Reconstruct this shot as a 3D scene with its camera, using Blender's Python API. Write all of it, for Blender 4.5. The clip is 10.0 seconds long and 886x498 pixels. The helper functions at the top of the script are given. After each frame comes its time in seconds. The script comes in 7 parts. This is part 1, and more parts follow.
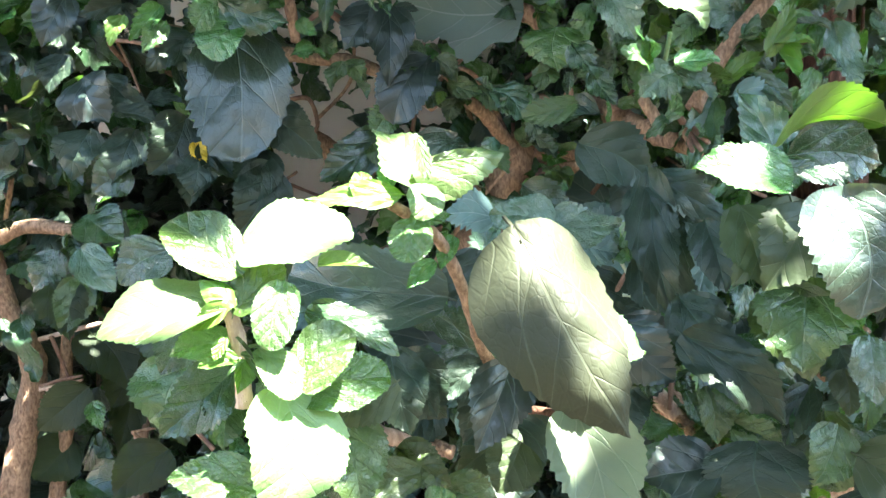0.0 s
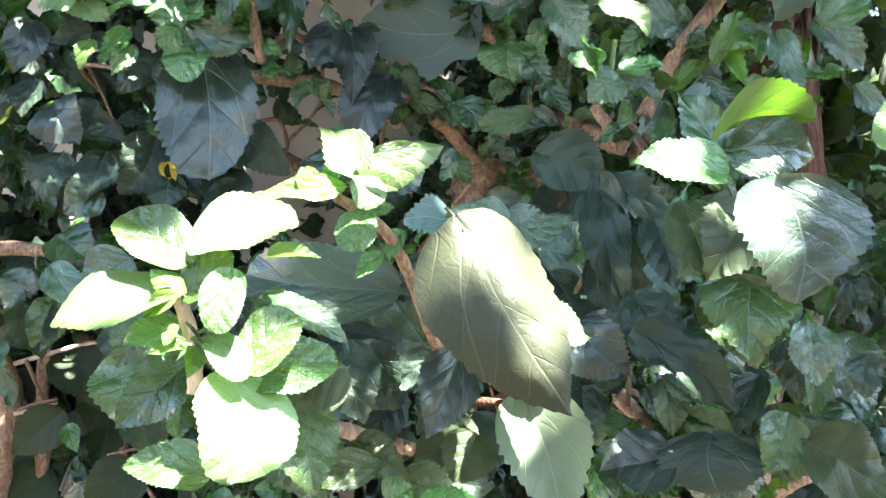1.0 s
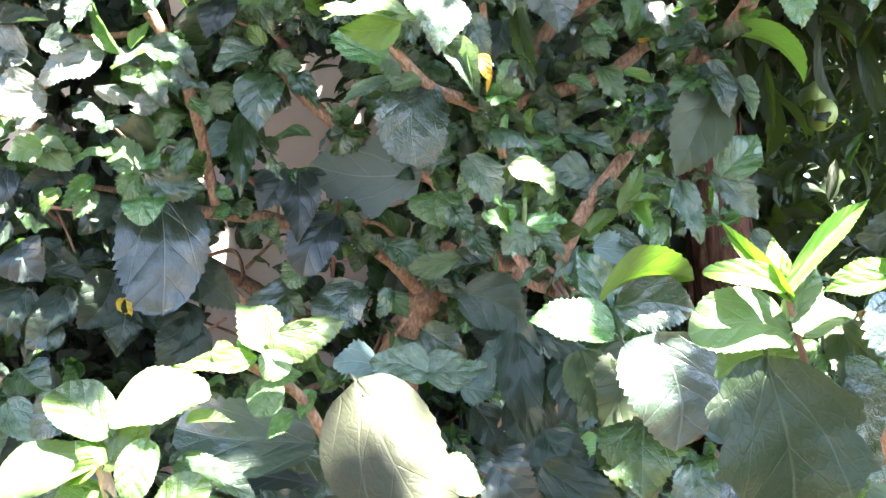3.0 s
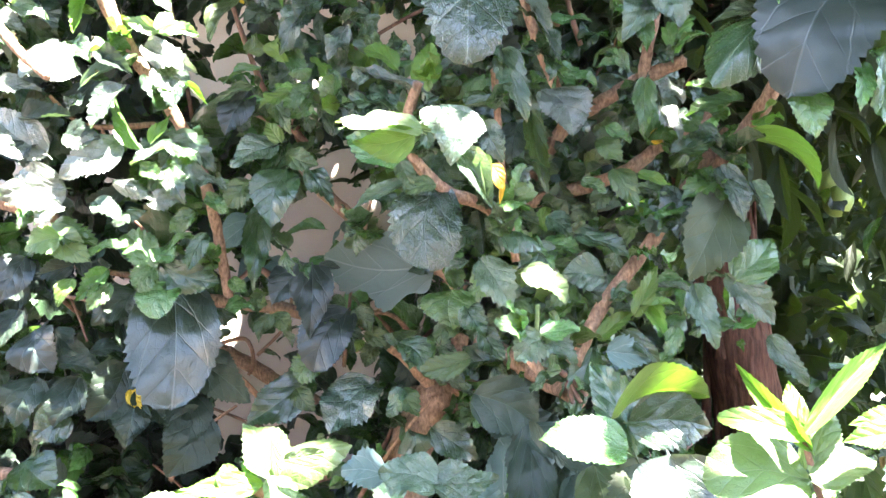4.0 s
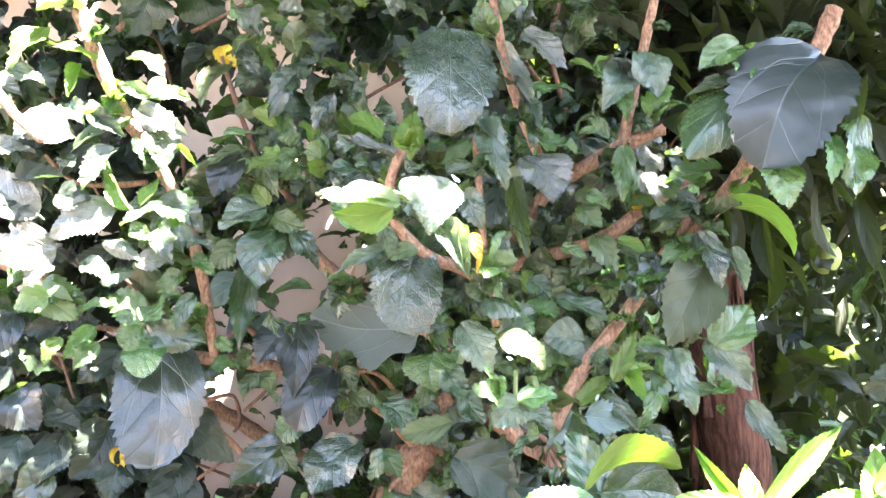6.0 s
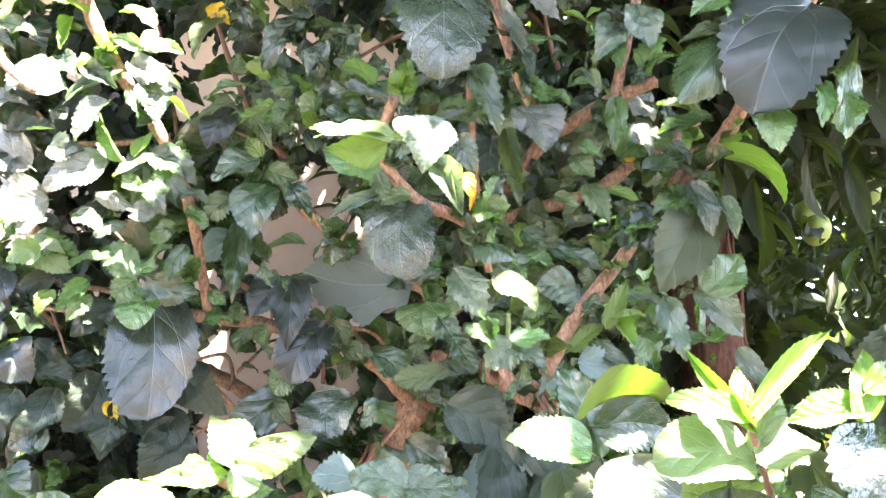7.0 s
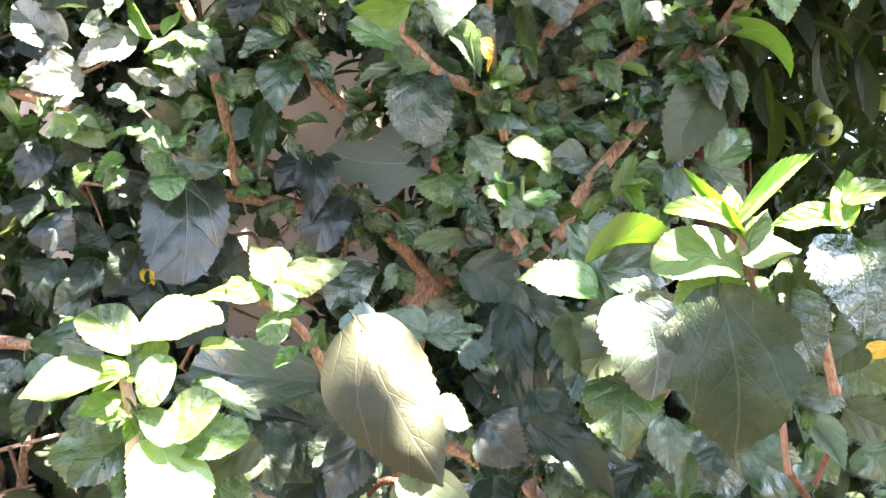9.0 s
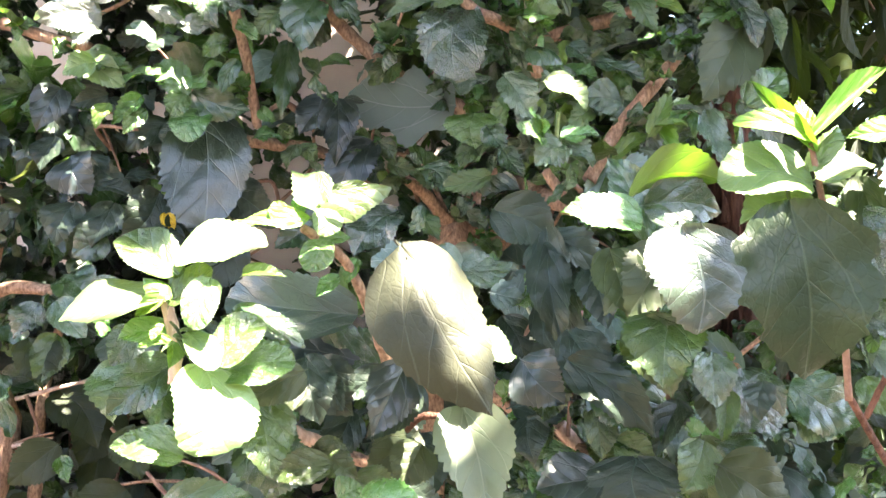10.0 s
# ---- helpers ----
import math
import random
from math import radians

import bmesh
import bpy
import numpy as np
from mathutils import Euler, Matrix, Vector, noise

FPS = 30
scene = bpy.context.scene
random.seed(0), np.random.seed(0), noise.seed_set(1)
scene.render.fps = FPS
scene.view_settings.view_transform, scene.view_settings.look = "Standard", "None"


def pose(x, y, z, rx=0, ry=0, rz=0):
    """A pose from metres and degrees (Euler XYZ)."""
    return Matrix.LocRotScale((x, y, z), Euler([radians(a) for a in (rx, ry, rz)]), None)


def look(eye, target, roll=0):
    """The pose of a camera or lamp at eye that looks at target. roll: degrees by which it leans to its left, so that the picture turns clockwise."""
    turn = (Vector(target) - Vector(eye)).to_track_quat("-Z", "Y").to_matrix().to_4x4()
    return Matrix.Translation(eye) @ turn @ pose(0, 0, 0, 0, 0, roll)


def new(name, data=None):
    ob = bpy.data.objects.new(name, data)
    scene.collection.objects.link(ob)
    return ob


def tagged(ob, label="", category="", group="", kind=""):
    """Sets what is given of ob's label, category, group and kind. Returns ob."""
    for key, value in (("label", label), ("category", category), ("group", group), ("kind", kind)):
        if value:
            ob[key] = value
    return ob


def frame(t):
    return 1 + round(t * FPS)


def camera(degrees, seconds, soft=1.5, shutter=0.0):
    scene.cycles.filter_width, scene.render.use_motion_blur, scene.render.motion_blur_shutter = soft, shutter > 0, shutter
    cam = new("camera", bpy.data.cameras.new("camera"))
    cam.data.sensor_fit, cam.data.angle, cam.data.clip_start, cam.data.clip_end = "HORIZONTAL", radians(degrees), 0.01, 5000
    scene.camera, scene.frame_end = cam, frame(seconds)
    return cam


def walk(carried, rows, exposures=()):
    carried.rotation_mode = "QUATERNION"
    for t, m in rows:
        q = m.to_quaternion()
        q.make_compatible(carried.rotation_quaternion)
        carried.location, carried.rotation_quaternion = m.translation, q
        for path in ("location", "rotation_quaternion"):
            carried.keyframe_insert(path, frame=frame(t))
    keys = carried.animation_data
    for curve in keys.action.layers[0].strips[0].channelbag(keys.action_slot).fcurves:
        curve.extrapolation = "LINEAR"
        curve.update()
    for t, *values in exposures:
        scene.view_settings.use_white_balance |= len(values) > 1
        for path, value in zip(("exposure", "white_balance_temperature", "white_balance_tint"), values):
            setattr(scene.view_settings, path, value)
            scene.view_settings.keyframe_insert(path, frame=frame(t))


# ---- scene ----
cam = camera(55.5, 10.0)
METRES, EYE, TILT, LEAN, TURN = 0.45, 1.5, -4.0, 0.0, 0.0
ROWS = [
    (0.0, 0.0, 0.0, 0.0, 0.0, 0.0, -0.0),
    (0.5, 0.0365, 0.0052, -0.0409, -0.4, 1.73, 1.03),
    (1.0, 0.0518, -0.039, -0.055, -0.66, 2.43, 1.33),
    (1.5, 0.0864, -0.1049, -0.063, -0.93, 3.39, 1.65),
    (2.0, 0.1404, -0.1643, -0.0542, -1.32, 4.16, 1.95),
    (2.5, 0.1618, -0.1741, -0.0113, -1.64, 5.88, 2.02),
    (4.0, 0.1751, -0.1841, 0.1168, -0.49, 12.47, 0.84),
    (4.5, 0.1866, -0.217, 0.1433, -0.56, 13.54, 0.57),
    (5.0, 0.2011, -0.222, 0.1611, -0.54, 14.42, 0.42),
    (6.5, 0.2138, -0.2201, 0.1282, -0.69, 15.54, 0.29),
    (7.0, 0.2104, -0.2016, 0.0554, -1.12, 15.06, 0.46),
    (7.5, 0.1649, -0.1724, 0.0054, -0.9, 13.41, 0.33),
    (8.0, 0.1666, -0.1862, -0.0401, -0.68, 12.13, 0.01),
    (8.5, 0.1823, -0.2304, -0.0652, -0.74, 10.9, -0.05),
    (9.0, 0.1995, -0.2717, -0.0877, -0.31, 10.05, -0.09),
    (9.5, 0.1498, -0.2656, -0.1208, -0.71, 9.12, -0.21),
    (10.0, 0.128, -0.2268, -0.1446, -0.58, 8.04, -0.26),
]
EXPOSURES = [(0.0, 4.82, 6450, -2), (1.5, 4.95, 6400, 4), (2.5, 5.08, 6500, 10), (4.0, 5.5, 6550, 13), (4.5, 5.78, 6600, 17), (6.5, 5.92, 7000, 21), (8.0, 5.23, 7450, 16), (10.0, 5.20, 7200, 16)]
walk(cam, [(t, pose(0, 0, EYE, TILT, LEAN, TURN) @ pose(METRES * x, METRES * y, METRES * z, 90 + pitch, roll, yaw)) for t, x, y, z, yaw, pitch, roll in ROWS], EXPOSURES)

# ---- light ----
TO_SUN = Vector((0.32, -0.38, 0.87)).normalized()
SUN, SKY = 5.0, 0.07
sun = new("sun", bpy.data.lights.new("sun", "SUN"))
sun.data.energy, sun.data.angle, sun.data.color = SUN, radians(0.6), (1.0, 0.95, 0.87)
sun.matrix_basis = look(TO_SUN * 20, (0, 0, 0))
world = bpy.data.worlds.new("sky")
scene.world = world
world.use_nodes = True
nt = world.node_tree
sky = nt.nodes.new("ShaderNodeTexSky")
sky.sky_type, sky.sun_disc = "NISHITA", False
sky.sun_elevation = math.asin(TO_SUN.z)
sky.sun_rotation = math.atan2(TO_SUN.x, TO_SUN.y)
nt.links.new(sky.outputs[0], nt.nodes["Background"].inputs[0])
nt.nodes["Background"].inputs[1].default_value = SKY


# ---- materials ----
class Nodes:
    """A small helper for node materials."""

    def __init__(self, name):
        self.mat = bpy.data.materials.new(name)
        self.mat.use_nodes = True
        self.tree = self.mat.node_tree
        self.tree.nodes.clear()
        self.out = self.tree.nodes.new("ShaderNodeOutputMaterial")

    def add(self, kind, **inputs):
        node = self.tree.nodes.new(kind)
        for key, value in inputs.items():
            self.put(node.inputs[key.replace("_", " ")], value)
        return node

    def put(self, socket, value):
        if isinstance(value, bpy.types.NodeSocket):
            self.tree.links.new(value, socket)
        else:
            socket.default_value = value

    def math(self, op, a, b=0.0, clamp=False):
        node = self.tree.nodes.new("ShaderNodeMath")
        node.operation, node.use_clamp = op, clamp
        self.put(node.inputs[0], a)
        self.put(node.inputs[1], b)
        return node.outputs[0]

    def smooth(self, x, a, b, lo=0.0, hi=1.0):
        node = self.tree.nodes.new("ShaderNodeMapRange")
        node.interpolation_type = "SMOOTHSTEP"
        for i, value in enumerate((x, a, b, lo, hi)):
            self.put(node.inputs[i], value)
        return node.outputs[0]

    def mix(self, fac, a, b):
        node = self.tree.nodes.new("ShaderNodeMix")
        node.data_type = "RGBA"
        self.put(node.inputs[0], fac)
        self.put(node.inputs[6], a if isinstance(a, bpy.types.NodeSocket) else (*a, 1))
        self.put(node.inputs[7], b if isinstance(b, bpy.types.NodeSocket) else (*b, 1))
        return node.outputs[2]

    def noise(self, scale, detail=3.0, rough=0.55, vector=None, w=None):
        node = self.add("ShaderNodeTexNoise", Scale=scale, Detail=detail, Roughness=rough)
        if vector is not None:
            self.put(node.inputs["Vector"], vector)
        return node.outputs["Fac"]

    def bump(self, height, strength, distance):
        return self.add("ShaderNodeBump", Height=height, Strength=strength, Distance=distance).outputs[0]

    def finish(self, shader):
        self.tree.links.new(shader, self.out.inputs[0])
        return self.mat


def leaf_material(name, dark, light, vein, glow, through_share, rough, spec=0.62, spots=0.25, rugose=0.0):
    """A leaf: palmate and side veins, mottling, gloss, and light that comes through."""
    n = Nodes(name)
    uv = n.add("ShaderNodeTexCoord").outputs["UV"]
    sep = n.add("ShaderNodeSeparateXYZ", Vector=uv)
    x = n.math("ABSOLUTE", n.math("SUBTRACT", sep.outputs[0], 0.5))
    v = sep.outputs[1]
    random_share = n.math("FRACT", n.math("ADD", n.add("ShaderNodeObjectInfo").outputs["Random"], n.add("ShaderNodeNewGeometry").outputs["Random Per Island"]))
    shift = n.add("ShaderNodeVectorMath")
    n.put(shift.inputs[0], uv)
    n.put(shift.inputs[1], n.add("ShaderNodeCombineXYZ", X=n.math("MULTIPLY", random_share, 37.0), Y=n.math("MULTIPLY", random_share, 11.0)).outputs[0])
    there = shift.outputs[0]
    wob = n.math("MULTIPLY", n.math("SUBTRACT", n.noise(5.0, 2.0, 0.5, there), 0.5), 0.10)
    # midrib and a pair of long veins from the stalk
    mid = n.smooth(n.math("ADD", x, n.math("MULTIPLY", wob, 0.12)), 0.004, 0.013, 1.0, 0.0)
    bow = n.math("SUBTRACT", n.math("MULTIPLY", v, 0.82), n.math("MULTIPLY", n.math("MULTIPLY", v, v), 0.46))
    pair = n.smooth(n.math("ABSOLUTE", n.math("ADD", n.math("SUBTRACT", x, bow), n.math("MULTIPLY", wob, 0.5))), 0.003, 0.011, 0.8, 0.0)
    # side veins that leave the midrib and bend towards the tip
    run = n.math("SUBTRACT", n.math("SUBTRACT", v, n.math("MULTIPLY", x, 0.95)), n.math("MULTIPLY", wob, 0.5))
    near_vein = n.math("ABSOLUTE", n.math("SUBTRACT", n.math("FRACT", n.math("MULTIPLY", run, 3.7)), 0.5))
    side = n.math("MULTIPLY", n.smooth(near_vein, 0.0, 0.035, 1.0, 0.0), n.smooth(x, 0.22, 0.46, 0.7, 0.0))
    veins = n.math("MAXIMUM", mid, n.math("MAXIMUM", pair, side))
    # fine net between the veins
    net = n.add("ShaderNodeTexVoronoi", Scale=15.0, Vector=there)
    net.feature = "DISTANCE_TO_EDGE"
    cells = n.smooth(net.outputs["Distance"], 0.0, 0.12)
    wrinkle = n.math("ADD", n.math("MULTIPLY", cells, 0.22), n.noise(17.0, 2.5, 0.55, there))
    mottle = n.noise(3.5, 2.5, 0.5, there)
    fine = n.noise(60.0, 3.0, 0.6, there)
    col = n.mix(n.math("ADD", n.math("MULTIPLY", mottle, 0.7), n.math("MULTIPLY", random_share, 0.35)), dark, light)
    col = n.mix(n.math("MULTIPLY", n.smooth(fine, 0.62, 0.75), spots), col, vein)
    col = n.mix(n.math("MULTIPLY", veins, 0.45), col, vein)
    hue = n.add("ShaderNodeHueSaturation", Color=col, Hue=n.math("ADD", n.math("MULTIPLY", random_share, 0.035), 0.482), Value=n.math("ADD", n.math("MULTIPLY", random_share, 0.5), 0.75))
    quilt = n.math("MULTIPLY", n.math("POWER", n.math("MULTIPLY", near_vein, 2.0), 0.55), n.smooth(x, 0.0, 0.08))
    height = n.math("ADD", n.math("MULTIPLY", quilt, 0.45), n.math("ADD", n.math("MULTIPLY", mottle, 0.5), n.math("ADD", n.math("MULTIPLY", n.noise(8.0, 2.0, 0.5, there), 0.55), n.math("ADD", n.math("MULTIPLY", wrinkle, rugose), n.math("MULTIPLY", veins, -0.25)))))
    bump = n.bump(height, 0.8, 0.0015 + 0.0008 * rugose)
    shine = n.add("ShaderNodeBsdfPrincipled", Base_Color=hue.outputs[0], Roughness=n.math("ADD", n.math("MULTIPLY", fine, 0.16), n.math("ADD", n.math("MULTIPLY", mottle, 0.14), rough - 0.11)), Normal=bump)
    n.put(shine.inputs["Specular IOR Level"], spec)
    glow_col = n.mix(n.math("MULTIPLY", veins, 0.6), glow, tuple(c * 0.45 for c in glow))
    trans = n.add("ShaderNodeBsdfTranslucent", Color=glow_col, Normal=bump)
    both = n.add("ShaderNodeMixShader", Fac=through_share)
    n.put(both.inputs[1], shine.outputs[0])
    n.put(both.inputs[2], trans.outputs[0])
    return n.finish(both.outputs[0])


LEAF = {
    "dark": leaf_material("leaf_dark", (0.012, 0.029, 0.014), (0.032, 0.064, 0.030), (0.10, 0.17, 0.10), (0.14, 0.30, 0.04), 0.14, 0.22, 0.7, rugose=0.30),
    "mid": leaf_material("leaf_green", (0.026, 0.074, 0.020), (0.068, 0.150, 0.042), (0.16, 0.28, 0.12), (0.15, 0.32, 0.03), 0.20, 0.22, 0.85, rugose=0.55),
    # lighter copy of the green leaf, sun brightness put into its colour
    "fresh": leaf_material("leaf_fresh_sunlit", (0.058, 0.108, 0.036), (0.118, 0.195, 0.072), (0.24, 0.34, 0.16), (0.22, 0.36, 0.06), 0.24, 0.36, 0.6, rugose=0.3),
    "young": leaf_material("leaf_young", (0.052, 0.112, 0.017), (0.100, 0.185, 0.031), (0.24, 0.36, 0.11), (0.10, 0.23, 0.012), 0.28, 0.40, 0.5),
    "grey": leaf_material("leaf_underside", (0.042, 0.080, 0.076), (0.070, 0.118, 0.108), (0.30, 0.36, 0.31), (0.20, 0.33, 0.12), 0.18, 0.60),
    # near-black copy of the dark leaf that paints shade
    "black": leaf_material("leaf_deep_shade", (0.010, 0.018, 0.012), (0.027, 0.040, 0.028), (0.05, 0.085, 0.06), (0.07, 0.13, 0.04), 0.10, 0.33, 0.25, rugose=0.25),
    # leaves of the tree; also paints the gloom low in the shrub
    "tree": leaf_material("leaf_tree_and_shade", (0.006, 0.011, 0.005), (0.018, 0.030, 0.011), (0.04, 0.06, 0.03), (0.12, 0.20, 0.02), 0.16, 0.62, 0.3),
    "dusk": leaf_material("leaf_olive", (0.018, 0.029, 0.013), (0.038, 0.051, 0.024), (0.08, 0.095, 0.055), (0.20, 0.26, 0.06), 0.10, 0.48, 0.25),
    "olive": leaf_material("leaf_pale_olive", (0.014, 0.016, 0.010), (0.031, 0.032, 0.021), (0.072, 0.076, 0.052), (0.20, 0.24, 0.08), 0.07, 0.42, 0.14, rugose=0.35),
    "sheen": leaf_material("leaf_dark_glossy", (0.011, 0.024, 0.015), (0.030, 0.054, 0.034), (0.13, 0.175, 0.13), (0.15, 0.29, 0.05), 0.12, 0.22, 0.95, rugose=0.60),
    # pale copy of the silver leaf, sun and sky sheen put into its colour
    "frost": leaf_material("leaf_sunlit_glossy", (0.056, 0.074, 0.057), (0.105, 0.128, 0.104), (0.17, 0.21, 0.17), (0.20, 0.32, 0.12), 0.12, 0.24, 0.9, rugose=0.50),
    # blue-black copy of the glossy leaf, with shade put into its colour
    "ink": leaf_material("leaf_blue_shade", (0.008, 0.014, 0.012), (0.020, 0.030, 0.026), (0.07, 0.09, 0.08), (0.07, 0.13, 0.04), 0.08, 0.34, 0.5),
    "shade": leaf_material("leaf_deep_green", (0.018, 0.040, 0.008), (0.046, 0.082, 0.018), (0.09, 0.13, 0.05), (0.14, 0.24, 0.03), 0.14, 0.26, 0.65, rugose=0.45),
    "silver": leaf_material("leaf_silver_green", (0.024, 0.048, 0.028), (0.056, 0.094, 0.058), (0.15, 0.20, 0.14), (0.20, 0.34, 0.10), 0.16, 0.22, 0.9, rugose=0.60),
    "sage": leaf_material("leaf_sage", (0.052, 0.066, 0.042), (0.088, 0.104, 0.068), (0.20, 0.23, 0.15), (0.24, 0.32, 0.12), 0.16, 0.45, 0.35),
    "veined": leaf_material("leaf_veined", (0.006, 0.012, 0.005), (0.021, 0.031, 0.015), (0.060, 0.078, 0.046), (0.08, 0.14, 0.04), 0.06, 0.32, 0.16, rugose=0.45),
    "gloss": leaf_material("leaf_wax_green", (0.011, 0.021, 0.013), (0.031, 0.046, 0.033), (0.10, 0.125, 0.10), (0.10, 0.20, 0.05), 0.08, 0.30, 0.70, rugose=0.35),
    "dove": leaf_material("leaf_blue_grey", (0.066, 0.104, 0.098), (0.098, 0.142, 0.132), (0.30, 0.36, 0.31), (0.20, 0.33, 0.12), 0.18, 0.55),
    "yellow": leaf_material("leaf_yellowed", (0.42, 0.26, 0.02), (0.62, 0.40, 0.03), (0.55, 0.38, 0.10), (0.70, 0.42, 0.03), 0.35, 0.5),
}


def bark_material(name, dark, light, ridge, rough=0.85, scale=60.0, stretch=0.25):
    """Bark with long ridges, pale pores and stains."""
    n = Nodes(name)
    place = n.add("ShaderNodeTexCoord").outputs["Object"]
    scaled = n.add("ShaderNodeMapping", Vector=place)
    scaled.inputs["Scale"].default_value = (1, 1, stretch)
    grain = n.noise(scale * 2.2, 5.0, 0.65, scaled.outputs[0])
    stain = n.noise(scale * 0.35, 4.0, 0.6, place)
    pore = n.add("ShaderNodeTexVoronoi", Scale=scale * 7.0, Vector=place)
    pores = n.smooth(pore.outputs["Distance"], 0.10, 0.22, 1.0, 0.0)
    col = n.mix(n.smooth(grain, 0.3, 0.7), dark, light)
    col = n.mix(n.math("MULTIPLY", n.smooth(stain, 0.45, 0.7), 0.38), col, tuple(c * 0.45 for c in dark))
    col = n.mix(n.math("MULTIPLY", pores, 0.35), col, tuple(min(1, c * 1.5) for c in light))
    height = n.math("ADD", grain, n.math("MULTIPLY", pores, 0.25))
    shader = n.add("ShaderNodeBsdfPrincipled", Base_Color=col, Roughness=rough, Normal=n.bump(height, 0.9, ridge))
    n.put(shader.inputs["Specular IOR Level"], 0.25)
    return n.finish(shader.outputs[0])


BARK = {
    "bark": bark_material("bark_orange_brown", (0.13, 0.076, 0.050), (0.37, 0.232, 0.155), 0.0030, 0.88, 150.0, 0.45),
    "twig": bark_material("bark_dry_twig", (0.09, 0.05, 0.035), (0.24, 0.145, 0.105), 0.0010),
    "pale": bark_material("bark_pale_pink", (0.24, 0.155, 0.12), (0.52, 0.37, 0.30), 0.0025),
    "stalk": bark_material("pale_green_stalk", (0.26, 0.30, 0.19), (0.42, 0.45, 0.32), 0.0004, 0.6),
    "green": bark_material("green_stalk", (0.10, 0.16, 0.07), (0.22, 0.30, 0.15), 0.0005, 0.6),
    "red": bark_material("bark_red_shaggy", (0.042, 0.018, 0.012), (0.155, 0.072, 0.048), 0.012, 0.95, 60.0, 0.14),
}


def plain_material(name, dark, light, rough, scale, distance=0.002):
    n = Nodes(name)
    place = n.add("ShaderNodeTexCoord").outputs["Object"]
    big, small = n.noise(scale, 5.0, 0.6, place), n.noise(scale * 14, 4.0, 0.6, place)
    col = n.mix(n.math("ADD", n.math("MULTIPLY", big, 0.7), n.math("MULTIPLY", small, 0.3)), dark, light)
    shader = n.add("ShaderNodeBsdfPrincipled", Base_Color=col, Roughness=rough, Normal=n.bump(small, 0.5, distance))
    return n.finish(shader.outputs[0])


PLASTER = plain_material("wall_plaster", (0.60, 0.50, 0.43), (0.76, 0.66, 0.58), 0.85, 2.5)
SOIL = plain_material("soil", (0.026, 0.021, 0.016), (0.060, 0.048, 0.036), 0.95, 6.0, distance=0.01)
FRUIT = plain_material("fruit_skin", (0.16, 0.24, 0.05), (0.30, 0.38, 0.10), 0.45, 30.0)


# ---- builders ----
def mesh_of(name, verts, faces, mats, uvs=None, smooth=True):
    me = bpy.data.meshes.new(name)
    me.from_pydata([tuple(p) for p in verts], [], [tuple(int(i) for i in q) for q in faces])
    for m in mats:
        me.materials.append(m)
    if uvs is not None:
        layer = me.uv_layers.new(name="UVMap")
        idx = np.zeros(len(me.loops), dtype=np.int32)
        me.loops.foreach_get("vertex_index", idx)
        layer.data.foreach_set("uv", np.asarray(uvs, dtype=np.float32)[idx].ravel())
    if smooth:
        me.shade_smooth()
    return me


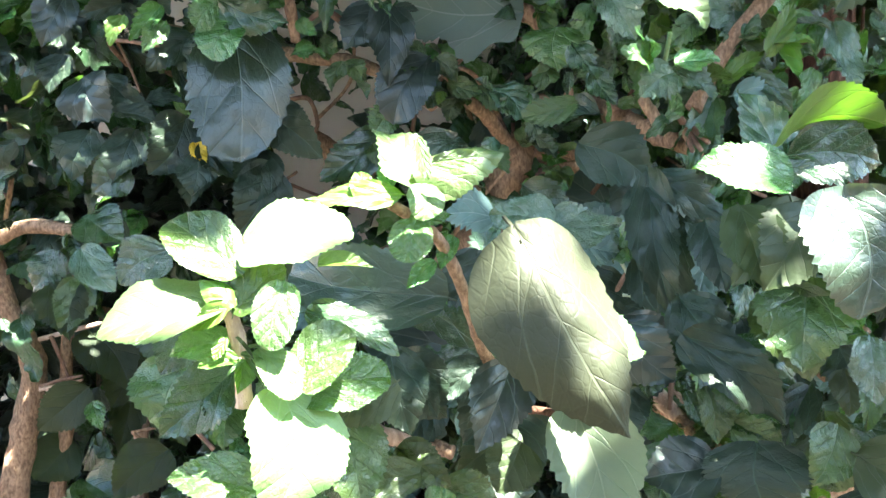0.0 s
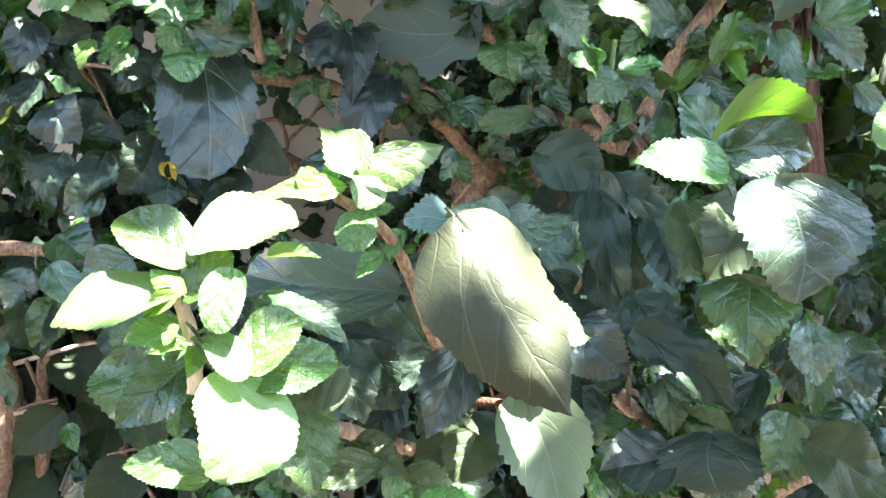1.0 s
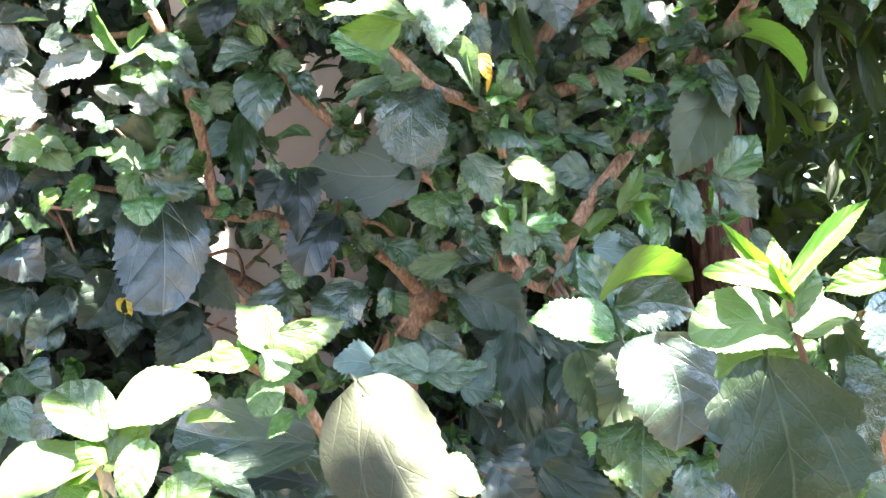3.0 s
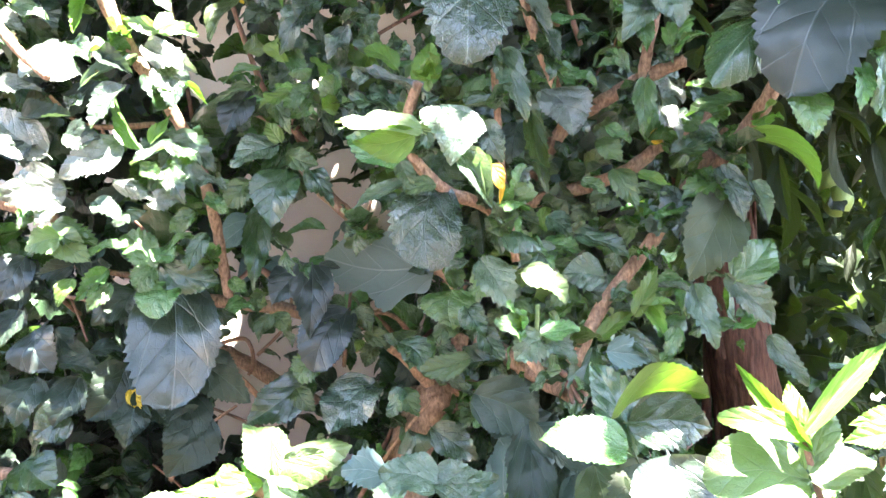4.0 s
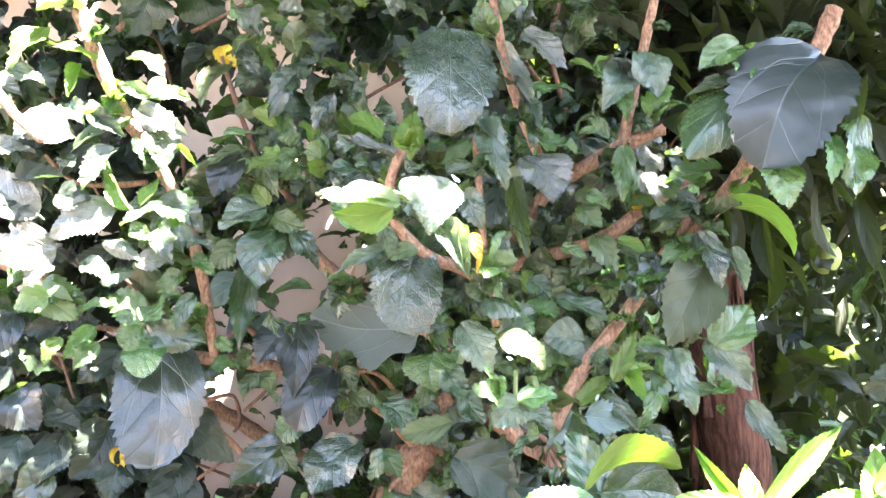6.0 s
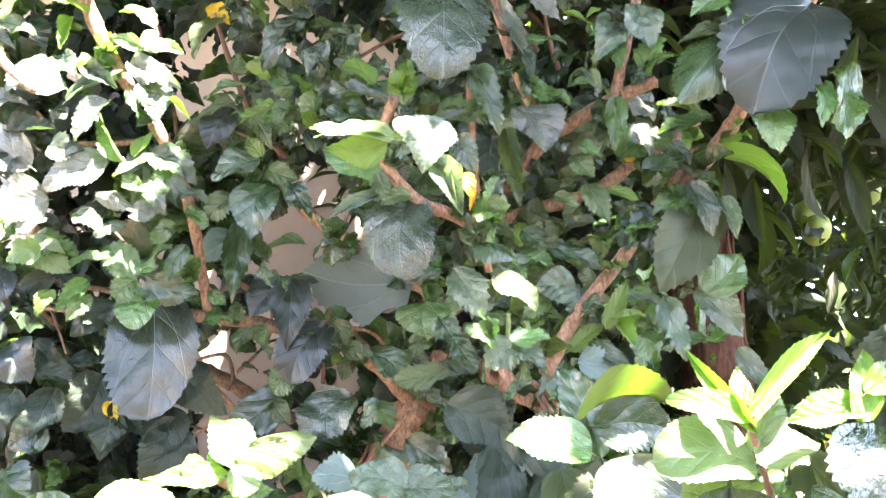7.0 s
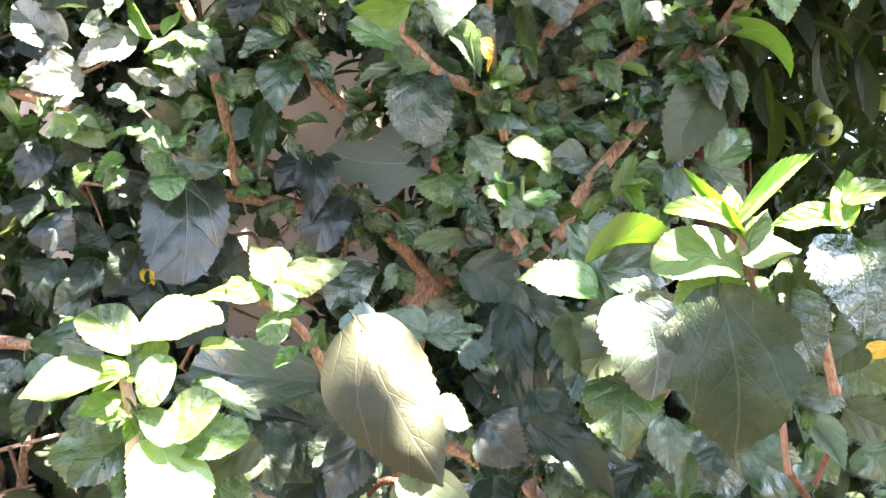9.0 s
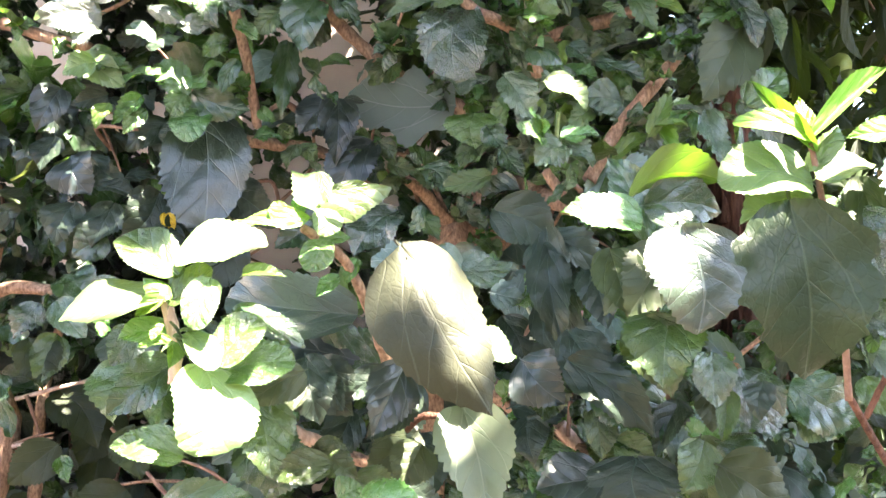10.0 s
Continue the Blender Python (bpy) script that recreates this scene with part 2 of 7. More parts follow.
def blade(style, seed, rows, cols, teeth=1.0, wild=0.0):
    """A leaf blade from (0,0,0) to (0,1,0), one unit wide, its upper side towards +z, with a short stalk."""
    rng = random.Random(seed)
    fold = {"n": 0.14, "f": 0.42, "c": -0.30, "k": 0.10, "a": 0.14, "b": -0.34, "l": 0.02, "s": 0.22, "o": 0.10, "w": 0.22, "p": -0.28}[style] * (1.0 if style == "p" else rng.uniform(0.6, 1.4))
    arch = {"n": 0.09, "f": 0.05, "c": 0.12, "k": 0.09, "a": 0.25, "b": 0.12, "l": 0.01, "s": 0.12, "o": 0.09, "w": 0.16, "p": 0.06}[style] * rng.uniform(0.5, 1.6)
    crumple = {"n": 0.075, "f": 0.06, "c": 0.05, "k": 0.125, "a": 0.02, "b": 0.02, "l": 0.012, "s": 0.02, "o": 0.05, "w": 0.10, "p": 0.07}[style]
    puff = 0.0 if style in "sal" else 0.010
    bend = rng.uniform(-0.09, 0.09) * (1 + wild)
    curl, twist = rng.uniform(-0.1, 0.45) * wild, rng.uniform(-0.5, 0.5) * wild
    crumple *= (1 + 0.6 * wild) * (0.65 if rows > 30 else 1.0)
    blunt, widest = rng.uniform(0.72, 1.05), rng.uniform(0.62, 0.76)
    off = Vector((rng.uniform(-50, 50), rng.uniform(-50, 50), 0))
    phase = rng.uniform(0, 6.28)
    # teeth that lean to the tip: a slow rise and a sudden notch, none near the stalk
    step = 3
    reach = {side: [rng.uniform(0.35, 1.35) for _ in range(rows // step + 2)] for side in (-1, 1)}
    verts, uvs, faces = [], [], []
    half = cols // 2
    for i in range(rows + 1):
        v = i / rows
        if style == "s":
            w = math.sin(math.pi * min(1, v * 0.96 + 0.02)) ** 0.75 * 0.5
        elif style == "l":
            w = 0.5 * max(0.0, math.sin(math.pi * v ** 0.62)) ** 0.55 * (0.84 + 0.20 * math.cos(v * 15.5 + 0.4))
        elif style in "oa":
            w = 0.5 * max(0.0, math.sin(math.pi * v ** 0.90)) ** 0.42
        else:
            w = 0.5 * max(0.0, math.sin(math.pi * v ** widest)) ** (0.66 if v < 0.36 else blunt)
        if style == "w":
            # wavy, lobed lower edge
            w *= 1.0 + 0.09 * math.cos(v * 24 + 0.5) + 0.035 * math.cos(v * 61)
            w = max(w, 0.22 * min(1.0, (1 - v) * 6)) if v > 0.5 else w
        if i == 0:
            w = 0.02
        if i == rows:
            w = 0.006
        w *= 1 + 0.07 * noise.noise(Vector((v * 3.5, 0.3, 0)) + off)
        for j in range(-half, half + 1):
            u = j / half
            x = u * w
            y = v - (0.06 * (1 - abs(u)) if i == 0 else 0) - 0.07 * abs(u) * (1 - v) ** 2 + 0.05 * abs(u) ** 2 * v * (1 - v)
            if teeth and abs(u) == 1 and 1 < i < rows:
                rise = (i % step) / (step - 1)
                bite = teeth * reach[j // half][i // step] * min(1.0, max(0.12, (v - 0.12) * 3.5))
                x *= 1 + bite * (0.085 * rise - 0.035) * (1 + 0.9 * v)
                y += bite * 0.014 * rise
            z = arch * 4 * v * (1 - v) + fold * (abs(u) ** (1.2 if fold > 0 else 2.0)) * w * 1.4
            if style == "b":
                z -= 0.55 * abs(u) ** 1.3 * w
            z += crumple * abs(u) ** 1.5 * math.sin(v * 9 + phase + (1.6 if u > 0 else 0)) * 0.9
            z += crumple * 0.6 * (noise.noise(Vector((x * 3.6, v * 3.6, 0)) + off) + 0.5 * noise.noise(Vector((x * 8, v * 8, 5)) + off))
            # the blade swells between its side veins
            z += puff * abs(math.sin(math.pi * (3.7 * (v - 0.95 * abs(x)) - 0.5))) * min(1.0, abs(u) * 2.5) * (1.15 - abs(u))
            z -= curl * v ** 3 * 0.6
            z += twist * u * w * v
            x += bend * math.sin(math.pi * v)
            verts.append((x, y, z))
            uvs.append((u * w + 0.5, v))
    k = 2 * half + 1
    for i in range(rows):
        for j in range(2 * half):
            a = i * k + j
            faces.append((a, a + 1, a + k + 1, a + k))
    # stalk
    n0 = len(verts)
    if style == "a":
        return np.array(verts), faces, np.array(uvs)
    for y, z, r in ((0.03, 0.002, 0.016), (-0.06, -0.02, 0.014), (-0.13, -0.08, 0.012)):
        for a in range(3):
            verts.append((r * 1.4 * math.cos(a * 2.094 + 0.5), y, z + r * math.sin(a * 2.094 + 0.5)))
            uvs.append((0.5, 0.02))
    for s in range(2):
        for a in range(3):
            p, q = n0 + s * 3 + a, n0 + s * 3 + (a + 1) % 3
            faces.append((p, q, q + 3, p + 3))
    return np.array(verts), faces, np.array(uvs)


def tube(points, r0, r1, sides=11, steps=9, seed=0, rough=0.20):
    """A tapered, slightly knotty limb along smooth points."""
    rng = random.Random(seed)
    pts = [Vector(p) for p in points]
    line = []
    for i in range(len(pts) - 1):
        p0, p1, p2, p3 = pts[max(0, i - 1)], pts[i], pts[i + 1], pts[min(len(pts) - 1, i + 2)]
        for s in range(steps):
            t = s / steps
            line.append(0.5 * (2 * p1 + (p2 - p0) * t + (2 * p0 - 5 * p1 + 4 * p2 - p3) * t * t + (3 * p1 - p0 - 3 * p2 + p3) * t ** 3))
    line.append(pts[-1])
    verts, faces, uvs = [], [], []
    side = None
    total = len(line) - 1
    for i, p in enumerate(line):
        way = (line[min(i + 1, total)] - line[max(i - 1, 0)]).normalized()
        if side is None:
            side = way.orthogonal().normalized()
        side = (side - way * side.dot(way)).normalized()
        other = way.cross(side)
        t = i / total
        r = (r0 + (r1 - r0) * t) * (1 + 0.04 * math.sin(i * 1.9 + seed))
        if i % steps == 0 and 0 < i < total:
            r *= 1.10
        for a in range(sides):
            ang = 2 * math.pi * a / sides
            q = r * (1 + rough * noise.noise(Vector((math.cos(ang) * 1.3, math.sin(ang) * 1.3 + seed * 3.1, i * 0.35))) + rough * 0.6 * noise.noise(Vector((math.cos(ang) * 3.0, math.sin(ang) * 3.0 + seed * 1.7, i * 0.9))))
            verts.append(p + (side * math.cos(ang) + other * math.sin(ang)) * q)
            uvs.append((a / sides, t))
    for i in range(total):
        for a in range(sides):
            b = (a + 1) % sides
            faces.append((i * sides + a, i * sides + b, (i + 1) * sides + b, (i + 1) * sides + a))
    n = len(verts)
    verts += [line[0], line[-1] + (line[-1] - line[-2]).normalized() * r1 * 0.4]
    uvs += [(0, 0), (0, 1)]
    for a in range(sides):
        b = (a + 1) % sides
        faces.append((n, b, a))
        faces.append((n + 1, total * sides + a, total * sides + b))
    return verts, faces, uvs, line


def part(name, me, parent, at=(0, 0, 0), label="", kind=""):
    ob = new(name, me)
    ob.parent = parent
    ob.location = at
    return tagged(ob, label=label, kind=kind)


def shift_to(verts, origin):
    o = Vector(origin)
    return [Vector(p) - o for p in verts]


def scatter(templates, poses, mat, name):
    """Many leaves joined in one mesh."""
    vs, fs, us, base = [], [], [], 0
    for k, m in poses:
        v, f, u = templates[k]
        a = np.array(m)
        vs.append(v @ a[:3, :3].T + a[:3, 3])
        fs.extend([tuple(i + base for i in q) for q in f])
        us.append(u)
        base += len(v)
    return mesh_of(name, np.concatenate(vs).tolist(), fs, [mat], np.concatenate(us))


def leaf_pose(base, tip, width, normal):
    b, t = Vector(base), Vector(tip)
    y = t - b
    length = y.length
    y = y.normalized()
    z = Vector(normal)
    z = (z - y * z.dot(y)).normalized()
    x = y.cross(z)
    m = Matrix((x * width, y * length, z * (width + length) * 0.5)).transposed().to_4x4()
    m.translation = b
    return m


# ---- structure ----
def block(name, lo, hi, mat, bevel=0.004):
    bm = bmesh.new()
    bmesh.ops.create_cube(bm, size=1.0)
    for p in bm.verts:
        p.co = Vector([lo[i] + (p.co[i] + 0.5) * (hi[i] - lo[i]) for i in range(3)])
    if bevel:
        bmesh.ops.bevel(bm, geom=bm.edges[:], offset=bevel, segments=2, affect="EDGES")
    me = bpy.data.meshes.new(name)
    bm.to_mesh(me)
    bm.free()
    me.materials.append(mat)
    return new(name, me)


bm = bmesh.new()
bmesh.ops.create_grid(bm, x_segments=80, y_segments=80, size=1.0)
for p in bm.verts:
    s = p.co.xy.length
    p.co.x, p.co.y = p.co.x * (3 + 57 * s ** 3), p.co.y * (3 + 57 * s ** 3)
    p.co.z = 0.03 * noise.noise(Vector((p.co.x * 1.3, p.co.y * 1.3, 0)))
me = bpy.data.meshes.new("ground")
bm.to_mesh(me)
bm.free()
me.materials.append(SOIL)
me.shade_smooth()
tagged(new("ground", me), "dry brown garden soil under the hedge", "ground", kind="structure")

WALL_Y = 1.75
tagged(block("wall_back", (-4.0, WALL_Y, -0.1), (0.12, WALL_Y + 0.22, 3.0), PLASTER, 0.01), "pale beige rendered garden wall behind the shrub", "wall", kind="structure")

# unseen walls added behind and beside the camera to shape the sky's light
tagged(block("added_wall_behind", (-6.0, -3.3, -0.1), (6.0, -3.1, 3.5), PLASTER, 0.01), "unseen plain rendered wall added behind the camera to shape sky light", "wall", kind="structure")
tagged(block("added_wall_left", (-6.2, -3.1, -0.1), (-6.0, WALL_Y, 2.4), PLASTER, 0.01), "unseen plain rendered wall added at the left to shape sky light", "wall", kind="structure")

# ---- the hibiscus shrub ----
ROOT = Vector((0.12, 0.95, 0.0))
shrub = new("hibiscus_shrub")
shrub.location = ROOT
tagged(shrub, "dense hibiscus shrub with glossy dark green toothed leaves", "shrub")
STEMS = []
MESHES = {}


def branch(points, r0, r1, kind="bark"):
    """A limb of the shrub, as a part of its own."""
    verts, faces, uvs, line = tube(points, r0, r1, seed=len(STEMS) + 1, rough=0.20 if r0 < 0.014 else 0.10)
    origin = Vector(points[0])
    me = mesh_of("branch", shift_to(verts, origin), faces, [BARK[kind]], uvs)
    ob = part("twig" if kind == "twig" else "branch", me, shrub, origin - ROOT, {"twig": "bare dry brown twig", "green": "thin green leaf stalk", "stalk": "thin pale green leaf stalk", "pale": "pale pinkish bark"}.get(kind, ""))
    STEMS.append((ob, origin, line, r0))
    return ob


LEAVES = [0]


def leaf(base, tip, width, normal, kind="dark", style="n"):
    """A leaf, hung under the limb next to its stalk."""
    LEAVES[0] += 1
    near = 2 if base[1] < 0.45 else int(width > 0.035 or base[1] < 0.6)
    key = (kind, style, LEAVES[0] % 5, near)
    if key not in MESHES:
        v, f, u = blade(style, hash_of(key), 44 if near else 27, 10 if near else 6, 0.6 if style == "a" else 0.45 if style in "pw" or (style == "o" and near == 2) else 0.85 if near else 1.8, 0.35)
        MESHES[key] = mesh_of("leaf", v.tolist(), f, [LEAF[kind]], u)
    b = Vector(base)
    limb, origin, line, _ = min(STEMS, key=lambda e: min((p - b).length for p in e[2]))
    ob = new("leaf", MESHES[key])
    ob.parent = limb
    ob.matrix_basis = Matrix.Translation(-origin) @ leaf_pose(base, tip, width, normal)
    return ob


def hash_of(key):
    return sum(ord(c) * (i * 7 + 3) for i, c in enumerate(str(key)))


FLECKS, SHADES = [], []


def fleck(x, y, z, r):
    """A place kept in the sun by a gap in the added unseen canopy."""
    FLECKS.append((x, y, z, r))


def shade(x, y, z, r):
    """A place shaded by unseen leaves added in the sun's path."""
    SHADES.append((x, y, z, r))


# ==== fitted shrub ====

# branches of the shrub
branch([(-0.290, 0.760, 2.015), (-0.264, 0.765, 1.953), (-0.243, 0.770, 1.910), (-0.217, 0.780, 1.869), (-0.188, 0.790, 1.824), (-0.171, 0.800, 1.786), (-0.160, 0.805, 1.749), (-0.150, 0.815, 1.701), (-0.143, 0.830, 1.644)], 0.0085, 0.0052, 'bark')
branch([(-0.085, 0.895, 1.812), (-0.048, 0.880, 1.770), (-0.007, 0.875, 1.732), (0.040, 0.870, 1.698), (0.085, 0.865, 1.678), (0.111, 0.860, 1.652)], 0.0072, 0.0088, 'bark')
branch([(-0.205, 0.930, 1.651), (-0.106, 0.927, 1.639), (-0.051, 0.923, 1.620), (-0.009, 0.920, 1.590)], 0.0082, 0.0075, 'bark')
branch([(0.129, 0.860, 1.595), (0.171, 0.807, 1.567), (0.191, 0.753, 1.549), (0.212, 0.700, 1.533)], 0.0112, 0.0076, 'bark')
branch([(0.180, 0.700, 1.551), (0.164, 0.700, 1.576)], 0.0059, 0.0043, 'bark')
branch([(0.206, 0.700, 1.566), (0.236, 0.710, 1.618), (0.290, 0.720, 1.684), (0.329, 0.730, 1.736), (0.376, 0.740, 1.797)], 0.0070, 0.0060, 'bark')
branch([(0.151, 0.780, 1.728), (0.201, 0.770, 1.738), (0.274, 0.760, 1.760), (0.314, 0.750, 1.788), (0.378, 0.740, 1.830)], 0.0075, 0.0063, 'bark')
branch([(0.170, 0.780, 1.746), (0.217, 0.765, 1.810), (0.245, 0.750, 1.827), (0.290, 0.735, 1.850), (0.331, 0.720, 1.864)], 0.0082, 0.0064, 'bark')
branch([(0.290, 0.730, 1.848), (0.301, 0.720, 1.899), (0.323, 0.710, 1.987), (0.332, 0.700, 2.032)], 0.0060, 0.0043, 'bark')
branch([(0.152, 0.660, 1.656), (0.142, 0.653, 1.728), (0.136, 0.647, 1.816), (0.129, 0.640, 1.896)], 0.0037, 0.0030, 'bark')
branch([(0.209, 0.720, 1.824), (0.189, 0.713, 1.867), (0.170, 0.707, 1.930), (0.157, 0.700, 2.007)], 0.0054, 0.0043, 'bark')
branch([(0.340, 0.738, 1.733), (0.374, 0.720, 1.775), (0.397, 0.700, 1.809), (0.427, 0.670, 1.862), (0.458, 0.645, 1.913), (0.475, 0.635, 1.953)], 0.0072, 0.0082, 'bark')
branch([(0.156, 0.700, 1.671), (0.134, 0.680, 1.706), (0.087, 0.660, 1.724), (0.056, 0.640, 1.761), (0.067, 0.620, 1.808)], 0.0061, 0.0046, 'bark')
branch([(-0.062, 0.860, 1.820), (-0.105, 0.853, 1.869), (-0.136, 0.847, 1.943), (-0.154, 0.840, 1.997)], 0.0038, 0.0025, 'twig')
branch([(-0.076, 0.900, 1.830), (-0.091, 0.900, 1.876), (-0.098, 0.900, 1.911)], 0.0053, 0.0033, 'twig')
branch([(-0.090, 0.880, 1.846), (-0.135, 0.870, 1.864)], 0.0026, 0.0016, 'twig')
branch([(-0.094, 0.860, 1.662), (-0.118, 0.850, 1.677), (-0.140, 0.840, 1.658)], 0.0044, 0.0019, 'twig')
branch([(-0.192, 0.980, 1.599), (-0.156, 0.973, 1.605), (-0.143, 0.967, 1.577), (-0.148, 0.960, 1.561)], 0.0029, 0.0021, 'twig')
branch([(-0.366, 0.750, 1.919), (-0.332, 0.735, 1.882), (-0.299, 0.720, 1.853)], 0.0056, 0.0039, 'bark')
branch([(-0.447, 0.860, 1.771), (-0.383, 0.840, 1.748), (-0.329, 0.820, 1.731)], 0.0075, 0.0056, 'bark')
branch([(0.167, 0.660, 1.576), (0.165, 0.620, 1.614)], 0.0022, 0.0017, 'green')
branch([(0.018, 0.930, 1.322), (0.040, 0.930, 1.442), (0.058, 0.930, 1.495), (0.078, 0.930, 1.532), (0.090, 0.936, 1.548)], 0.0300, 0.0200, 'bark')
branch([(0.084, 0.945, 1.535), (0.100, 0.955, 1.568), (0.112, 0.960, 1.605)], 0.0125, 0.0100, 'bark')
branch([(0.091, 0.930, 1.536), (0.120, 0.915, 1.543), (0.145, 0.900, 1.538)], 0.0092, 0.0061, 'bark')
branch([(0.088, 0.930, 1.514), (0.120, 0.915, 1.521), (0.142, 0.900, 1.527)], 0.0080, 0.0049, 'bark')
branch([(0.021, 0.880, 1.596), (0.047, 0.900, 1.577), (0.074, 0.920, 1.546)], 0.0060, 0.0085, 'bark')
branch([(-0.094, 0.392, 1.398), (-0.094, 0.390, 1.420), (-0.099, 0.388, 1.445)], 0.0042, 0.0034, 'pale')
branch([(0.029, 0.500, 1.394), (0.020, 0.482, 1.417), (0.007, 0.465, 1.455), (-0.006, 0.448, 1.478), (-0.027, 0.430, 1.493)], 0.0041, 0.0028, 'bark')
branch([(0.050, 0.600, 1.285), (0.032, 0.550, 1.357), (0.026, 0.500, 1.397)], 0.0048, 0.0041, 'bark')
branch([(-0.092, 0.600, 1.327), (-0.033, 0.580, 1.327), (0.006, 0.560, 1.323)], 0.0058, 0.0051, 'bark')
branch([(0.145, 0.720, 1.327), (0.181, 0.670, 1.321), (0.206, 0.620, 1.304)], 0.0076, 0.0058, 'bark')
branch([(-0.551, 1.000, 1.505), (-0.526, 1.000, 1.377), (-0.493, 1.000, 1.295), (-0.505, 1.000, 1.212), (-0.527, 1.000, 1.071), (-0.541, 1.000, 0.679)], 0.0101, 0.0195, 'bark')
branch([(-0.447, 1.050, 1.441), (-0.473, 1.050, 1.313), (-0.478, 1.050, 1.197), (-0.499, 1.050, 1.050), (-0.508, 1.050, 0.638)], 0.0056, 0.0113, 'bark')
branch([(-0.502, 1.350, 1.461), (-0.534, 1.338, 1.262), (-0.524, 1.325, 1.118), (-0.529, 1.312, 0.937), (-0.535, 1.300, 0.529)], 0.0160, 0.0356, 'bark')
branch([(-0.391, 1.200, 1.384), (-0.426, 1.200, 1.212), (-0.441, 1.200, 1.036), (-0.445, 1.200, 0.514)], 0.0056, 0.0129, 'bark')
branch([(-0.359, 1.120, 1.661), (-0.284, 1.112, 1.623), (-0.209, 1.104, 1.591), (-0.135, 1.096, 1.550), (-0.032, 1.088, 1.490), (0.026, 1.080, 1.440)], 0.0111, 0.0089, 'bark')
branch([(-0.496, 1.000, 1.260), (-0.458, 0.985, 1.274), (-0.421, 0.970, 1.284)], 0.0026, 0.0017, 'twig')
branch([(-0.453, 0.860, 1.452), (-0.413, 0.850, 1.464), (-0.341, 0.840, 1.453)], 0.0080, 0.0063, 'bark')
branch([(0.292, 0.372, 1.392), (0.278, 0.350, 1.452), (0.257, 0.322, 1.497), (0.246, 0.310, 1.526)], 0.0021, 0.0014, 'twig')
branch([(0.397, 0.470, 1.292), (0.340, 0.420, 1.346), (0.292, 0.372, 1.394)], 0.0024, 0.0021, 'red')
branch([(0.115, 0.740, 1.362), (0.165, 0.733, 1.335), (0.208, 0.727, 1.309), (0.239, 0.720, 1.278)], 0.0112, 0.0101, 'bark')
branch([(0.268, 0.700, 1.393), (0.278, 0.680, 1.347), (0.267, 0.660, 1.290)], 0.0037, 0.0032, 'bark')
branch([(0.307, 0.340, 1.439), (0.297, 0.335, 1.481), (0.292, 0.330, 1.516)], 0.0030, 0.0021, 'bark')
branch([(0.050, 0.950, 1.532), (0.122, 0.950, 1.539), (0.150, 0.950, 1.525)], 0.0128, 0.0106, 'bark')
branch([(-0.004, 1.050, 1.447), (0.006, 1.025, 1.371), (-0.029, 1.000, 1.257)], 0.0084, 0.0084, 'bark')
branch([(0.214, 0.950, 1.409), (0.197, 0.930, 1.392)], 0.0032, 0.0021, 'green')
branch([(0.201, 0.700, 1.550), (0.209, 0.685, 1.532)], 0.0030, 0.0018, 'twig')
branch([(0.200, 0.700, 1.548), (0.202, 0.685, 1.531)], 0.0030, 0.0018, 'twig')
branch([(0.204, 0.700, 1.552), (0.215, 0.685, 1.538)], 0.0030, 0.0018, 'twig')
branch([(0.198, 0.700, 1.556), (0.186, 0.685, 1.564)], 0.0030, 0.0018, 'twig')

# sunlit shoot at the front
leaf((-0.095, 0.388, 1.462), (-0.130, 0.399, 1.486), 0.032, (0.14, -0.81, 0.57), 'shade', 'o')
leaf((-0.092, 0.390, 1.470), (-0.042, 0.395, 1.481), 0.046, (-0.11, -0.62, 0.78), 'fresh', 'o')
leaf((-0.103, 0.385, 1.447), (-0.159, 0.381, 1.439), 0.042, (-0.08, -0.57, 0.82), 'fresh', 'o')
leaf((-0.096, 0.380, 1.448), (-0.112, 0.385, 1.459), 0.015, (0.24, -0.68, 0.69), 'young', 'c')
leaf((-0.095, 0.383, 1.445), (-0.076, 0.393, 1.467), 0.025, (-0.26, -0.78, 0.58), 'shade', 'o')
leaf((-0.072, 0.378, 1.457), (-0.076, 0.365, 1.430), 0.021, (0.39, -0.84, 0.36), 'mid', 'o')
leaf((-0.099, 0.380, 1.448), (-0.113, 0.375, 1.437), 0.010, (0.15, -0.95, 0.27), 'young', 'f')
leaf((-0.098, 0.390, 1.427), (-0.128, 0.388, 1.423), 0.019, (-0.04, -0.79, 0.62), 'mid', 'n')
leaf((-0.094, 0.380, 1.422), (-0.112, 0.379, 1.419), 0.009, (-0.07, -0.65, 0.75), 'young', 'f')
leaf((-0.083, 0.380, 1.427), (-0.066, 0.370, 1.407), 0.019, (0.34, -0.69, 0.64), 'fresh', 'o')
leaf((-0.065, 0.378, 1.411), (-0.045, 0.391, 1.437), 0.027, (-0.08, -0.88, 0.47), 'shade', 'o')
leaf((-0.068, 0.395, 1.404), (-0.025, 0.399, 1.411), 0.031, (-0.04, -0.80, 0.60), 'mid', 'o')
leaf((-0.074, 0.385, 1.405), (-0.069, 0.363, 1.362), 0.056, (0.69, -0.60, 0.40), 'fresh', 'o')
leaf((-0.109, 0.430, 1.406), (-0.143, 0.415, 1.376), 0.034, (-0.00, -0.89, 0.45), 'dark', 'n')
leaf((-0.112, 0.435, 1.396), (-0.112, 0.421, 1.368), 0.027, (0.41, -0.81, 0.41), 'dark', 'f')
leaf((-0.093, 0.400, 1.355), (-0.135, 0.402, 1.359), 0.027, (0.02, -0.75, 0.66), 'mid', 'n')
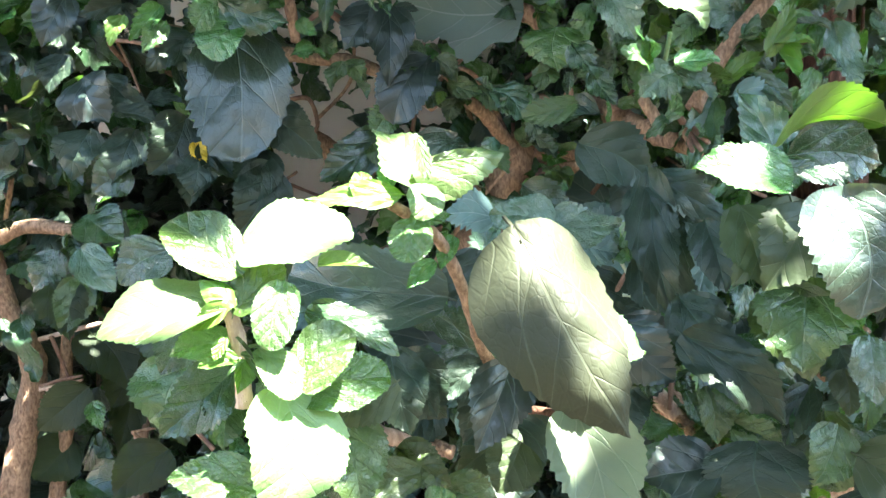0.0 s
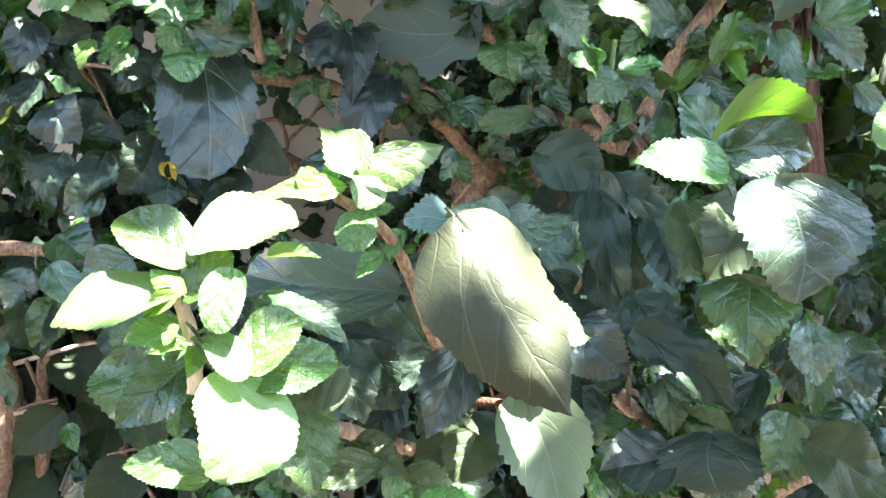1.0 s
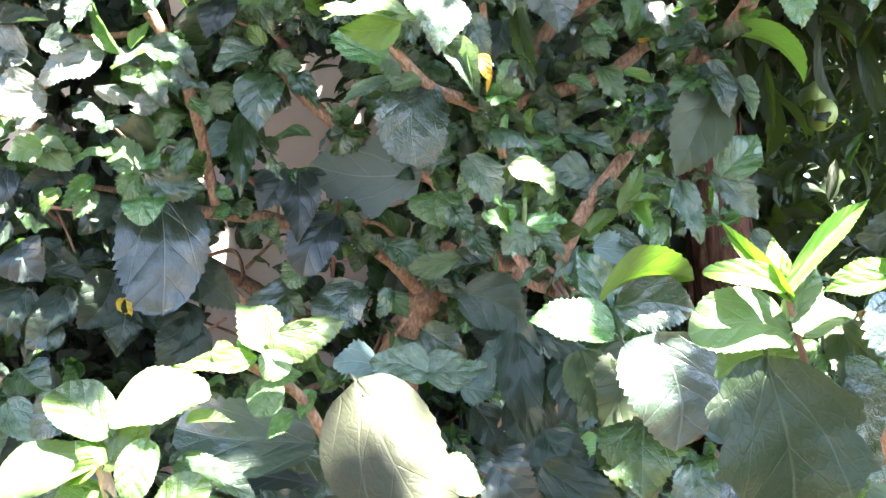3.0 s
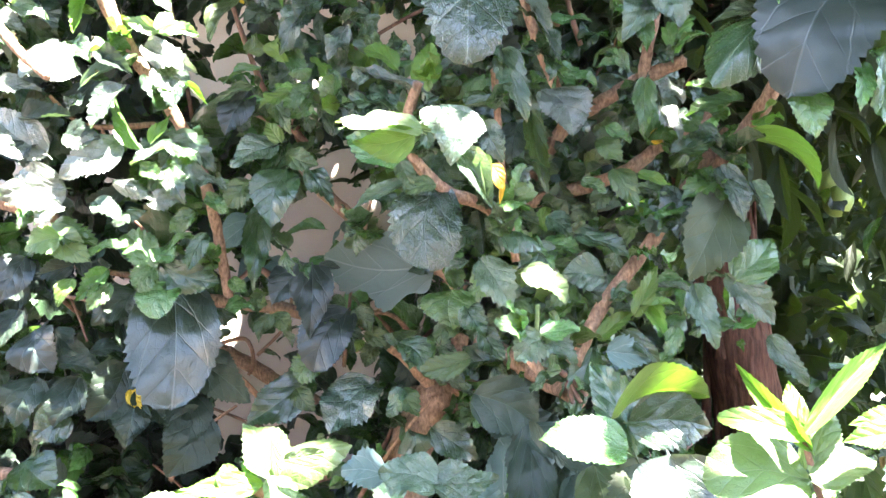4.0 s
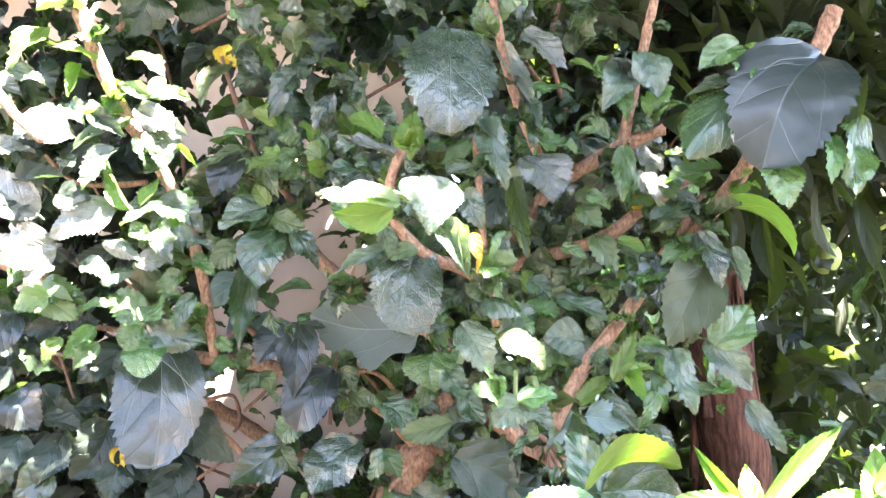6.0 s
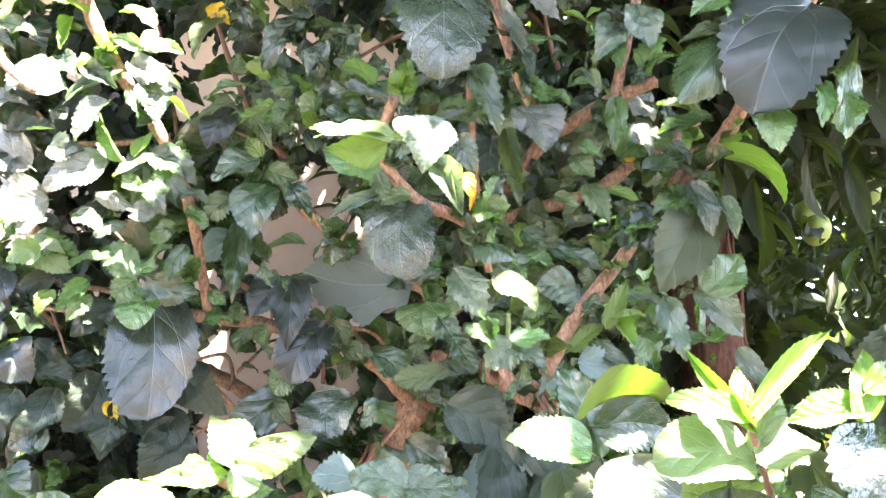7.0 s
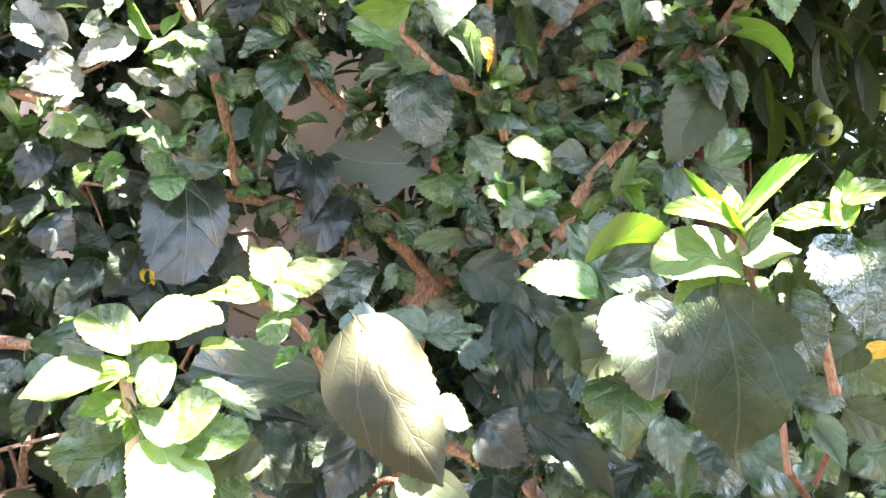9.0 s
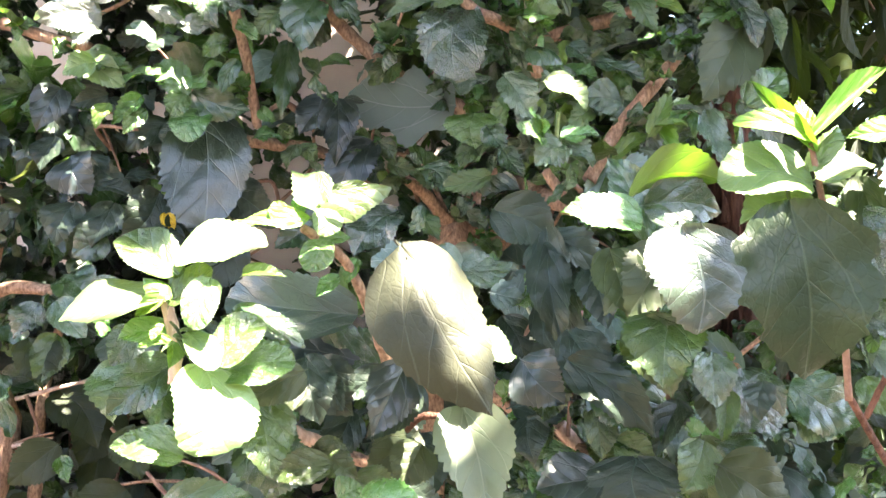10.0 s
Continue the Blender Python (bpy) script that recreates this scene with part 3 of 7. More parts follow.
leaf((-0.066, 0.420, 1.438), (-0.021, 0.412, 1.421), 0.024, (0.18, -0.61, 0.77), 'dark', 'n')
leaf((-0.094, 0.385, 1.421), (-0.094, 0.378, 1.407), 0.011, (0.56, -0.74, 0.37), 'young', 'f')
leaf((-0.099, 0.380, 1.432), (-0.103, 0.375, 1.423), 0.007, (-0.01, -0.90, 0.44), 'young', 'f')
leaf((-0.082, 0.385, 1.418), (-0.075, 0.388, 1.426), 0.007, (-0.03, -0.89, 0.46), 'mid', 'f')

# notched sunlit leaves and young tips
leaf((-0.012, 0.418, 1.501), (-0.035, 0.432, 1.533), 0.028, (0.32, -0.76, 0.57), 'fresh', 'k')
leaf((-0.012, 0.415, 1.508), (0.030, 0.420, 1.520), 0.031, (-0.08, -0.78, 0.62), 'fresh', 'c')
leaf((-0.011, 0.410, 1.502), (-0.009, 0.403, 1.486), 0.019, (0.32, -0.85, 0.43), 'fresh', 'o')
leaf((-0.023, 0.415, 1.498), (-0.070, 0.413, 1.494), 0.015, (-0.01, -0.87, 0.50), 'young', 'k')
leaf((-0.039, 0.415, 1.496), (-0.043, 0.421, 1.509), 0.014, (0.21, -0.86, 0.46), 'young', 'k')
leaf((-0.026, 0.420, 1.502), (-0.031, 0.425, 1.514), 0.009, (0.08, -0.90, 0.43), 'mid', 'f')
leaf((-0.014, 0.425, 1.484), (-0.019, 0.416, 1.464), 0.023, (-0.13, -0.89, 0.45), 'mid', 'o')
leaf((-0.005, 0.440, 1.462), (-0.019, 0.434, 1.449), 0.011, (0.06, -0.93, 0.37), 'mid', 'f')
leaf((0.005, 0.460, 1.474), (-0.001, 0.452, 1.457), 0.012, (-0.06, -0.90, 0.44), 'mid', 'n')
leaf((-0.016, 0.430, 1.483), (0.005, 0.432, 1.488), 0.015, (-0.07, -0.74, 0.67), 'mid', 'n')
# two small dark leaves stand in for shadow spots on the notched leaf
leaf((-0.004, 0.400, 1.513), (0.017, 0.401, 1.516), 0.009, (0.05, -0.99, 0.09), 'shade', 'o')
leaf((-0.012, 0.400, 1.523), (-0.007, 0.392, 1.505), 0.007, (0.06, -0.91, 0.41), 'shade', 'o')

# dark leaves behind the shoot, shade painted into the black and ink ones
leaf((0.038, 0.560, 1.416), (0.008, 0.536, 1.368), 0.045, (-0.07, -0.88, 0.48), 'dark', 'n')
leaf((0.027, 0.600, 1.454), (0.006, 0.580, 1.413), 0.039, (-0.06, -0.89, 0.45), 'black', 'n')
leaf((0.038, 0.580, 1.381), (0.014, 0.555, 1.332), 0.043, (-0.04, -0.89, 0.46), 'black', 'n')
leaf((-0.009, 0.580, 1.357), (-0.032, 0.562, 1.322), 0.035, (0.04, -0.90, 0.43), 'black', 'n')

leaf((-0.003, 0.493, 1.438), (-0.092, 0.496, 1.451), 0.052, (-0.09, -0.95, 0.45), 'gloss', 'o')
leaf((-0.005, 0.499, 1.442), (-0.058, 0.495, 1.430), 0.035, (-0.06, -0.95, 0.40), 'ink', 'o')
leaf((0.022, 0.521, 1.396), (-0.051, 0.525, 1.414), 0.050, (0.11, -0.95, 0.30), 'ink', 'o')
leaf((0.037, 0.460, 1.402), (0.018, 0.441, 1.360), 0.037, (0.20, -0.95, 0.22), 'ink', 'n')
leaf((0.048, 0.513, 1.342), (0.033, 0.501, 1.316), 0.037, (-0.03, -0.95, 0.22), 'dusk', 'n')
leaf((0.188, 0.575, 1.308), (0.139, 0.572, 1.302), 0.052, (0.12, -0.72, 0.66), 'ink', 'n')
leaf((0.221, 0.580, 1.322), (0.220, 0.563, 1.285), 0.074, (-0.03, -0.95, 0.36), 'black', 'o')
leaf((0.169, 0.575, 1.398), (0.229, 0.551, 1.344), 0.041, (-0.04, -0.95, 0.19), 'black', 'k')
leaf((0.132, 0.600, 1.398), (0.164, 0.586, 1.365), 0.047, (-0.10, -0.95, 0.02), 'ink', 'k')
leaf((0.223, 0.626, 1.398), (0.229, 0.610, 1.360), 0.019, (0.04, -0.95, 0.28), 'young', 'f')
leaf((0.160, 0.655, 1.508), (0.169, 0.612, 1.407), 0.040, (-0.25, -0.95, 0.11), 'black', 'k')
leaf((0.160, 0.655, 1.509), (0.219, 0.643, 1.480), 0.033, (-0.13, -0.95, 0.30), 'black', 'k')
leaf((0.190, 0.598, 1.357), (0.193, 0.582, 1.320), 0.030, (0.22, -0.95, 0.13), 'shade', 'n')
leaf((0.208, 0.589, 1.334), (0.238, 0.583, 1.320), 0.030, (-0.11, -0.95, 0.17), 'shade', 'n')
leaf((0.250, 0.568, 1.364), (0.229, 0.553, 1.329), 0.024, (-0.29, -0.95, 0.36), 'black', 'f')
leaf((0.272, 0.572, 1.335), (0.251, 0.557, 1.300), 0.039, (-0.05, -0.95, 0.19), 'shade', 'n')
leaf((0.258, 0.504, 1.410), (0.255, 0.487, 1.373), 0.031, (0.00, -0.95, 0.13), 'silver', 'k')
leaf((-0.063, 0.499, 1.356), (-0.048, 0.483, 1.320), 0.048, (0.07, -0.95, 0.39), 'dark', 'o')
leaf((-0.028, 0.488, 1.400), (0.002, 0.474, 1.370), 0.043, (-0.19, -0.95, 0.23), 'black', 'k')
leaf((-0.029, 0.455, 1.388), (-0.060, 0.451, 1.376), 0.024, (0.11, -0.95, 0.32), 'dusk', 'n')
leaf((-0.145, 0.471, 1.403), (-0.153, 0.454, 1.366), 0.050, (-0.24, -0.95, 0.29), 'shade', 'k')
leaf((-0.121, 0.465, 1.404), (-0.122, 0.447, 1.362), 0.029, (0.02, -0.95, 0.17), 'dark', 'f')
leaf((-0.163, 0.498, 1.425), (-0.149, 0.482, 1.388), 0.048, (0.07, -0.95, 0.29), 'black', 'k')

# large leaf with a sunlit upper edge
leaf((0.039, 0.428, 1.476), (0.094, 0.405, 1.379), 0.074, (0.02, -0.88, 0.45), 'olive', 'p')
leaf((0.074, 0.468, 1.419), (0.113, 0.462, 1.411), 0.036, (0.11, -0.61, 0.79), 'fresh', 'k')
leaf((0.078, 0.480, 1.371), (0.093, 0.442, 1.300), 0.051, (-0.08, -0.89, 0.45), 'sage', 'f')
leaf((-0.030, 0.475, 1.407), (-0.018, 0.455, 1.366), 0.038, (0.08, -0.88, 0.46), 'black', 'k')
leaf((-0.022, 0.470, 1.395), (-0.003, 0.460, 1.374), 0.020, (0.02, -0.90, 0.45), 'black', 'k')
leaf((0.021, 0.490, 1.398), (-0.004, 0.480, 1.379), 0.023, (0.14, -0.94, 0.30), 'black', 'k')
leaf((0.039, 0.500, 1.389), (0.012, 0.481, 1.352), 0.031, (0.18, -0.92, 0.35), 'black', 'n')
leaf((0.043, 0.530, 1.349), (0.008, 0.516, 1.323), 0.038, (0.15, -0.94, 0.30), 'dusk', 'n')
leaf((-0.057, 0.470, 1.376), (-0.034, 0.463, 1.361), 0.018, (-0.04, -0.93, 0.38), 'dusk', 'k')
leaf((-0.025, 0.420, 1.402), (-0.055, 0.410, 1.383), 0.027, (0.21, -0.96, 0.18), 'dusk', 'n')
leaf((-0.053, 0.430, 1.380), (-0.040, 0.409, 1.340), 0.038, (0.14, -0.86, 0.49), 'shade', 'n')
leaf((-0.058, 0.550, 1.330), (-0.026, 0.550, 1.330), 0.016, (0.02, -0.95, 0.32), 'sheen', 'f')
leaf((-0.026, 0.500, 1.343), (0.005, 0.491, 1.324), 0.028, (-0.00, -0.90, 0.43), 'shade', 'k')
leaf((-0.016, 0.480, 1.335), (-0.056, 0.475, 1.328), 0.024, (0.05, -0.95, 0.32), 'shade', 'n')
leaf((0.002, 0.500, 1.320), (0.036, 0.495, 1.308), 0.031, (-0.01, -0.92, 0.39), 'shade', 'k')
leaf((0.080, 0.470, 1.387), (0.084, 0.464, 1.375), 0.012, (-0.03, -0.90, 0.43), 'mid', 'n')
leaf((0.047, 0.580, 1.339), (0.057, 0.558, 1.297), 0.039, (-0.03, -0.89, 0.45), 'black', 'n')
leaf((0.021, 0.560, 1.306), (0.063, 0.556, 1.297), 0.034, (-0.01, -0.93, 0.37), 'black', 'k')
branch([(-0.048, 0.500, 1.356), (-0.030, 0.515, 1.346), (-0.014, 0.530, 1.334)], 0.0053, 0.0048, 'pale')
branch([(0.036, 0.530, 1.350), (0.051, 0.515, 1.364), (0.082, 0.500, 1.362)], 0.0028, 0.0024, 'red')
leaf((0.079, 0.600, 1.474), (0.033, 0.604, 1.483), 0.037, (0.05, -0.81, 0.59), 'silver', 'k')
leaf((0.079, 0.600, 1.474), (0.128, 0.602, 1.478), 0.038, (-0.02, -0.79, 0.62), 'silver', 'k')
leaf((0.152, 0.850, 1.424), (0.198, 0.878, 1.486), 0.064, (0.03, -0.92, 0.39), 'grey', 'n')
leaf((0.192, 1.000, 1.484), (0.137, 1.018, 1.525), 0.058, (-0.16, -0.96, 0.21), 'grey', 'n')
leaf((0.036, 0.620, 1.480), (0.002, 0.621, 1.482), 0.032, (0.00, -0.89, 0.45), 'grey', 'n')
leaf((0.036, 0.700, 1.442), (0.032, 0.715, 1.475), 0.029, (0.08, -0.90, 0.42), 'dark', 'n')

# leaves beside the front shoot, lower part
leaf((0.205, 0.505, 1.505), (0.149, 0.508, 1.512), 0.042, (0.03, -0.80, 0.60), 'mid', 'n')
leaf((0.205, 0.515, 1.526), (0.271, 0.523, 1.544), 0.050, (-0.29, 0.43, 0.86), 'young', 'a')
leaf((0.221, 0.535, 1.522), (0.277, 0.533, 1.517), 0.044, (-0.02, -0.98, 0.18), 'dark', 'n')
leaf((0.222, 0.545, 1.502), (0.198, 0.573, 1.567), 0.036, (-0.15, -0.93, 0.34), 'dark', 'k')
leaf((0.234, 0.565, 1.487), (0.188, 0.542, 1.439), 0.047, (-0.11, -0.86, 0.51), 'dusk', 'n')
leaf((0.244, 0.560, 1.438), (0.230, 0.533, 1.383), 0.061, (-0.34, -0.81, 0.48), 'shade', 'n')
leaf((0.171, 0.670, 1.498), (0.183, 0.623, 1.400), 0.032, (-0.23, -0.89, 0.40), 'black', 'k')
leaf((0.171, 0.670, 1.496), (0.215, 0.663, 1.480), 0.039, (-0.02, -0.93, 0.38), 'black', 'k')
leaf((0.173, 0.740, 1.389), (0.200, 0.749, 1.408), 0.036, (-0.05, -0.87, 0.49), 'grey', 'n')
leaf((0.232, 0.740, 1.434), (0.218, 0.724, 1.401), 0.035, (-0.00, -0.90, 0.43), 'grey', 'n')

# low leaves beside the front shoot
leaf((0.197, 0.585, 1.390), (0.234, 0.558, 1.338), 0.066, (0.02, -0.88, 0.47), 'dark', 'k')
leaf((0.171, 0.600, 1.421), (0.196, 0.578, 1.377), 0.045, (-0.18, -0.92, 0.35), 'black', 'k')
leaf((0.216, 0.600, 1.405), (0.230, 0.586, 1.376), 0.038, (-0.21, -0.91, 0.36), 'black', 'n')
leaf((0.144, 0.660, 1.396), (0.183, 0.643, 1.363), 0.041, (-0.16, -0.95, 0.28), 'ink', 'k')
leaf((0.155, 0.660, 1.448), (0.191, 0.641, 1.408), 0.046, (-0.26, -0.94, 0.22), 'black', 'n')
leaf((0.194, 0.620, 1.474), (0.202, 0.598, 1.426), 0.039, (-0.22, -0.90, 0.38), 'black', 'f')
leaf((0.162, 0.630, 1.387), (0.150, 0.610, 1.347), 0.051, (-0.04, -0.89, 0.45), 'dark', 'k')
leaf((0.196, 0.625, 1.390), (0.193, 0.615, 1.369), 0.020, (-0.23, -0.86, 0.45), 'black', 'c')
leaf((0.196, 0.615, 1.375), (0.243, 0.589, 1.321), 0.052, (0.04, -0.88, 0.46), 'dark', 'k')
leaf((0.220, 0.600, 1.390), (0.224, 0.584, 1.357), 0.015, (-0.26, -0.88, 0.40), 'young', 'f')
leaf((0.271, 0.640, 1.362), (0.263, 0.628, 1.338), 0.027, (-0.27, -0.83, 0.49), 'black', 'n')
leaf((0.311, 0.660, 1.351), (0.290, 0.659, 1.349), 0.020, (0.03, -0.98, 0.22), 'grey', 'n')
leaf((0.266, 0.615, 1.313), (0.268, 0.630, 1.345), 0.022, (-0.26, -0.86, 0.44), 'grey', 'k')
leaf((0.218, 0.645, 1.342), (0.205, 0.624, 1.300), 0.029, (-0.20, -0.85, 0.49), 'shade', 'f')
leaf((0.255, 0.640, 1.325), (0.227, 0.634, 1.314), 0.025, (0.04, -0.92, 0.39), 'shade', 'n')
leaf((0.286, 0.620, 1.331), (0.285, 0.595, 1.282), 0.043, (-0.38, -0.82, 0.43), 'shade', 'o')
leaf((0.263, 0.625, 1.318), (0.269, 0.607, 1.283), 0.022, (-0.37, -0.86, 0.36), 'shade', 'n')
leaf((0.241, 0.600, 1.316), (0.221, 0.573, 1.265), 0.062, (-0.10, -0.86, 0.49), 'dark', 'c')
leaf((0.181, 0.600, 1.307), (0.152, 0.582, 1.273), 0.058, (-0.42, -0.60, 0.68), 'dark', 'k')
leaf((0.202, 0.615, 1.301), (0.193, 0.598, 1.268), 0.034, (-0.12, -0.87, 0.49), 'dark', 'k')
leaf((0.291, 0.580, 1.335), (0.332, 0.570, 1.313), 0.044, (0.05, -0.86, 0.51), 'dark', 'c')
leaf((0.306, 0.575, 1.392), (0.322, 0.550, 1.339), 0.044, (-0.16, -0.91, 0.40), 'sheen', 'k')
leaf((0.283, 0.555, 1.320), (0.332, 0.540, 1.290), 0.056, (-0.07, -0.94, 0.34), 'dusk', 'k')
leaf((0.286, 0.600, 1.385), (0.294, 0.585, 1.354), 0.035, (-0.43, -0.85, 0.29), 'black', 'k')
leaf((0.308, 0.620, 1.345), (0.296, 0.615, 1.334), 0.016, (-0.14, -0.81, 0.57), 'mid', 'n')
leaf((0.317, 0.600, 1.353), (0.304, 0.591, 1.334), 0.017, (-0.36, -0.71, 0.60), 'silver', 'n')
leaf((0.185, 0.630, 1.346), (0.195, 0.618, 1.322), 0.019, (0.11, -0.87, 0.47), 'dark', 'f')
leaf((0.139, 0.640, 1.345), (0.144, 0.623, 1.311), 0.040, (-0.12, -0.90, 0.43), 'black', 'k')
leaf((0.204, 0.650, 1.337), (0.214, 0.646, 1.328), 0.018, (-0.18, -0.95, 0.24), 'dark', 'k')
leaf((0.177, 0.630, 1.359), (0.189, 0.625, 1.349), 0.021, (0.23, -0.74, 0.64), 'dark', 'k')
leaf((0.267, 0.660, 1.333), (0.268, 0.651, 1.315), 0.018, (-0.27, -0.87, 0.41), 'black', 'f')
leaf((0.186, 0.700, 1.472), (0.143, 0.698, 1.468), 0.037, (0.03, -0.98, 0.20), 'grey', 'o')
leaf((0.110, 0.660, 1.457), (0.139, 0.658, 1.451), 0.029, (-0.00, -0.94, 0.35), 'grey', 'n')
branch([(0.174, 0.690, 1.349), (0.177, 0.690, 1.315), (0.190, 0.690, 1.306), (0.215, 0.690, 1.287)], 0.0062, 0.0052, 'pale')
branch([(0.434, 0.950, 1.310), (0.411, 0.950, 1.271), (0.403, 0.950, 1.212), (0.395, 0.950, 1.139)], 0.0143, 0.0124, 'pale')
branch([(0.281, 0.720, 1.351), (0.288, 0.720, 1.321), (0.294, 0.720, 1.295)], 0.0064, 0.0055, 'pale')
branch([(0.279, 0.660, 1.240), (0.303, 0.660, 1.255), (0.326, 0.660, 1.266)], 0.0068, 0.0059, 'bark')
branch([(0.134, 0.690, 1.397), (0.149, 0.687, 1.430), (0.160, 0.683, 1.442), (0.171, 0.680, 1.468)], 0.0021, 0.0014, 'twig')
branch([(0.158, 0.680, 1.440), (0.181, 0.680, 1.446)], 0.0014, 0.0012, 'stalk')
branch([(0.146, 0.680, 1.415), (0.178, 0.680, 1.411)], 0.0014, 0.0012, 'stalk')
branch([(0.149, 0.680, 1.433), (0.138, 0.680, 1.455)], 0.0014, 0.0012, 'stalk')
branch([(0.190, 0.660, 1.441), (0.181, 0.650, 1.383), (0.175, 0.640, 1.331)], 0.0027, 0.0020, 'twig')
leaf((0.293, 0.500, 1.389), (0.286, 0.488, 1.366), 0.024, (-0.15, -0.86, 0.48), 'black', 'k')
leaf((0.280, 0.580, 1.373), (0.278, 0.566, 1.346), 0.028, (-0.16, -0.87, 0.46), 'dusk', 'n')
leaf((0.288, 0.560, 1.378), (0.277, 0.541, 1.342), 0.019, (-0.10, -0.87, 0.48), 'shade', 'f')
leaf((0.316, 0.500, 1.387), (0.363, 0.489, 1.366), 0.047, (-0.09, -0.95, 0.29), 'dark', 'k')
leaf((0.321, 0.500, 1.367), (0.342, 0.492, 1.353), 0.034, (-0.12, -0.94, 0.31), 'shade', 'k')
leaf((0.313, 0.390, 1.421), (0.327, 0.376, 1.393), 0.019, (-0.24, -0.91, 0.34), 'grey', 'f')
leaf((0.327, 0.370, 1.429), (0.354, 0.364, 1.417), 0.028, (-0.16, -0.98, 0.13), 'dusk', 'n')
leaf((0.297, 0.370, 1.440), (0.326, 0.366, 1.432), 0.022, (-0.01, -0.92, 0.39), 'silver', 'k')
leaf((0.298, 0.370, 1.433), (0.297, 0.359, 1.410), 0.012, (-0.07, -0.89, 0.44), 'silver', 'f')
leaf((0.305, 0.365, 1.430), (0.299, 0.360, 1.419), 0.008, (-0.26, -0.80, 0.55), 'young', 'o')
leaf((0.347, 0.400, 1.455), (0.366, 0.392, 1.439), 0.031, (-0.34, -0.94, 0.05), 'shade', 'n')
leaf((0.372, 0.450, 1.394), (0.385, 0.441, 1.377), 0.031, (-0.24, -0.93, 0.29), 'dark', 'k')
leaf((0.346, 0.460, 1.396), (0.355, 0.448, 1.372), 0.023, (-0.31, -0.89, 0.34), 'shade', 'k')
leaf((0.196, 0.555, 1.487), (0.205, 0.532, 1.438), 0.040, (-0.16, -0.91, 0.39), 'dusk', 'n')
leaf((-0.107, 0.420, 1.318), (-0.053, 0.424, 1.325), 0.032, (0.02, -0.93, 0.36), 'dark', 'n')

# sunlit shoot close to the lens
leaf((0.247, 0.310, 1.524), (0.222, 0.325, 1.562), 0.009, (-0.40, -0.91, 0.09), 'young', 'f')
leaf((0.248, 0.310, 1.531), (0.296, 0.325, 1.571), 0.011, (-0.04, -0.92, 0.40), 'young', 'f')
leaf((0.246, 0.312, 1.529), (0.246, 0.323, 1.553), 0.011, (-0.30, -0.89, 0.35), 'young', 'k')
leaf((0.245, 0.310, 1.529), (0.208, 0.313, 1.537), 0.014, (-0.03, -0.97, 0.25), 'young', 'a')
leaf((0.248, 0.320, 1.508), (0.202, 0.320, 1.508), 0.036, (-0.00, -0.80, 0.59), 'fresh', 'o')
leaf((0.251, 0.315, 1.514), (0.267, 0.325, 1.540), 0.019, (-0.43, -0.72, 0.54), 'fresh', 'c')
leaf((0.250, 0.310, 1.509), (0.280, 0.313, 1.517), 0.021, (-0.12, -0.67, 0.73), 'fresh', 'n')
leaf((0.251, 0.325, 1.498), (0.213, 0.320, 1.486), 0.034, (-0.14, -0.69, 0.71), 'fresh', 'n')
leaf((0.235, 0.310, 1.492), (0.241, 0.312, 1.408), 0.064, (-0.27, -0.95, -0.20), 'veined', 'w')
leaf((0.273, 0.330, 1.492), (0.284, 0.312, 1.451), 0.036, (-0.33, -0.89, 0.31), 'sheen', 'n')
leaf((0.285, 0.300, 1.530), (0.258, 0.298, 1.526), 0.013, (-0.01, -0.92, 0.39), 'young', 'n')
leaf((0.291, 0.340, 1.509), (0.272, 0.328, 1.480), 0.021, (-0.31, -0.78, 0.54), 'dark', 'n')
leaf((0.270, 0.335, 1.499), (0.248, 0.327, 1.480), 0.018, (-0.08, -0.88, 0.47), 'mid', 'n')
leaf((0.235, 0.495, 1.498), (0.242, 0.485, 1.425), 0.079, (0.00, -0.99, 0.14), 'gloss', 'n')
leaf((0.239, 0.550, 1.486), (0.203, 0.528, 1.437), 0.052, (-0.04, -0.90, 0.43), 'dusk', 'n')
leaf((0.223, 0.560, 1.432), (0.237, 0.534, 1.378), 0.057, (-0.26, -0.90, 0.36), 'shade', 'n')
leaf((0.300, 0.310, 1.528), (0.310, 0.323, 1.561), 0.015, (-0.18, -0.89, 0.41), 'young', 'k')
leaf((0.304, 0.310, 1.540), (0.333, 0.314, 1.550), 0.017, (-0.06, -0.86, 0.51), 'young', 'n')
leaf((0.302, 0.315, 1.532), (0.270, 0.315, 1.533), 0.016, (0.00, -0.90, 0.44), 'young', 'n')
leaf((0.313, 0.325, 1.521), (0.305, 0.301, 1.468), 0.056, (-0.18, -0.89, 0.43), 'sheen', 'n')
leaf((0.331, 0.360, 1.466), (0.301, 0.353, 1.450), 0.027, (-0.11, -0.80, 0.59), 'dusk', 'n')
leaf((0.353, 0.420, 1.455), (0.357, 0.404, 1.421), 0.034, (-0.17, -0.90, 0.41), 'dark', 'k')
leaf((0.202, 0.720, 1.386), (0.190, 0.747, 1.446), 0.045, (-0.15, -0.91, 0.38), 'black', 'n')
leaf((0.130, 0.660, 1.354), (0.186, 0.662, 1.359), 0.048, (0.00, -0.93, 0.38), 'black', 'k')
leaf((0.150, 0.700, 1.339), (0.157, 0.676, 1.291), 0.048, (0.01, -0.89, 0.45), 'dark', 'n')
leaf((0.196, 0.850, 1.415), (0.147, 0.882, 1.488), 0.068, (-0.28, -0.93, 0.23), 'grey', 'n')
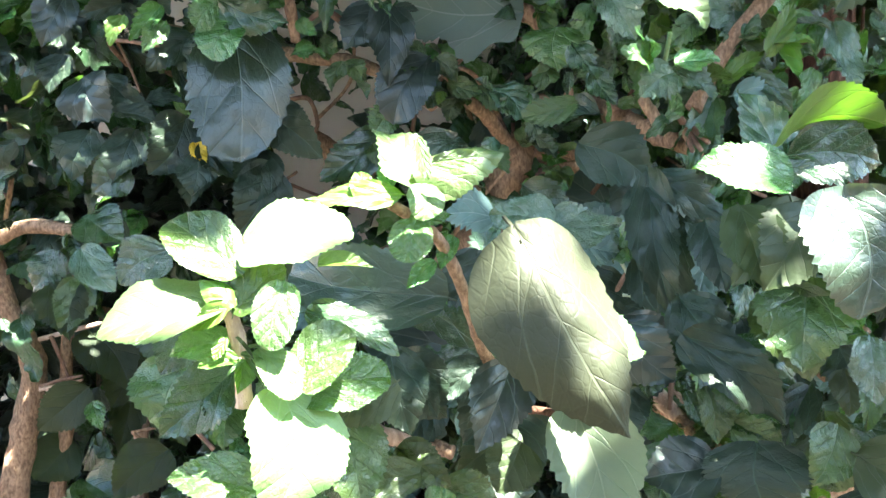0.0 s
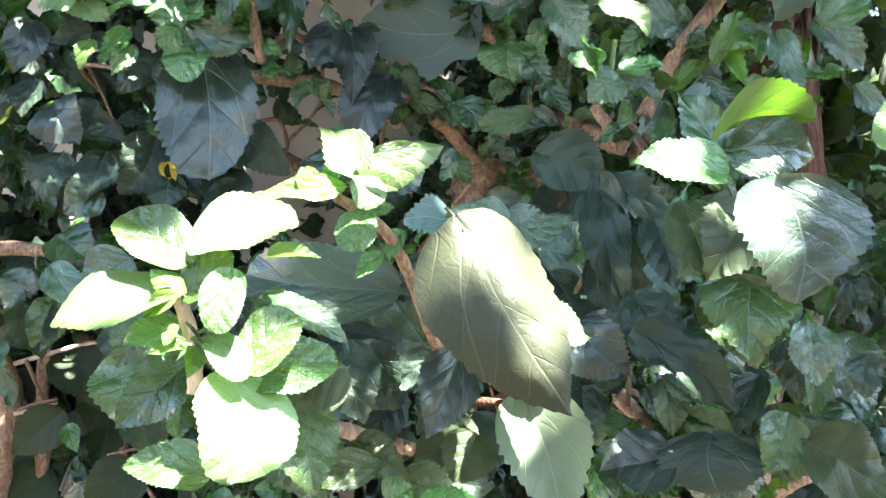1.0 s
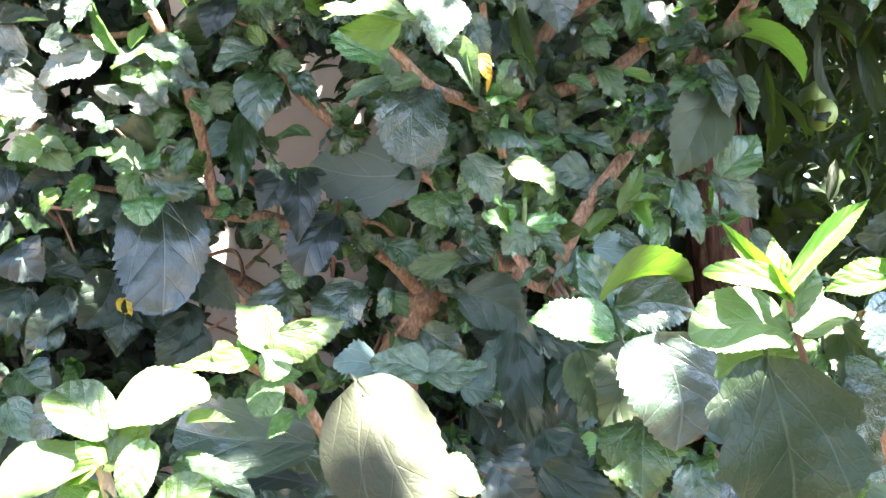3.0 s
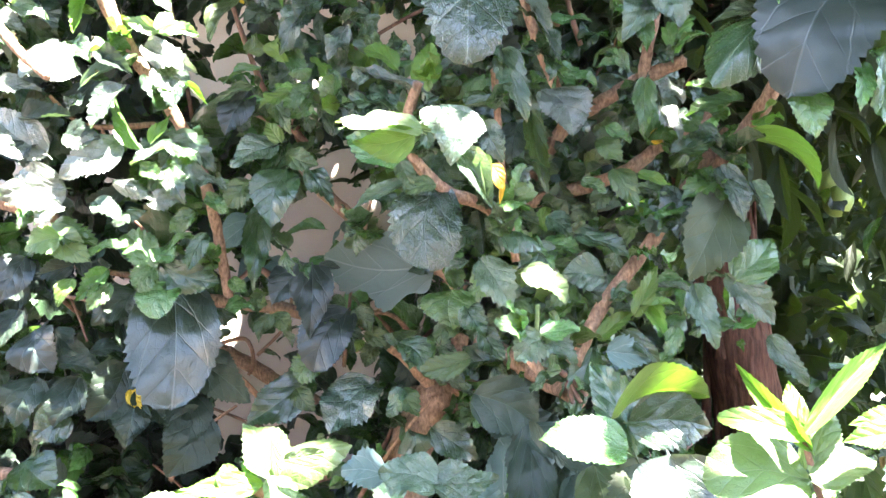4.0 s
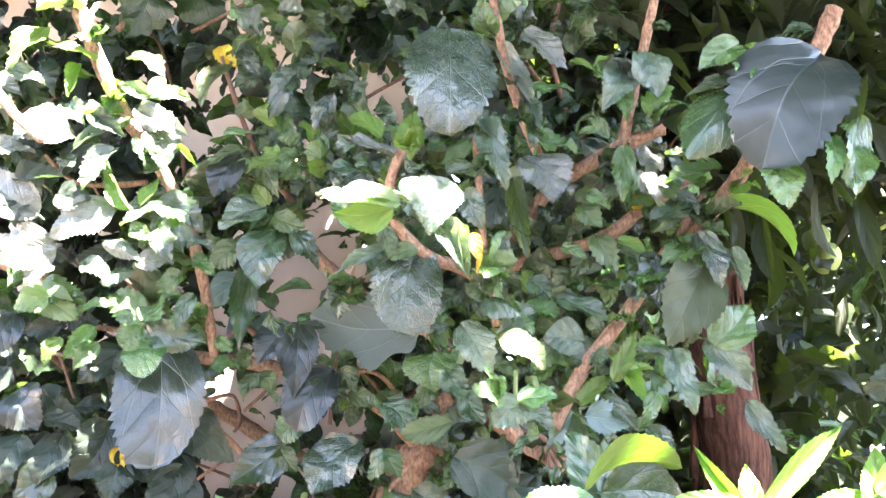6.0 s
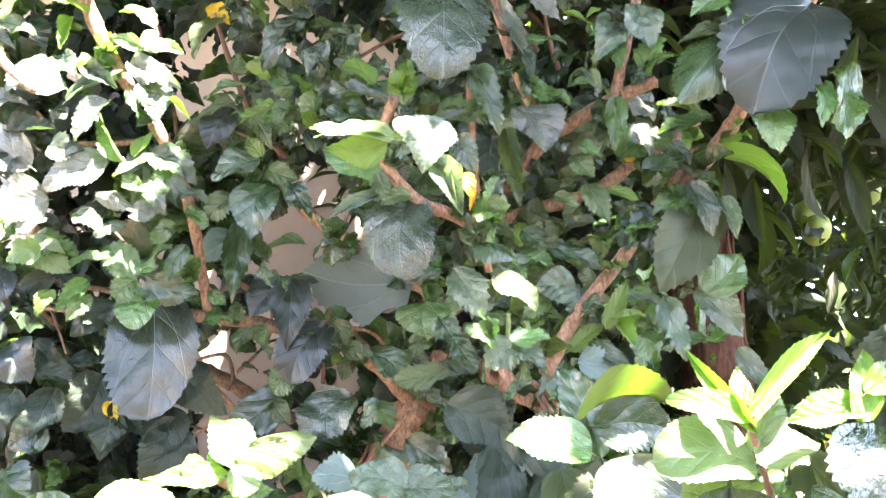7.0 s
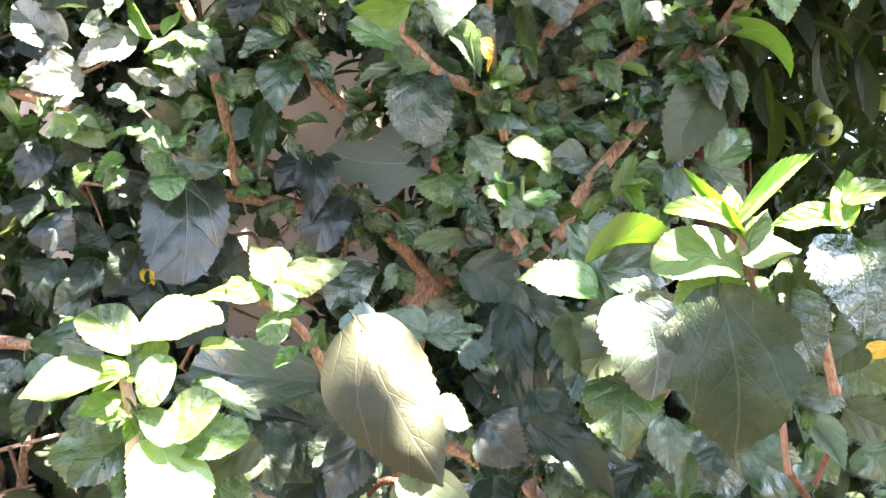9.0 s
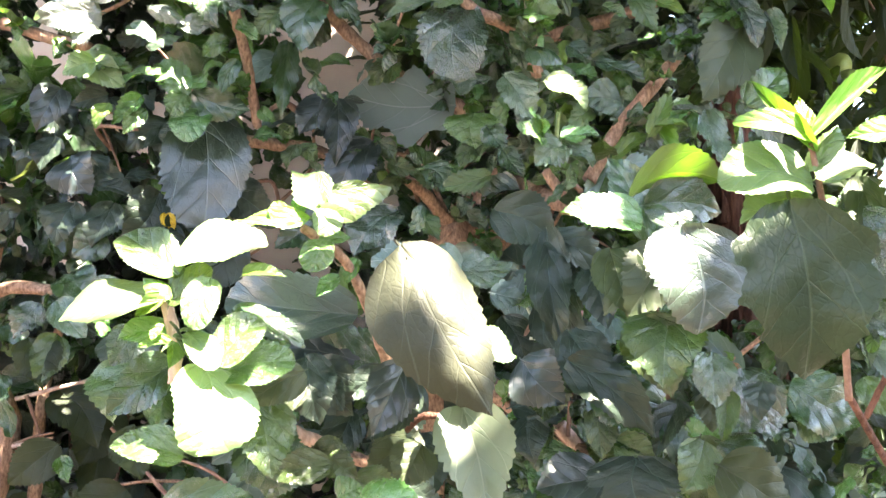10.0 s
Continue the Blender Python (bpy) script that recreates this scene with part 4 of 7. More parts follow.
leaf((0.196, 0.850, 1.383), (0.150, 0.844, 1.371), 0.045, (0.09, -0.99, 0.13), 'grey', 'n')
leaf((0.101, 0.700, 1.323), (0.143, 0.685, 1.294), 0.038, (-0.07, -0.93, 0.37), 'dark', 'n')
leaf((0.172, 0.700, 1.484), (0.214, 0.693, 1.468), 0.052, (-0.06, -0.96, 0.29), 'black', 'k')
leaf((-0.074, 0.500, 1.372), (-0.088, 0.493, 1.357), 0.028, (0.16, -0.94, 0.31), 'dark', 'n')
leaf((0.025, 0.520, 1.399), (-0.031, 0.528, 1.415), 0.047, (-0.05, -0.96, 0.28), 'dark', 'n')
leaf((-0.042, 0.500, 1.344), (-0.058, 0.484, 1.312), 0.048, (0.10, -0.90, 0.42), 'dark', 'n')
leaf((-0.007, 0.480, 1.313), (0.008, 0.484, 1.320), 0.025, (-0.03, -0.86, 0.51), 'mid', 'n')
leaf((0.014, 0.420, 1.320), (0.048, 0.423, 1.326), 0.044, (-0.05, -0.74, 0.67), 'mid', 'c')

# crown seen against the wall
leaf((-0.169, 0.840, 1.520), (-0.199, 0.821, 1.483), 0.048, (0.36, -0.91, 0.18), 'black', 'n')
leaf((-0.257, 0.860, 1.547), (-0.241, 0.852, 1.530), 0.016, (0.07, -0.87, 0.49), 'yellow', 'n')
leaf((0.072, 0.855, 1.678), (-0.046, 0.860, 1.691), 0.091, (-0.05, -0.99, -0.10), 'dove', 'l')

# upper crown
leaf((0.378, 0.690, 1.775), (0.431, 0.669, 1.721), 0.047, (0.71, -0.03, 0.71), 'young', 'a')
leaf((0.068, 0.500, 1.730), (0.010, 0.503, 1.737), 0.026, (0.04, -0.75, 0.66), 'fresh', 'n')
leaf((0.064, 0.505, 1.727), (0.022, 0.503, 1.723), 0.027, (0.09, -0.83, -0.55), 'young', 'n')
leaf((0.125, 0.560, 1.718), (0.132, 0.552, 1.698), 0.012, (-0.24, -0.93, 0.29), 'yellow', 'a')
leaf((-0.158, 0.850, 2.014), (-0.136, 0.840, 1.984), 0.023, (-0.14, -0.96, 0.23), 'yellow', 'n')
leaf((0.300, 0.740, 1.788), (0.313, 0.742, 1.793), 0.015, (0.11, -0.99, 0.05), 'yellow', 'n')
leaf((-0.091, 0.378, 1.425), (-0.077, 0.375, 1.420), 0.003, (0.16, -0.68, 0.71), 'fresh', 'f')
leaf((-0.090, 0.378, 1.424), (-0.079, 0.371, 1.411), 0.002, (0.31, -0.73, 0.61), 'fresh', 'f')
leaf((-0.091, 0.378, 1.422), (-0.098, 0.375, 1.416), 0.002, (-0.01, -0.90, 0.44), 'fresh', 'f')
leaf((-0.089, 0.380, 1.428), (-0.078, 0.380, 1.429), 0.002, (-0.01, -0.87, 0.50), 'fresh', 'f')
leaf((-0.093, 0.376, 1.433), (-0.084, 0.371, 1.424), 0.002, (0.26, -0.74, 0.61), 'dusk', 'f')
leaf((-0.061, 0.420, 1.462), (-0.035, 0.420, 1.462), 0.010, (0.00, -0.64, 0.77), 'fresh', 'f')
leaf((0.283, 0.335, 1.510), (0.281, 0.316, 1.468), 0.023, (-0.28, -0.87, 0.41), 'dusk', 'n')
leaf((0.348, 0.360, 1.465), (0.330, 0.356, 1.457), 0.012, (-0.10, -0.80, 0.58), 'yellow', 'n')
leaf((0.355, 0.380, 1.483), (0.325, 0.374, 1.469), 0.031, (-0.04, -0.88, 0.48), 'dark', 'n')
leaf((0.258, 0.360, 1.511), (0.239, 0.353, 1.495), 0.021, (-0.16, -0.83, 0.54), 'mid', 'n')
leaf((0.264, 0.370, 1.502), (0.273, 0.361, 1.482), 0.020, (-0.31, -0.91, 0.26), 'dark', 'n')
branch([(-0.477, 0.985, 1.324), (-0.433, 0.985, 1.336), (-0.390, 0.985, 1.346), (-0.352, 0.985, 1.350)], 0.0030, 0.0018, 'pale')
branch([(-0.461, 0.980, 1.329), (-0.451, 0.980, 1.304), (-0.439, 0.980, 1.274)], 0.0026, 0.0016, 'twig')
branch([(-0.476, 0.980, 1.265), (-0.449, 0.980, 1.271), (-0.425, 0.980, 1.277)], 0.0028, 0.0016, 'pale')
branch([(0.099, 0.700, 1.368), (0.120, 0.700, 1.357), (0.145, 0.700, 1.340)], 0.0075, 0.0060, 'bark')
branch([(0.170, 0.660, 1.338), (0.191, 0.660, 1.315), (0.215, 0.660, 1.295)], 0.0072, 0.0060, 'pale')
branch([(0.290, 0.640, 1.356), (0.307, 0.640, 1.372), (0.325, 0.640, 1.394)], 0.0050, 0.0036, 'bark')
branch([(0.341, 0.450, 1.372), (0.350, 0.433, 1.407), (0.357, 0.417, 1.434), (0.364, 0.400, 1.455)], 0.0022, 0.0017, 'red')
leaf((0.133, 0.550, 1.700), (0.129, 0.540, 1.684), 0.004, (-0.07, -0.92, 0.38), 'yellow', 'f')
leaf((0.119, 0.720, 1.538), (0.175, 0.705, 1.505), 0.055, (-0.21, -0.97, 0.10), 'black', 'n')
leaf((0.158, 0.660, 1.505), (0.174, 0.638, 1.461), 0.044, (-0.21, -0.90, 0.37), 'black', 'n')
leaf((0.243, 0.620, 1.536), (0.290, 0.607, 1.509), 0.039, (-0.25, -0.97, 0.02), 'black', 'n')

# low leaves and stems, their shade painted with near-black tree and deep leaf colours
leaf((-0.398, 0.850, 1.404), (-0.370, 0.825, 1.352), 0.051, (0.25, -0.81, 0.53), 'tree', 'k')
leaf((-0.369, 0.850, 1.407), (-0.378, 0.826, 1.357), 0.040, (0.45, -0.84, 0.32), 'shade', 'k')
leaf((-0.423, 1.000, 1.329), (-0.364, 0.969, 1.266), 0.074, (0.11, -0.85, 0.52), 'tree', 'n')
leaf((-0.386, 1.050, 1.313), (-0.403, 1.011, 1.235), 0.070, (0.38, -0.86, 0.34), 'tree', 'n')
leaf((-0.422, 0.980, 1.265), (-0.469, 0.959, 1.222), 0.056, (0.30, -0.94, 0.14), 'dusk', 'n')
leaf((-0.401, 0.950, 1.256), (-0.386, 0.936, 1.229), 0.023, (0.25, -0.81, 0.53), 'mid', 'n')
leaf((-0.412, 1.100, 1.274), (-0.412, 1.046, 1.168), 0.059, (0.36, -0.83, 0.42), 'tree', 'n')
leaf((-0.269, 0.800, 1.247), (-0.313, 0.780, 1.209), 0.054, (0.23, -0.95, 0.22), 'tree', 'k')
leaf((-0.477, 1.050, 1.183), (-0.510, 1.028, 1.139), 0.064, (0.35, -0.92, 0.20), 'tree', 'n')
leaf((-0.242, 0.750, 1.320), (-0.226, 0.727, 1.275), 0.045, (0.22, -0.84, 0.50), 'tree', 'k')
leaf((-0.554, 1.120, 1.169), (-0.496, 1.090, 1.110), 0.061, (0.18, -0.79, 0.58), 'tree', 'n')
leaf((-0.322, 0.750, 1.446), (-0.288, 0.734, 1.411), 0.036, (0.20, -0.80, 0.57), 'silver', 'n')
leaf((-0.344, 0.750, 1.443), (-0.360, 0.735, 1.411), 0.032, (0.25, -0.92, 0.31), 'sheen', 'k')
leaf((-0.199, 0.600, 1.456), (-0.228, 0.590, 1.434), 0.037, (0.14, -0.95, 0.26), 'sheen', 'n')
leaf((-0.135, 0.440, 1.427), (-0.146, 0.429, 1.405), 0.025, (0.27, -0.91, 0.31), 'sheen', 'n')
branch([(-0.408, 1.150, 1.256), (-0.419, 1.150, 1.168), (-0.435, 1.150, 1.007)], 0.0085, 0.0100, 'pale')
leaf((-0.243, 0.830, 1.545), (-0.230, 0.820, 1.525), 0.016, (0.17, -0.84, 0.52), 'yellow', 'n')
leaf((-0.186, 0.840, 1.539), (-0.193, 0.811, 1.482), 0.050, (0.36, -0.85, 0.38), 'black', 'n')
leaf((-0.269, 0.880, 1.538), (-0.256, 0.853, 1.484), 0.050, (0.29, -0.83, 0.48), 'black', 'n')
branch([(-0.342, 0.880, 1.665), (-0.326, 0.880, 1.633), (-0.313, 0.880, 1.601)], 0.0016, 0.0013, 'twig')

# more leaves of the crown
leaf((-0.314, 0.840, 1.520), (-0.345, 0.829, 1.497), 0.043, (0.27, -0.96, 0.10), 'dark', 'n')
leaf((-0.338, 0.800, 1.474), (-0.300, 0.789, 1.451), 0.051, (0.21, -0.72, 0.66), 'dark', 'n')
leaf((0.124, 0.700, 1.432), (0.142, 0.681, 1.392), 0.036, (-0.11, -0.92, 0.39), 'black', 'n')
leaf((0.167, 0.800, 1.457), (0.200, 0.789, 1.433), 0.042, (-0.11, -0.96, 0.27), 'dark', 'n')
leaf((0.142, 0.740, 1.395), (0.178, 0.730, 1.373), 0.038, (-0.11, -0.96, 0.25), 'black', 'n')
leaf((0.183, 0.680, 1.416), (0.205, 0.664, 1.382), 0.042, (-0.03, -0.91, 0.41), 'dark', 'n')
branch([(0.690, 1.200, 1.976), (0.734, 1.217, 1.968), (0.787, 1.233, 1.954), (0.862, 1.250, 1.955)], 0.0031, 0.0017, 'twig')
branch([(0.734, 1.200, 1.957), (0.779, 1.225, 1.909), (0.800, 1.250, 1.849)], 0.0017, 0.0013, 'twig')
branch([(0.015, 0.700, 1.694), (0.019, 0.690, 1.711), (0.027, 0.680, 1.729)], 0.0018, 0.0013, 'bark')

# crown leaves; fresh and frost paint the sun, black and ink the shade
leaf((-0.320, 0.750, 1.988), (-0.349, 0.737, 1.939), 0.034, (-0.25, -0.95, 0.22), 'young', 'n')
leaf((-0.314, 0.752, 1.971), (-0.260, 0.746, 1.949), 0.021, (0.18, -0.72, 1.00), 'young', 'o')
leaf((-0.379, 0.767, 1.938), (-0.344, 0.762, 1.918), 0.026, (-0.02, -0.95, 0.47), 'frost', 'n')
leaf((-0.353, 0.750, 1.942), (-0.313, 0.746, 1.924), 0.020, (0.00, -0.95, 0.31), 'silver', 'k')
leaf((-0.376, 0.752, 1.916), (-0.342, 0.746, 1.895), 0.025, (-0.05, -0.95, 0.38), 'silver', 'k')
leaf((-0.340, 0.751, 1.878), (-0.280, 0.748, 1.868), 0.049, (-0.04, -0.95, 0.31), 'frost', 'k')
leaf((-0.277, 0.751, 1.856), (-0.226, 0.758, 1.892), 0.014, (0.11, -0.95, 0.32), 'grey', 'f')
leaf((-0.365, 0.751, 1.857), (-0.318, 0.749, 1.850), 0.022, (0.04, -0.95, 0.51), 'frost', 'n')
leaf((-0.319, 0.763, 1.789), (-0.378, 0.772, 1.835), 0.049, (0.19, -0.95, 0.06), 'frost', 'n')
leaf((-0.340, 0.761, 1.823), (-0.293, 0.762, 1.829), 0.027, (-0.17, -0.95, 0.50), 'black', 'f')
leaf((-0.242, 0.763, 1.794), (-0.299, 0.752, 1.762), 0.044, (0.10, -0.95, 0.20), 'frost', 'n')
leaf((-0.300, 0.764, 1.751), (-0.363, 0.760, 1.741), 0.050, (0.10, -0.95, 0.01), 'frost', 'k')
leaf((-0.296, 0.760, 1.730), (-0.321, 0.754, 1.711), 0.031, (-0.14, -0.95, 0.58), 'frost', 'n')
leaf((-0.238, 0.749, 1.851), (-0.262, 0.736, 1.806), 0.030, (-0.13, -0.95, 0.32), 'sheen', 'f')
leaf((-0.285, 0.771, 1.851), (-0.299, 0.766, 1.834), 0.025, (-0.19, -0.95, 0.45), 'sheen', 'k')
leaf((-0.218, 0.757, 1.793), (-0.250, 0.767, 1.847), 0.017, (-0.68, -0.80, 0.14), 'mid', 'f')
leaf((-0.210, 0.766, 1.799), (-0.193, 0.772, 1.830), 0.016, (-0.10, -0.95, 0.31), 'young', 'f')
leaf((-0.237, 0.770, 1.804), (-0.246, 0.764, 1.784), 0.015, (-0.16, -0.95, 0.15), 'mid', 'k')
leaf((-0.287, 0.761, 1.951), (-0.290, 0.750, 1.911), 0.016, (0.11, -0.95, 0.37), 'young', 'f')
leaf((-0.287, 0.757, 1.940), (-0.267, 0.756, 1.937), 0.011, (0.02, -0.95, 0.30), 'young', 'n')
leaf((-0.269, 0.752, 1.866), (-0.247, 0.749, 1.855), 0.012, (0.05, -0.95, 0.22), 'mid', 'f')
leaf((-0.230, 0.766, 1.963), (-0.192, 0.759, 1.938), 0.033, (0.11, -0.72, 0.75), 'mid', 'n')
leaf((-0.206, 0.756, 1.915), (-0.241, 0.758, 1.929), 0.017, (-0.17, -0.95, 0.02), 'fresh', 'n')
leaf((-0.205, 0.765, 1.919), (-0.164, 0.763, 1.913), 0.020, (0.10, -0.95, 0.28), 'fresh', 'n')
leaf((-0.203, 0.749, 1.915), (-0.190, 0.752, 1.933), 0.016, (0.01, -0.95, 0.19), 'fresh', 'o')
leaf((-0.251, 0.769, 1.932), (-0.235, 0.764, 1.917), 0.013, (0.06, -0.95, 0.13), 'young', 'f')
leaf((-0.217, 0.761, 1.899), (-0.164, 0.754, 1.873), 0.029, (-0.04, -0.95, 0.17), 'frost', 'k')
leaf((-0.199, 0.765, 1.877), (-0.184, 0.750, 1.829), 0.039, (0.25, -0.95, 0.27), 'sheen', 'n')
leaf((-0.173, 0.755, 1.857), (-0.149, 0.748, 1.832), 0.007, (0.08, -0.95, 0.32), 'young', 'f')
leaf((-0.261, 0.751, 1.890), (-0.225, 0.744, 1.866), 0.021, (-0.02, -0.95, 0.23), 'black', 'f')
leaf((-0.295, 0.758, 1.905), (-0.270, 0.751, 1.881), 0.024, (0.02, -0.95, 0.24), 'dark', 'k')
leaf((-0.292, 0.753, 1.805), (-0.256, 0.751, 1.799), 0.031, (0.16, -0.95, 0.15), 'black', 'n')
leaf((-0.332, 0.765, 1.806), (-0.337, 0.755, 1.773), 0.025, (-0.10, -0.95, 0.24), 'black', 'k')
leaf((-0.153, 0.770, 1.701), (-0.166, 0.758, 1.664), 0.019, (0.32, -0.95, 0.32), 'dark', 'n')
leaf((-0.124, 0.759, 1.950), (-0.148, 0.744, 1.898), 0.036, (-0.50, -0.80, 0.08), 'shade', 'n')
leaf((-0.078, 0.768, 1.945), (-0.119, 0.762, 1.926), 0.036, (-0.29, -0.80, 0.30), 'silver', 'k')
leaf((-0.054, 0.749, 1.937), (-0.074, 0.733, 1.881), 0.028, (0.14, -0.95, 0.34), 'sheen', 'k')
leaf((-0.111, 0.753, 1.971), (-0.089, 0.743, 1.934), 0.019, (-0.04, -0.95, 0.12), 'sheen', 'n')
leaf((-0.122, 0.772, 1.973), (-0.089, 0.774, 1.989), 0.015, (-0.08, -0.72, 0.75), 'young', 'f')
leaf((-0.090, 0.749, 1.965), (-0.072, 0.741, 1.933), 0.010, (0.34, -0.95, 0.24), 'young', 'f')
leaf((-0.014, 0.770, 1.985), (-0.047, 0.761, 1.953), 0.033, (-0.32, -0.95, 0.09), 'sheen', 'k')
leaf((-0.038, 0.751, 1.946), (-0.060, 0.742, 1.913), 0.028, (-0.03, -0.95, 0.28), 'dark', 'n')
leaf((-0.069, 0.766, 1.895), (-0.049, 0.756, 1.860), 0.021, (-0.07, -0.95, 0.23), 'mid', 'n')
leaf((-0.049, 0.755, 1.850), (-0.071, 0.748, 1.827), 0.021, (-0.02, -0.95, 0.24), 'mid', 'k')
leaf((-0.030, 0.769, 1.867), (-0.049, 0.773, 1.891), 0.025, (0.45, -0.72, 0.76), 'young', 'n')
leaf((-0.019, 0.749, 1.848), (-0.028, 0.753, 1.871), 0.016, (0.24, -0.95, 0.43), 'mid', 'f')
leaf((-0.092, 0.749, 1.870), (-0.133, 0.744, 1.854), 0.016, (-0.11, -0.72, 0.91), 'mid', 'n')
leaf((-0.109, 0.759, 1.855), (-0.142, 0.753, 1.836), 0.017, (-0.04, -0.95, 0.39), 'shade', 'n')
leaf((-0.098, 0.766, 1.842), (-0.132, 0.762, 1.828), 0.015, (-0.07, -0.95, 0.30), 'mid', 'n')
leaf((-0.113, 0.767, 1.850), (-0.132, 0.753, 1.803), 0.038, (0.13, -0.95, 0.47), 'ink', 'n')
leaf((-0.084, 0.753, 1.838), (-0.063, 0.742, 1.801), 0.022, (0.03, -0.95, 0.38), 'shade', 'n')
leaf((-0.185, 0.755, 1.792), (-0.224, 0.749, 1.770), 0.021, (-0.63, -0.80, 0.64), 'silver', 'n')
leaf((-0.190, 0.771, 1.801), (-0.143, 0.762, 1.769), 0.035, (-0.07, -0.95, 0.49), 'dark', 'n')
leaf((-0.174, 0.769, 1.785), (-0.160, 0.756, 1.743), 0.031, (-0.05, -0.95, 0.27), 'dark', 'k')
leaf((-0.081, 0.759, 1.792), (-0.125, 0.752, 1.768), 0.046, (-0.28, -0.80, 0.39), 'silver', 'n')
leaf((-0.071, 0.760, 1.763), (-0.081, 0.741, 1.703), 0.050, (0.05, -0.95, 0.59), 'dark', 'n')
leaf((-0.068, 0.758, 1.781), (-0.037, 0.754, 1.769), 0.024, (-0.04, -0.95, 0.10), 'shade', 'n')
leaf((-0.075, 0.750, 1.794), (-0.091, 0.754, 1.815), 0.017, (-0.20, -0.95, 0.12), 'young', 'n')
leaf((-0.044, 0.751, 1.762), (-0.019, 0.739, 1.724), 0.025, (0.12, -0.95, 0.40), 'dark', 'k')
leaf((-0.158, 0.759, 1.757), (-0.129, 0.756, 1.748), 0.020, (-0.05, -0.72, 0.74), 'silver', 'k')
leaf((-0.151, 0.766, 1.742), (-0.127, 0.759, 1.721), 0.018, (-0.02, -0.95, 0.45), 'mid', 'k')
leaf((-0.108, 0.769, 1.755), (-0.129, 0.761, 1.730), 0.028, (0.12, -0.95, 0.25), 'shade', 'o')
leaf((-0.244, 0.761, 1.758), (-0.203, 0.753, 1.735), 0.019, (-0.00, -0.95, 0.33), 'frost', 'c')
leaf((-0.206, 0.757, 1.733), (-0.170, 0.758, 1.735), 0.022, (0.11, -0.95, 0.26), 'frost', 'k')
leaf((-0.247, 0.770, 1.718), (-0.212, 0.772, 1.731), 0.026, (0.01, -0.72, 0.62), 'silver', 'c')
leaf((-0.214, 0.751, 1.770), (-0.190, 0.747, 1.757), 0.019, (-0.05, -0.95, 0.23), 'mid', 'k')
leaf((-0.188, 0.760, 1.770), (-0.168, 0.747, 1.731), 0.024, (0.09, -0.95, 0.29), 'dark', 'n')
leaf((-0.263, 0.764, 1.736), (-0.234, 0.758, 1.717), 0.025, (-0.20, -0.72, 0.84), 'silver', 'n')
leaf((-0.165, 0.765, 1.724), (-0.185, 0.758, 1.702), 0.021, (0.02, -0.95, 0.08), 'mid', 'k')
leaf((-0.331, 0.808, 1.715), (-0.280, 0.796, 1.680), 0.038, (-0.12, -0.95, 0.33), 'fresh', 'n')
leaf((-0.311, 0.788, 1.704), (-0.344, 0.785, 1.692), 0.031, (0.27, -0.95, 0.14), 'fresh', 'n')
leaf((-0.287, 0.801, 1.685), (-0.242, 0.804, 1.698), 0.020, (0.03, -0.72, 0.60), 'mid', 'n')
leaf((-0.330, 0.810, 1.717), (-0.276, 0.804, 1.699), 0.035, (0.12, -0.72, 0.44), 'mid', 'n')
leaf((-0.215, 0.803, 1.675), (-0.249, 0.811, 1.711), 0.035, (0.11, -0.99, -0.01), 'mid', 'o')
leaf((-0.209, 0.796, 1.678), (-0.178, 0.802, 1.711), 0.032, (-0.15, -0.72, 0.74), 'mid', 'k')
leaf((-0.214, 0.796, 1.671), (-0.228, 0.789, 1.649), 0.027, (0.03, -0.99, -0.39), 'mid', 'o')
leaf((-0.208, 0.810, 1.678), (-0.144, 0.803, 1.656), 0.042, (0.05, -0.99, -0.13), 'dark', 'k')
leaf((-0.195, 0.803, 1.653), (-0.212, 0.791, 1.619), 0.049, (0.06, -0.72, 0.84), 'mid', 'o')
leaf((-0.212, 0.810, 1.683), (-0.173, 0.807, 1.676), 0.020, (-0.19, -0.72, 0.80), 'young', 'f')
leaf((-0.266, 0.804, 1.671), (-0.291, 0.792, 1.638), 0.021, (0.20, -0.99, -0.03), 'mid', 'f')
leaf((-0.297, 0.793, 1.660), (-0.306, 0.783, 1.632), 0.019, (-0.13, -0.99, -0.16), 'young', 'n')
leaf((-0.260, 0.798, 1.655), (-0.278, 0.789, 1.627), 0.022, (0.14, -0.99, -0.16), 'mid', 'n')
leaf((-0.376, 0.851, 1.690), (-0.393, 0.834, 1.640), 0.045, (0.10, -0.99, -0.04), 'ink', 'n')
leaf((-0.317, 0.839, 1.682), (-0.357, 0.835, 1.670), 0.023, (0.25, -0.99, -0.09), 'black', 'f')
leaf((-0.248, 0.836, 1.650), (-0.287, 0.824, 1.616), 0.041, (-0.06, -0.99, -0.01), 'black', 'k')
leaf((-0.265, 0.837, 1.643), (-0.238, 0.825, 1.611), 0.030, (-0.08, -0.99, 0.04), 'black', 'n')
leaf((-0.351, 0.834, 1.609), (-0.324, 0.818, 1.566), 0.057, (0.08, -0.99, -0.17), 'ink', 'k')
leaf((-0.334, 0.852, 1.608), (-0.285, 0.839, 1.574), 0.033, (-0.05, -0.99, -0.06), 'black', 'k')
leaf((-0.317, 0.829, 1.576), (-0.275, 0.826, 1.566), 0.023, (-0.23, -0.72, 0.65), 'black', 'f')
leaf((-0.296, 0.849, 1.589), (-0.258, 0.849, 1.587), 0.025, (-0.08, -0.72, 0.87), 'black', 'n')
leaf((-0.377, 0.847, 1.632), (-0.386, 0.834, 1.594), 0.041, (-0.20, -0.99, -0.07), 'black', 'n')
